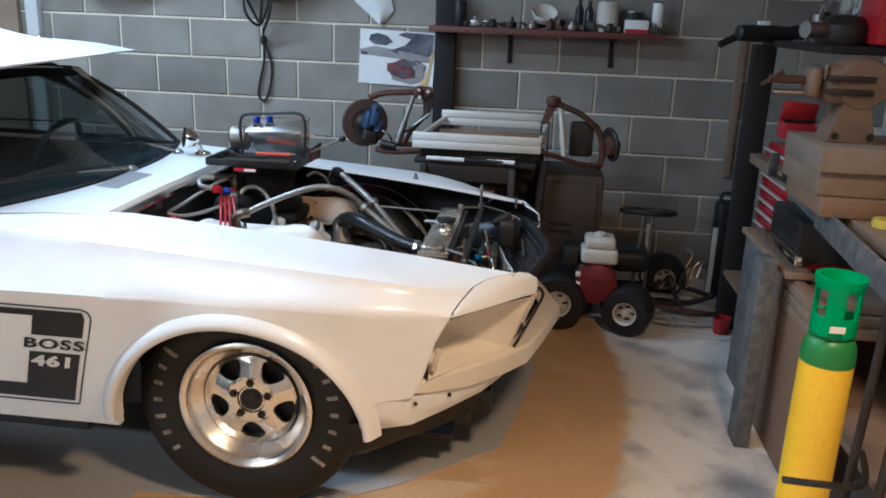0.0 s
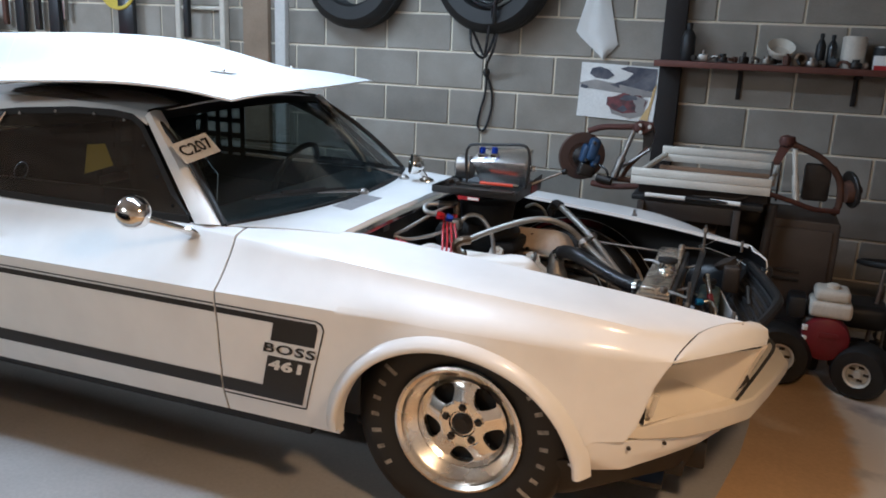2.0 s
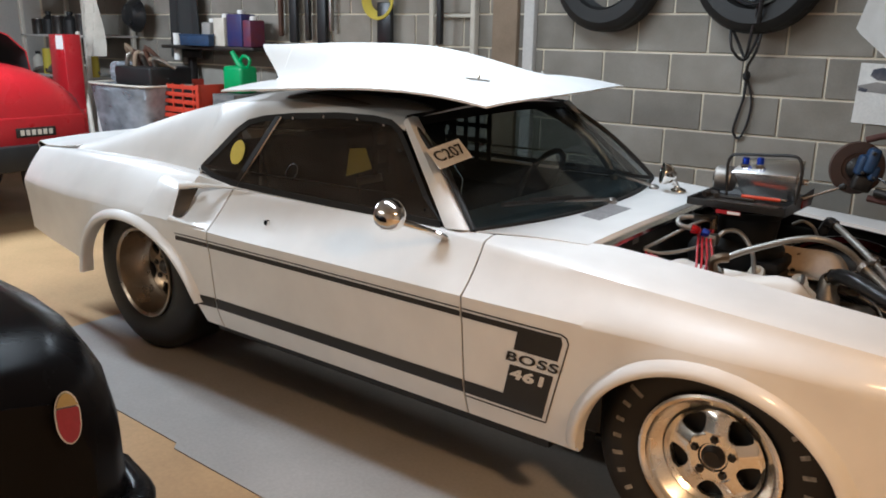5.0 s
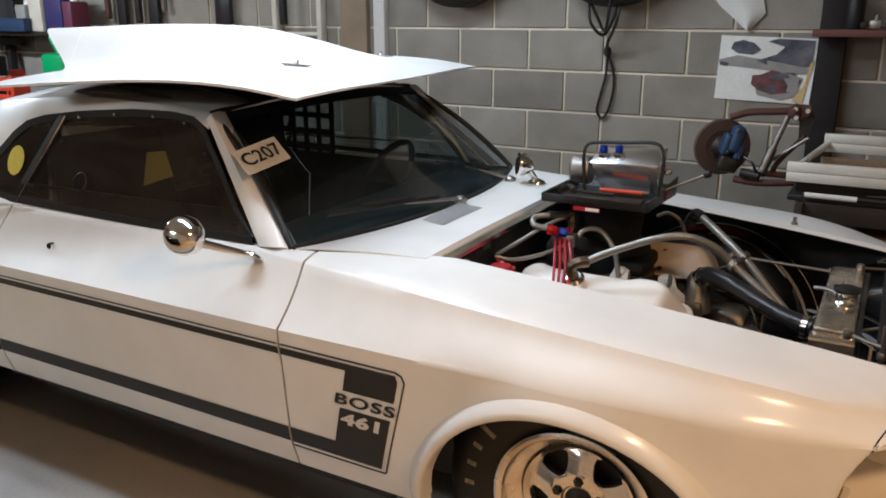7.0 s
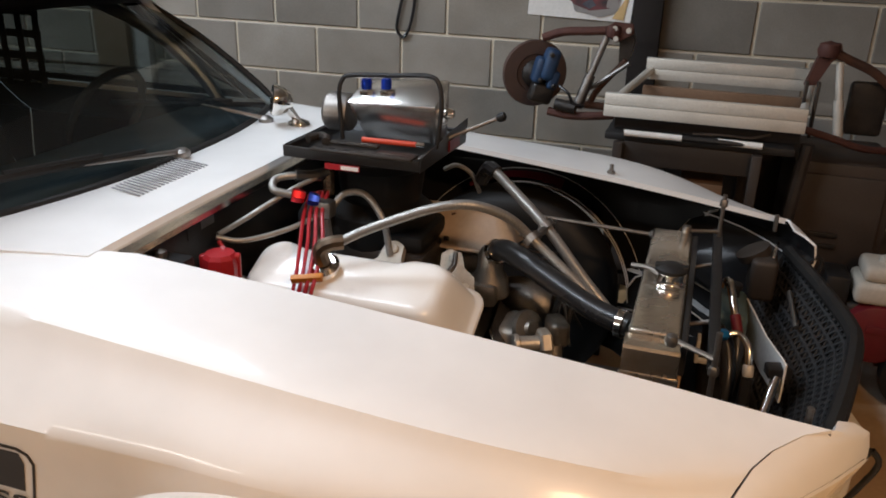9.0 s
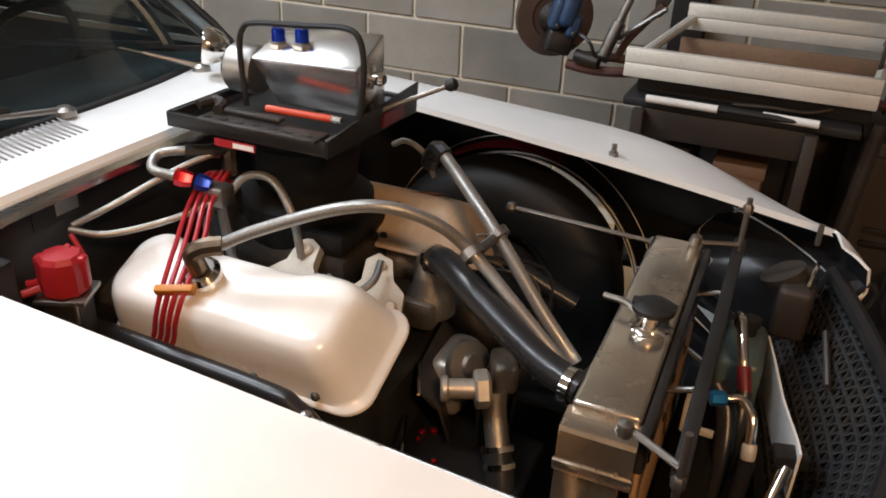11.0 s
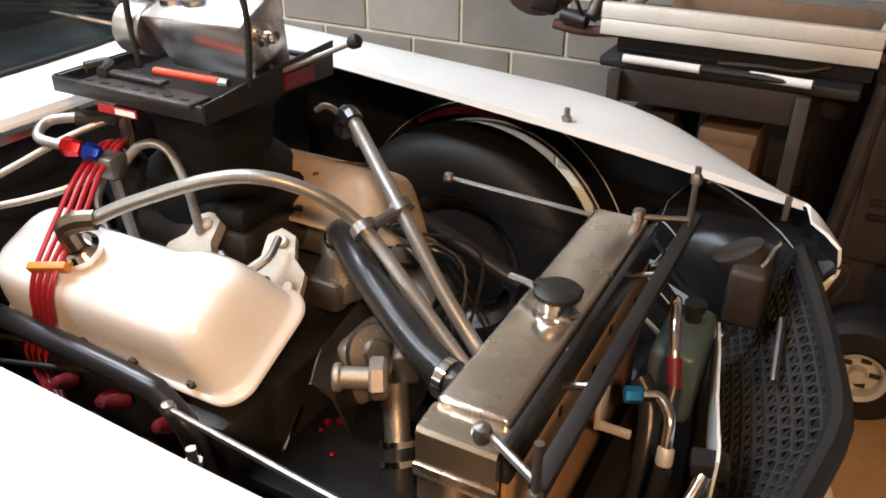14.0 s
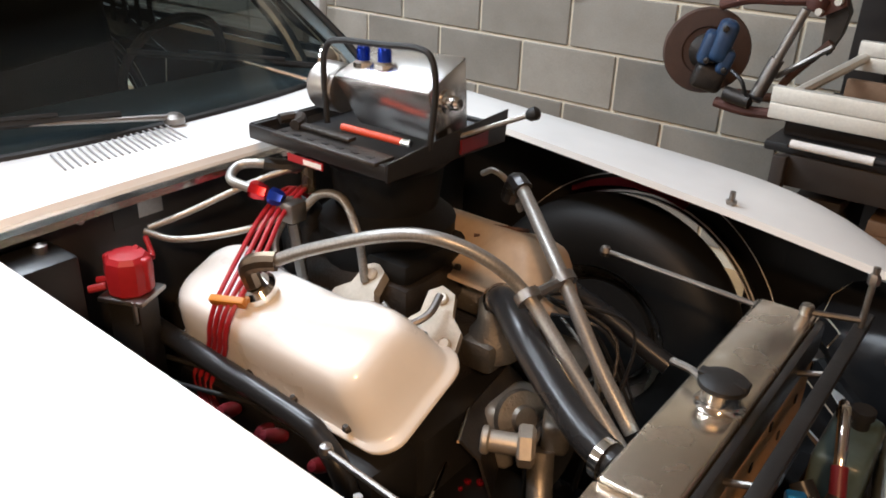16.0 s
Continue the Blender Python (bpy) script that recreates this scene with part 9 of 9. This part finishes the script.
# tail of a black car close to the viewer
black = thing("black_car", "glossy black tail of a parked car", "car")
rows = []
for x, inset, drop in ((-3.4, 0.0, 0.0), (-2.4, 0.0, 0.0), (-1.8, 0.0, 0.01), (-1.45, 0.005, 0.02), (-1.28, 0.015, 0.04), (-1.18, 0.035, 0.07), (-1.12, 0.065, 0.11), (-1.085, 0.11, 0.16), (-1.07, 0.17, 0.23)):
    shape = ((-1.86, 0.16), (-1.81, 0.36), (-1.815, 0.56), (-1.845, 0.72), (-1.90, 0.82), (-1.99, 0.865), (-2.25, 0.885), (-2.9, 0.89), (-3.5, 0.88))
    rows.append([(x, max(y - inset, -3.5), z - drop * max(0.0, (z - 0.3) / 0.6)) for y, z in shape])
part("rear_wing", shell(rows, 0.006, (0.3, 1, 0.5)), [M["black_gloss"], M["interior"]], black, "", 50)
rows = [[(-1.070, -2.03 - 0.02 * k, 0.16), (-1.066, -1.98 - 0.25 * k, 0.36), (-1.068, -1.985 - 0.25 * k, 0.50), (-1.070, -2.015 - 0.24 * k, 0.615), (-1.070, -2.07 - 0.2 * k, 0.665), (-1.070, -2.16 - 0.2 * k, 0.688)] for k in (0, 2, 5)]
part("tail_panel", shell(rows, 0.006, (1, 0, 0)), [M["black_gloss"], M["interior"]], black, "", 50)
part("bumper", tube([(-1.30, -1.80, 0.30), (-1.10, -1.86, 0.30), (-1.04, -2.05, 0.30), (-1.03, -2.6, 0.30), (-1.03, -3.3, 0.30)], 0.045, 12, 5), M["black_gloss"], black)
lampm = Matrix.Translation((-1.082, -2.03, 0.628)) @ pose(0, 0, 0, 0, 0, 70) @ pose(0, 0, 0, -14, 0, 0)
teardrop = [(0.024 * math.cos(a), 0.052 * math.sin(a) - (0.010 if math.sin(a) < 0 else 0)) for a in np.linspace(0, 2 * math.pi, 25)[:-1]]
tail = part("tail_lamp", Shape().add(prism([(x * 1.15, z * 1.08) for x, z in teardrop], 0.03), lampm @ Matrix.Translation((0, -0.045, 0))), M["chrome"], black, "chrome teardrop tail lamp with amber and red lens", 50)
M["lens_red"] = material("red_lens", (0.20, 0.035, 0.05), 0.15, second=(0.35, 0.015, 0.03), bump=0.0)
M["lens_amber"] = material("amber_lens", (0.30, 0.24, 0.13), 0.15, second=(0.5, 0.35, 0.03), bump=0.0)
part("red_lens", Shape().add(prism([(x, min(z, 0.018)) for x, z in teardrop], 0.03), lampm @ Matrix.Translation((0, -0.055, 0))), M["lens_red"], tail, smooth=40)
part("amber_lens", Shape().add(prism([(x, max(z, 0.022)) for x, z in teardrop], 0.03), lampm @ Matrix.Translation((0, -0.055, 0))), M["lens_amber"], tail, smooth=40)
part("wheel", Shape().add(lathe([(0.17, -0.09), (0.28, -0.095), (0.33, -0.05), (0.33, 0.05), (0.28, 0.095), (0.17, 0.09)], 30, True), Matrix.Translation((-2.0, -2.05, FL + 0.33)) @ pose(0, 0, 0, 90, 0, 0)), M["rubber"], black)
blocks()
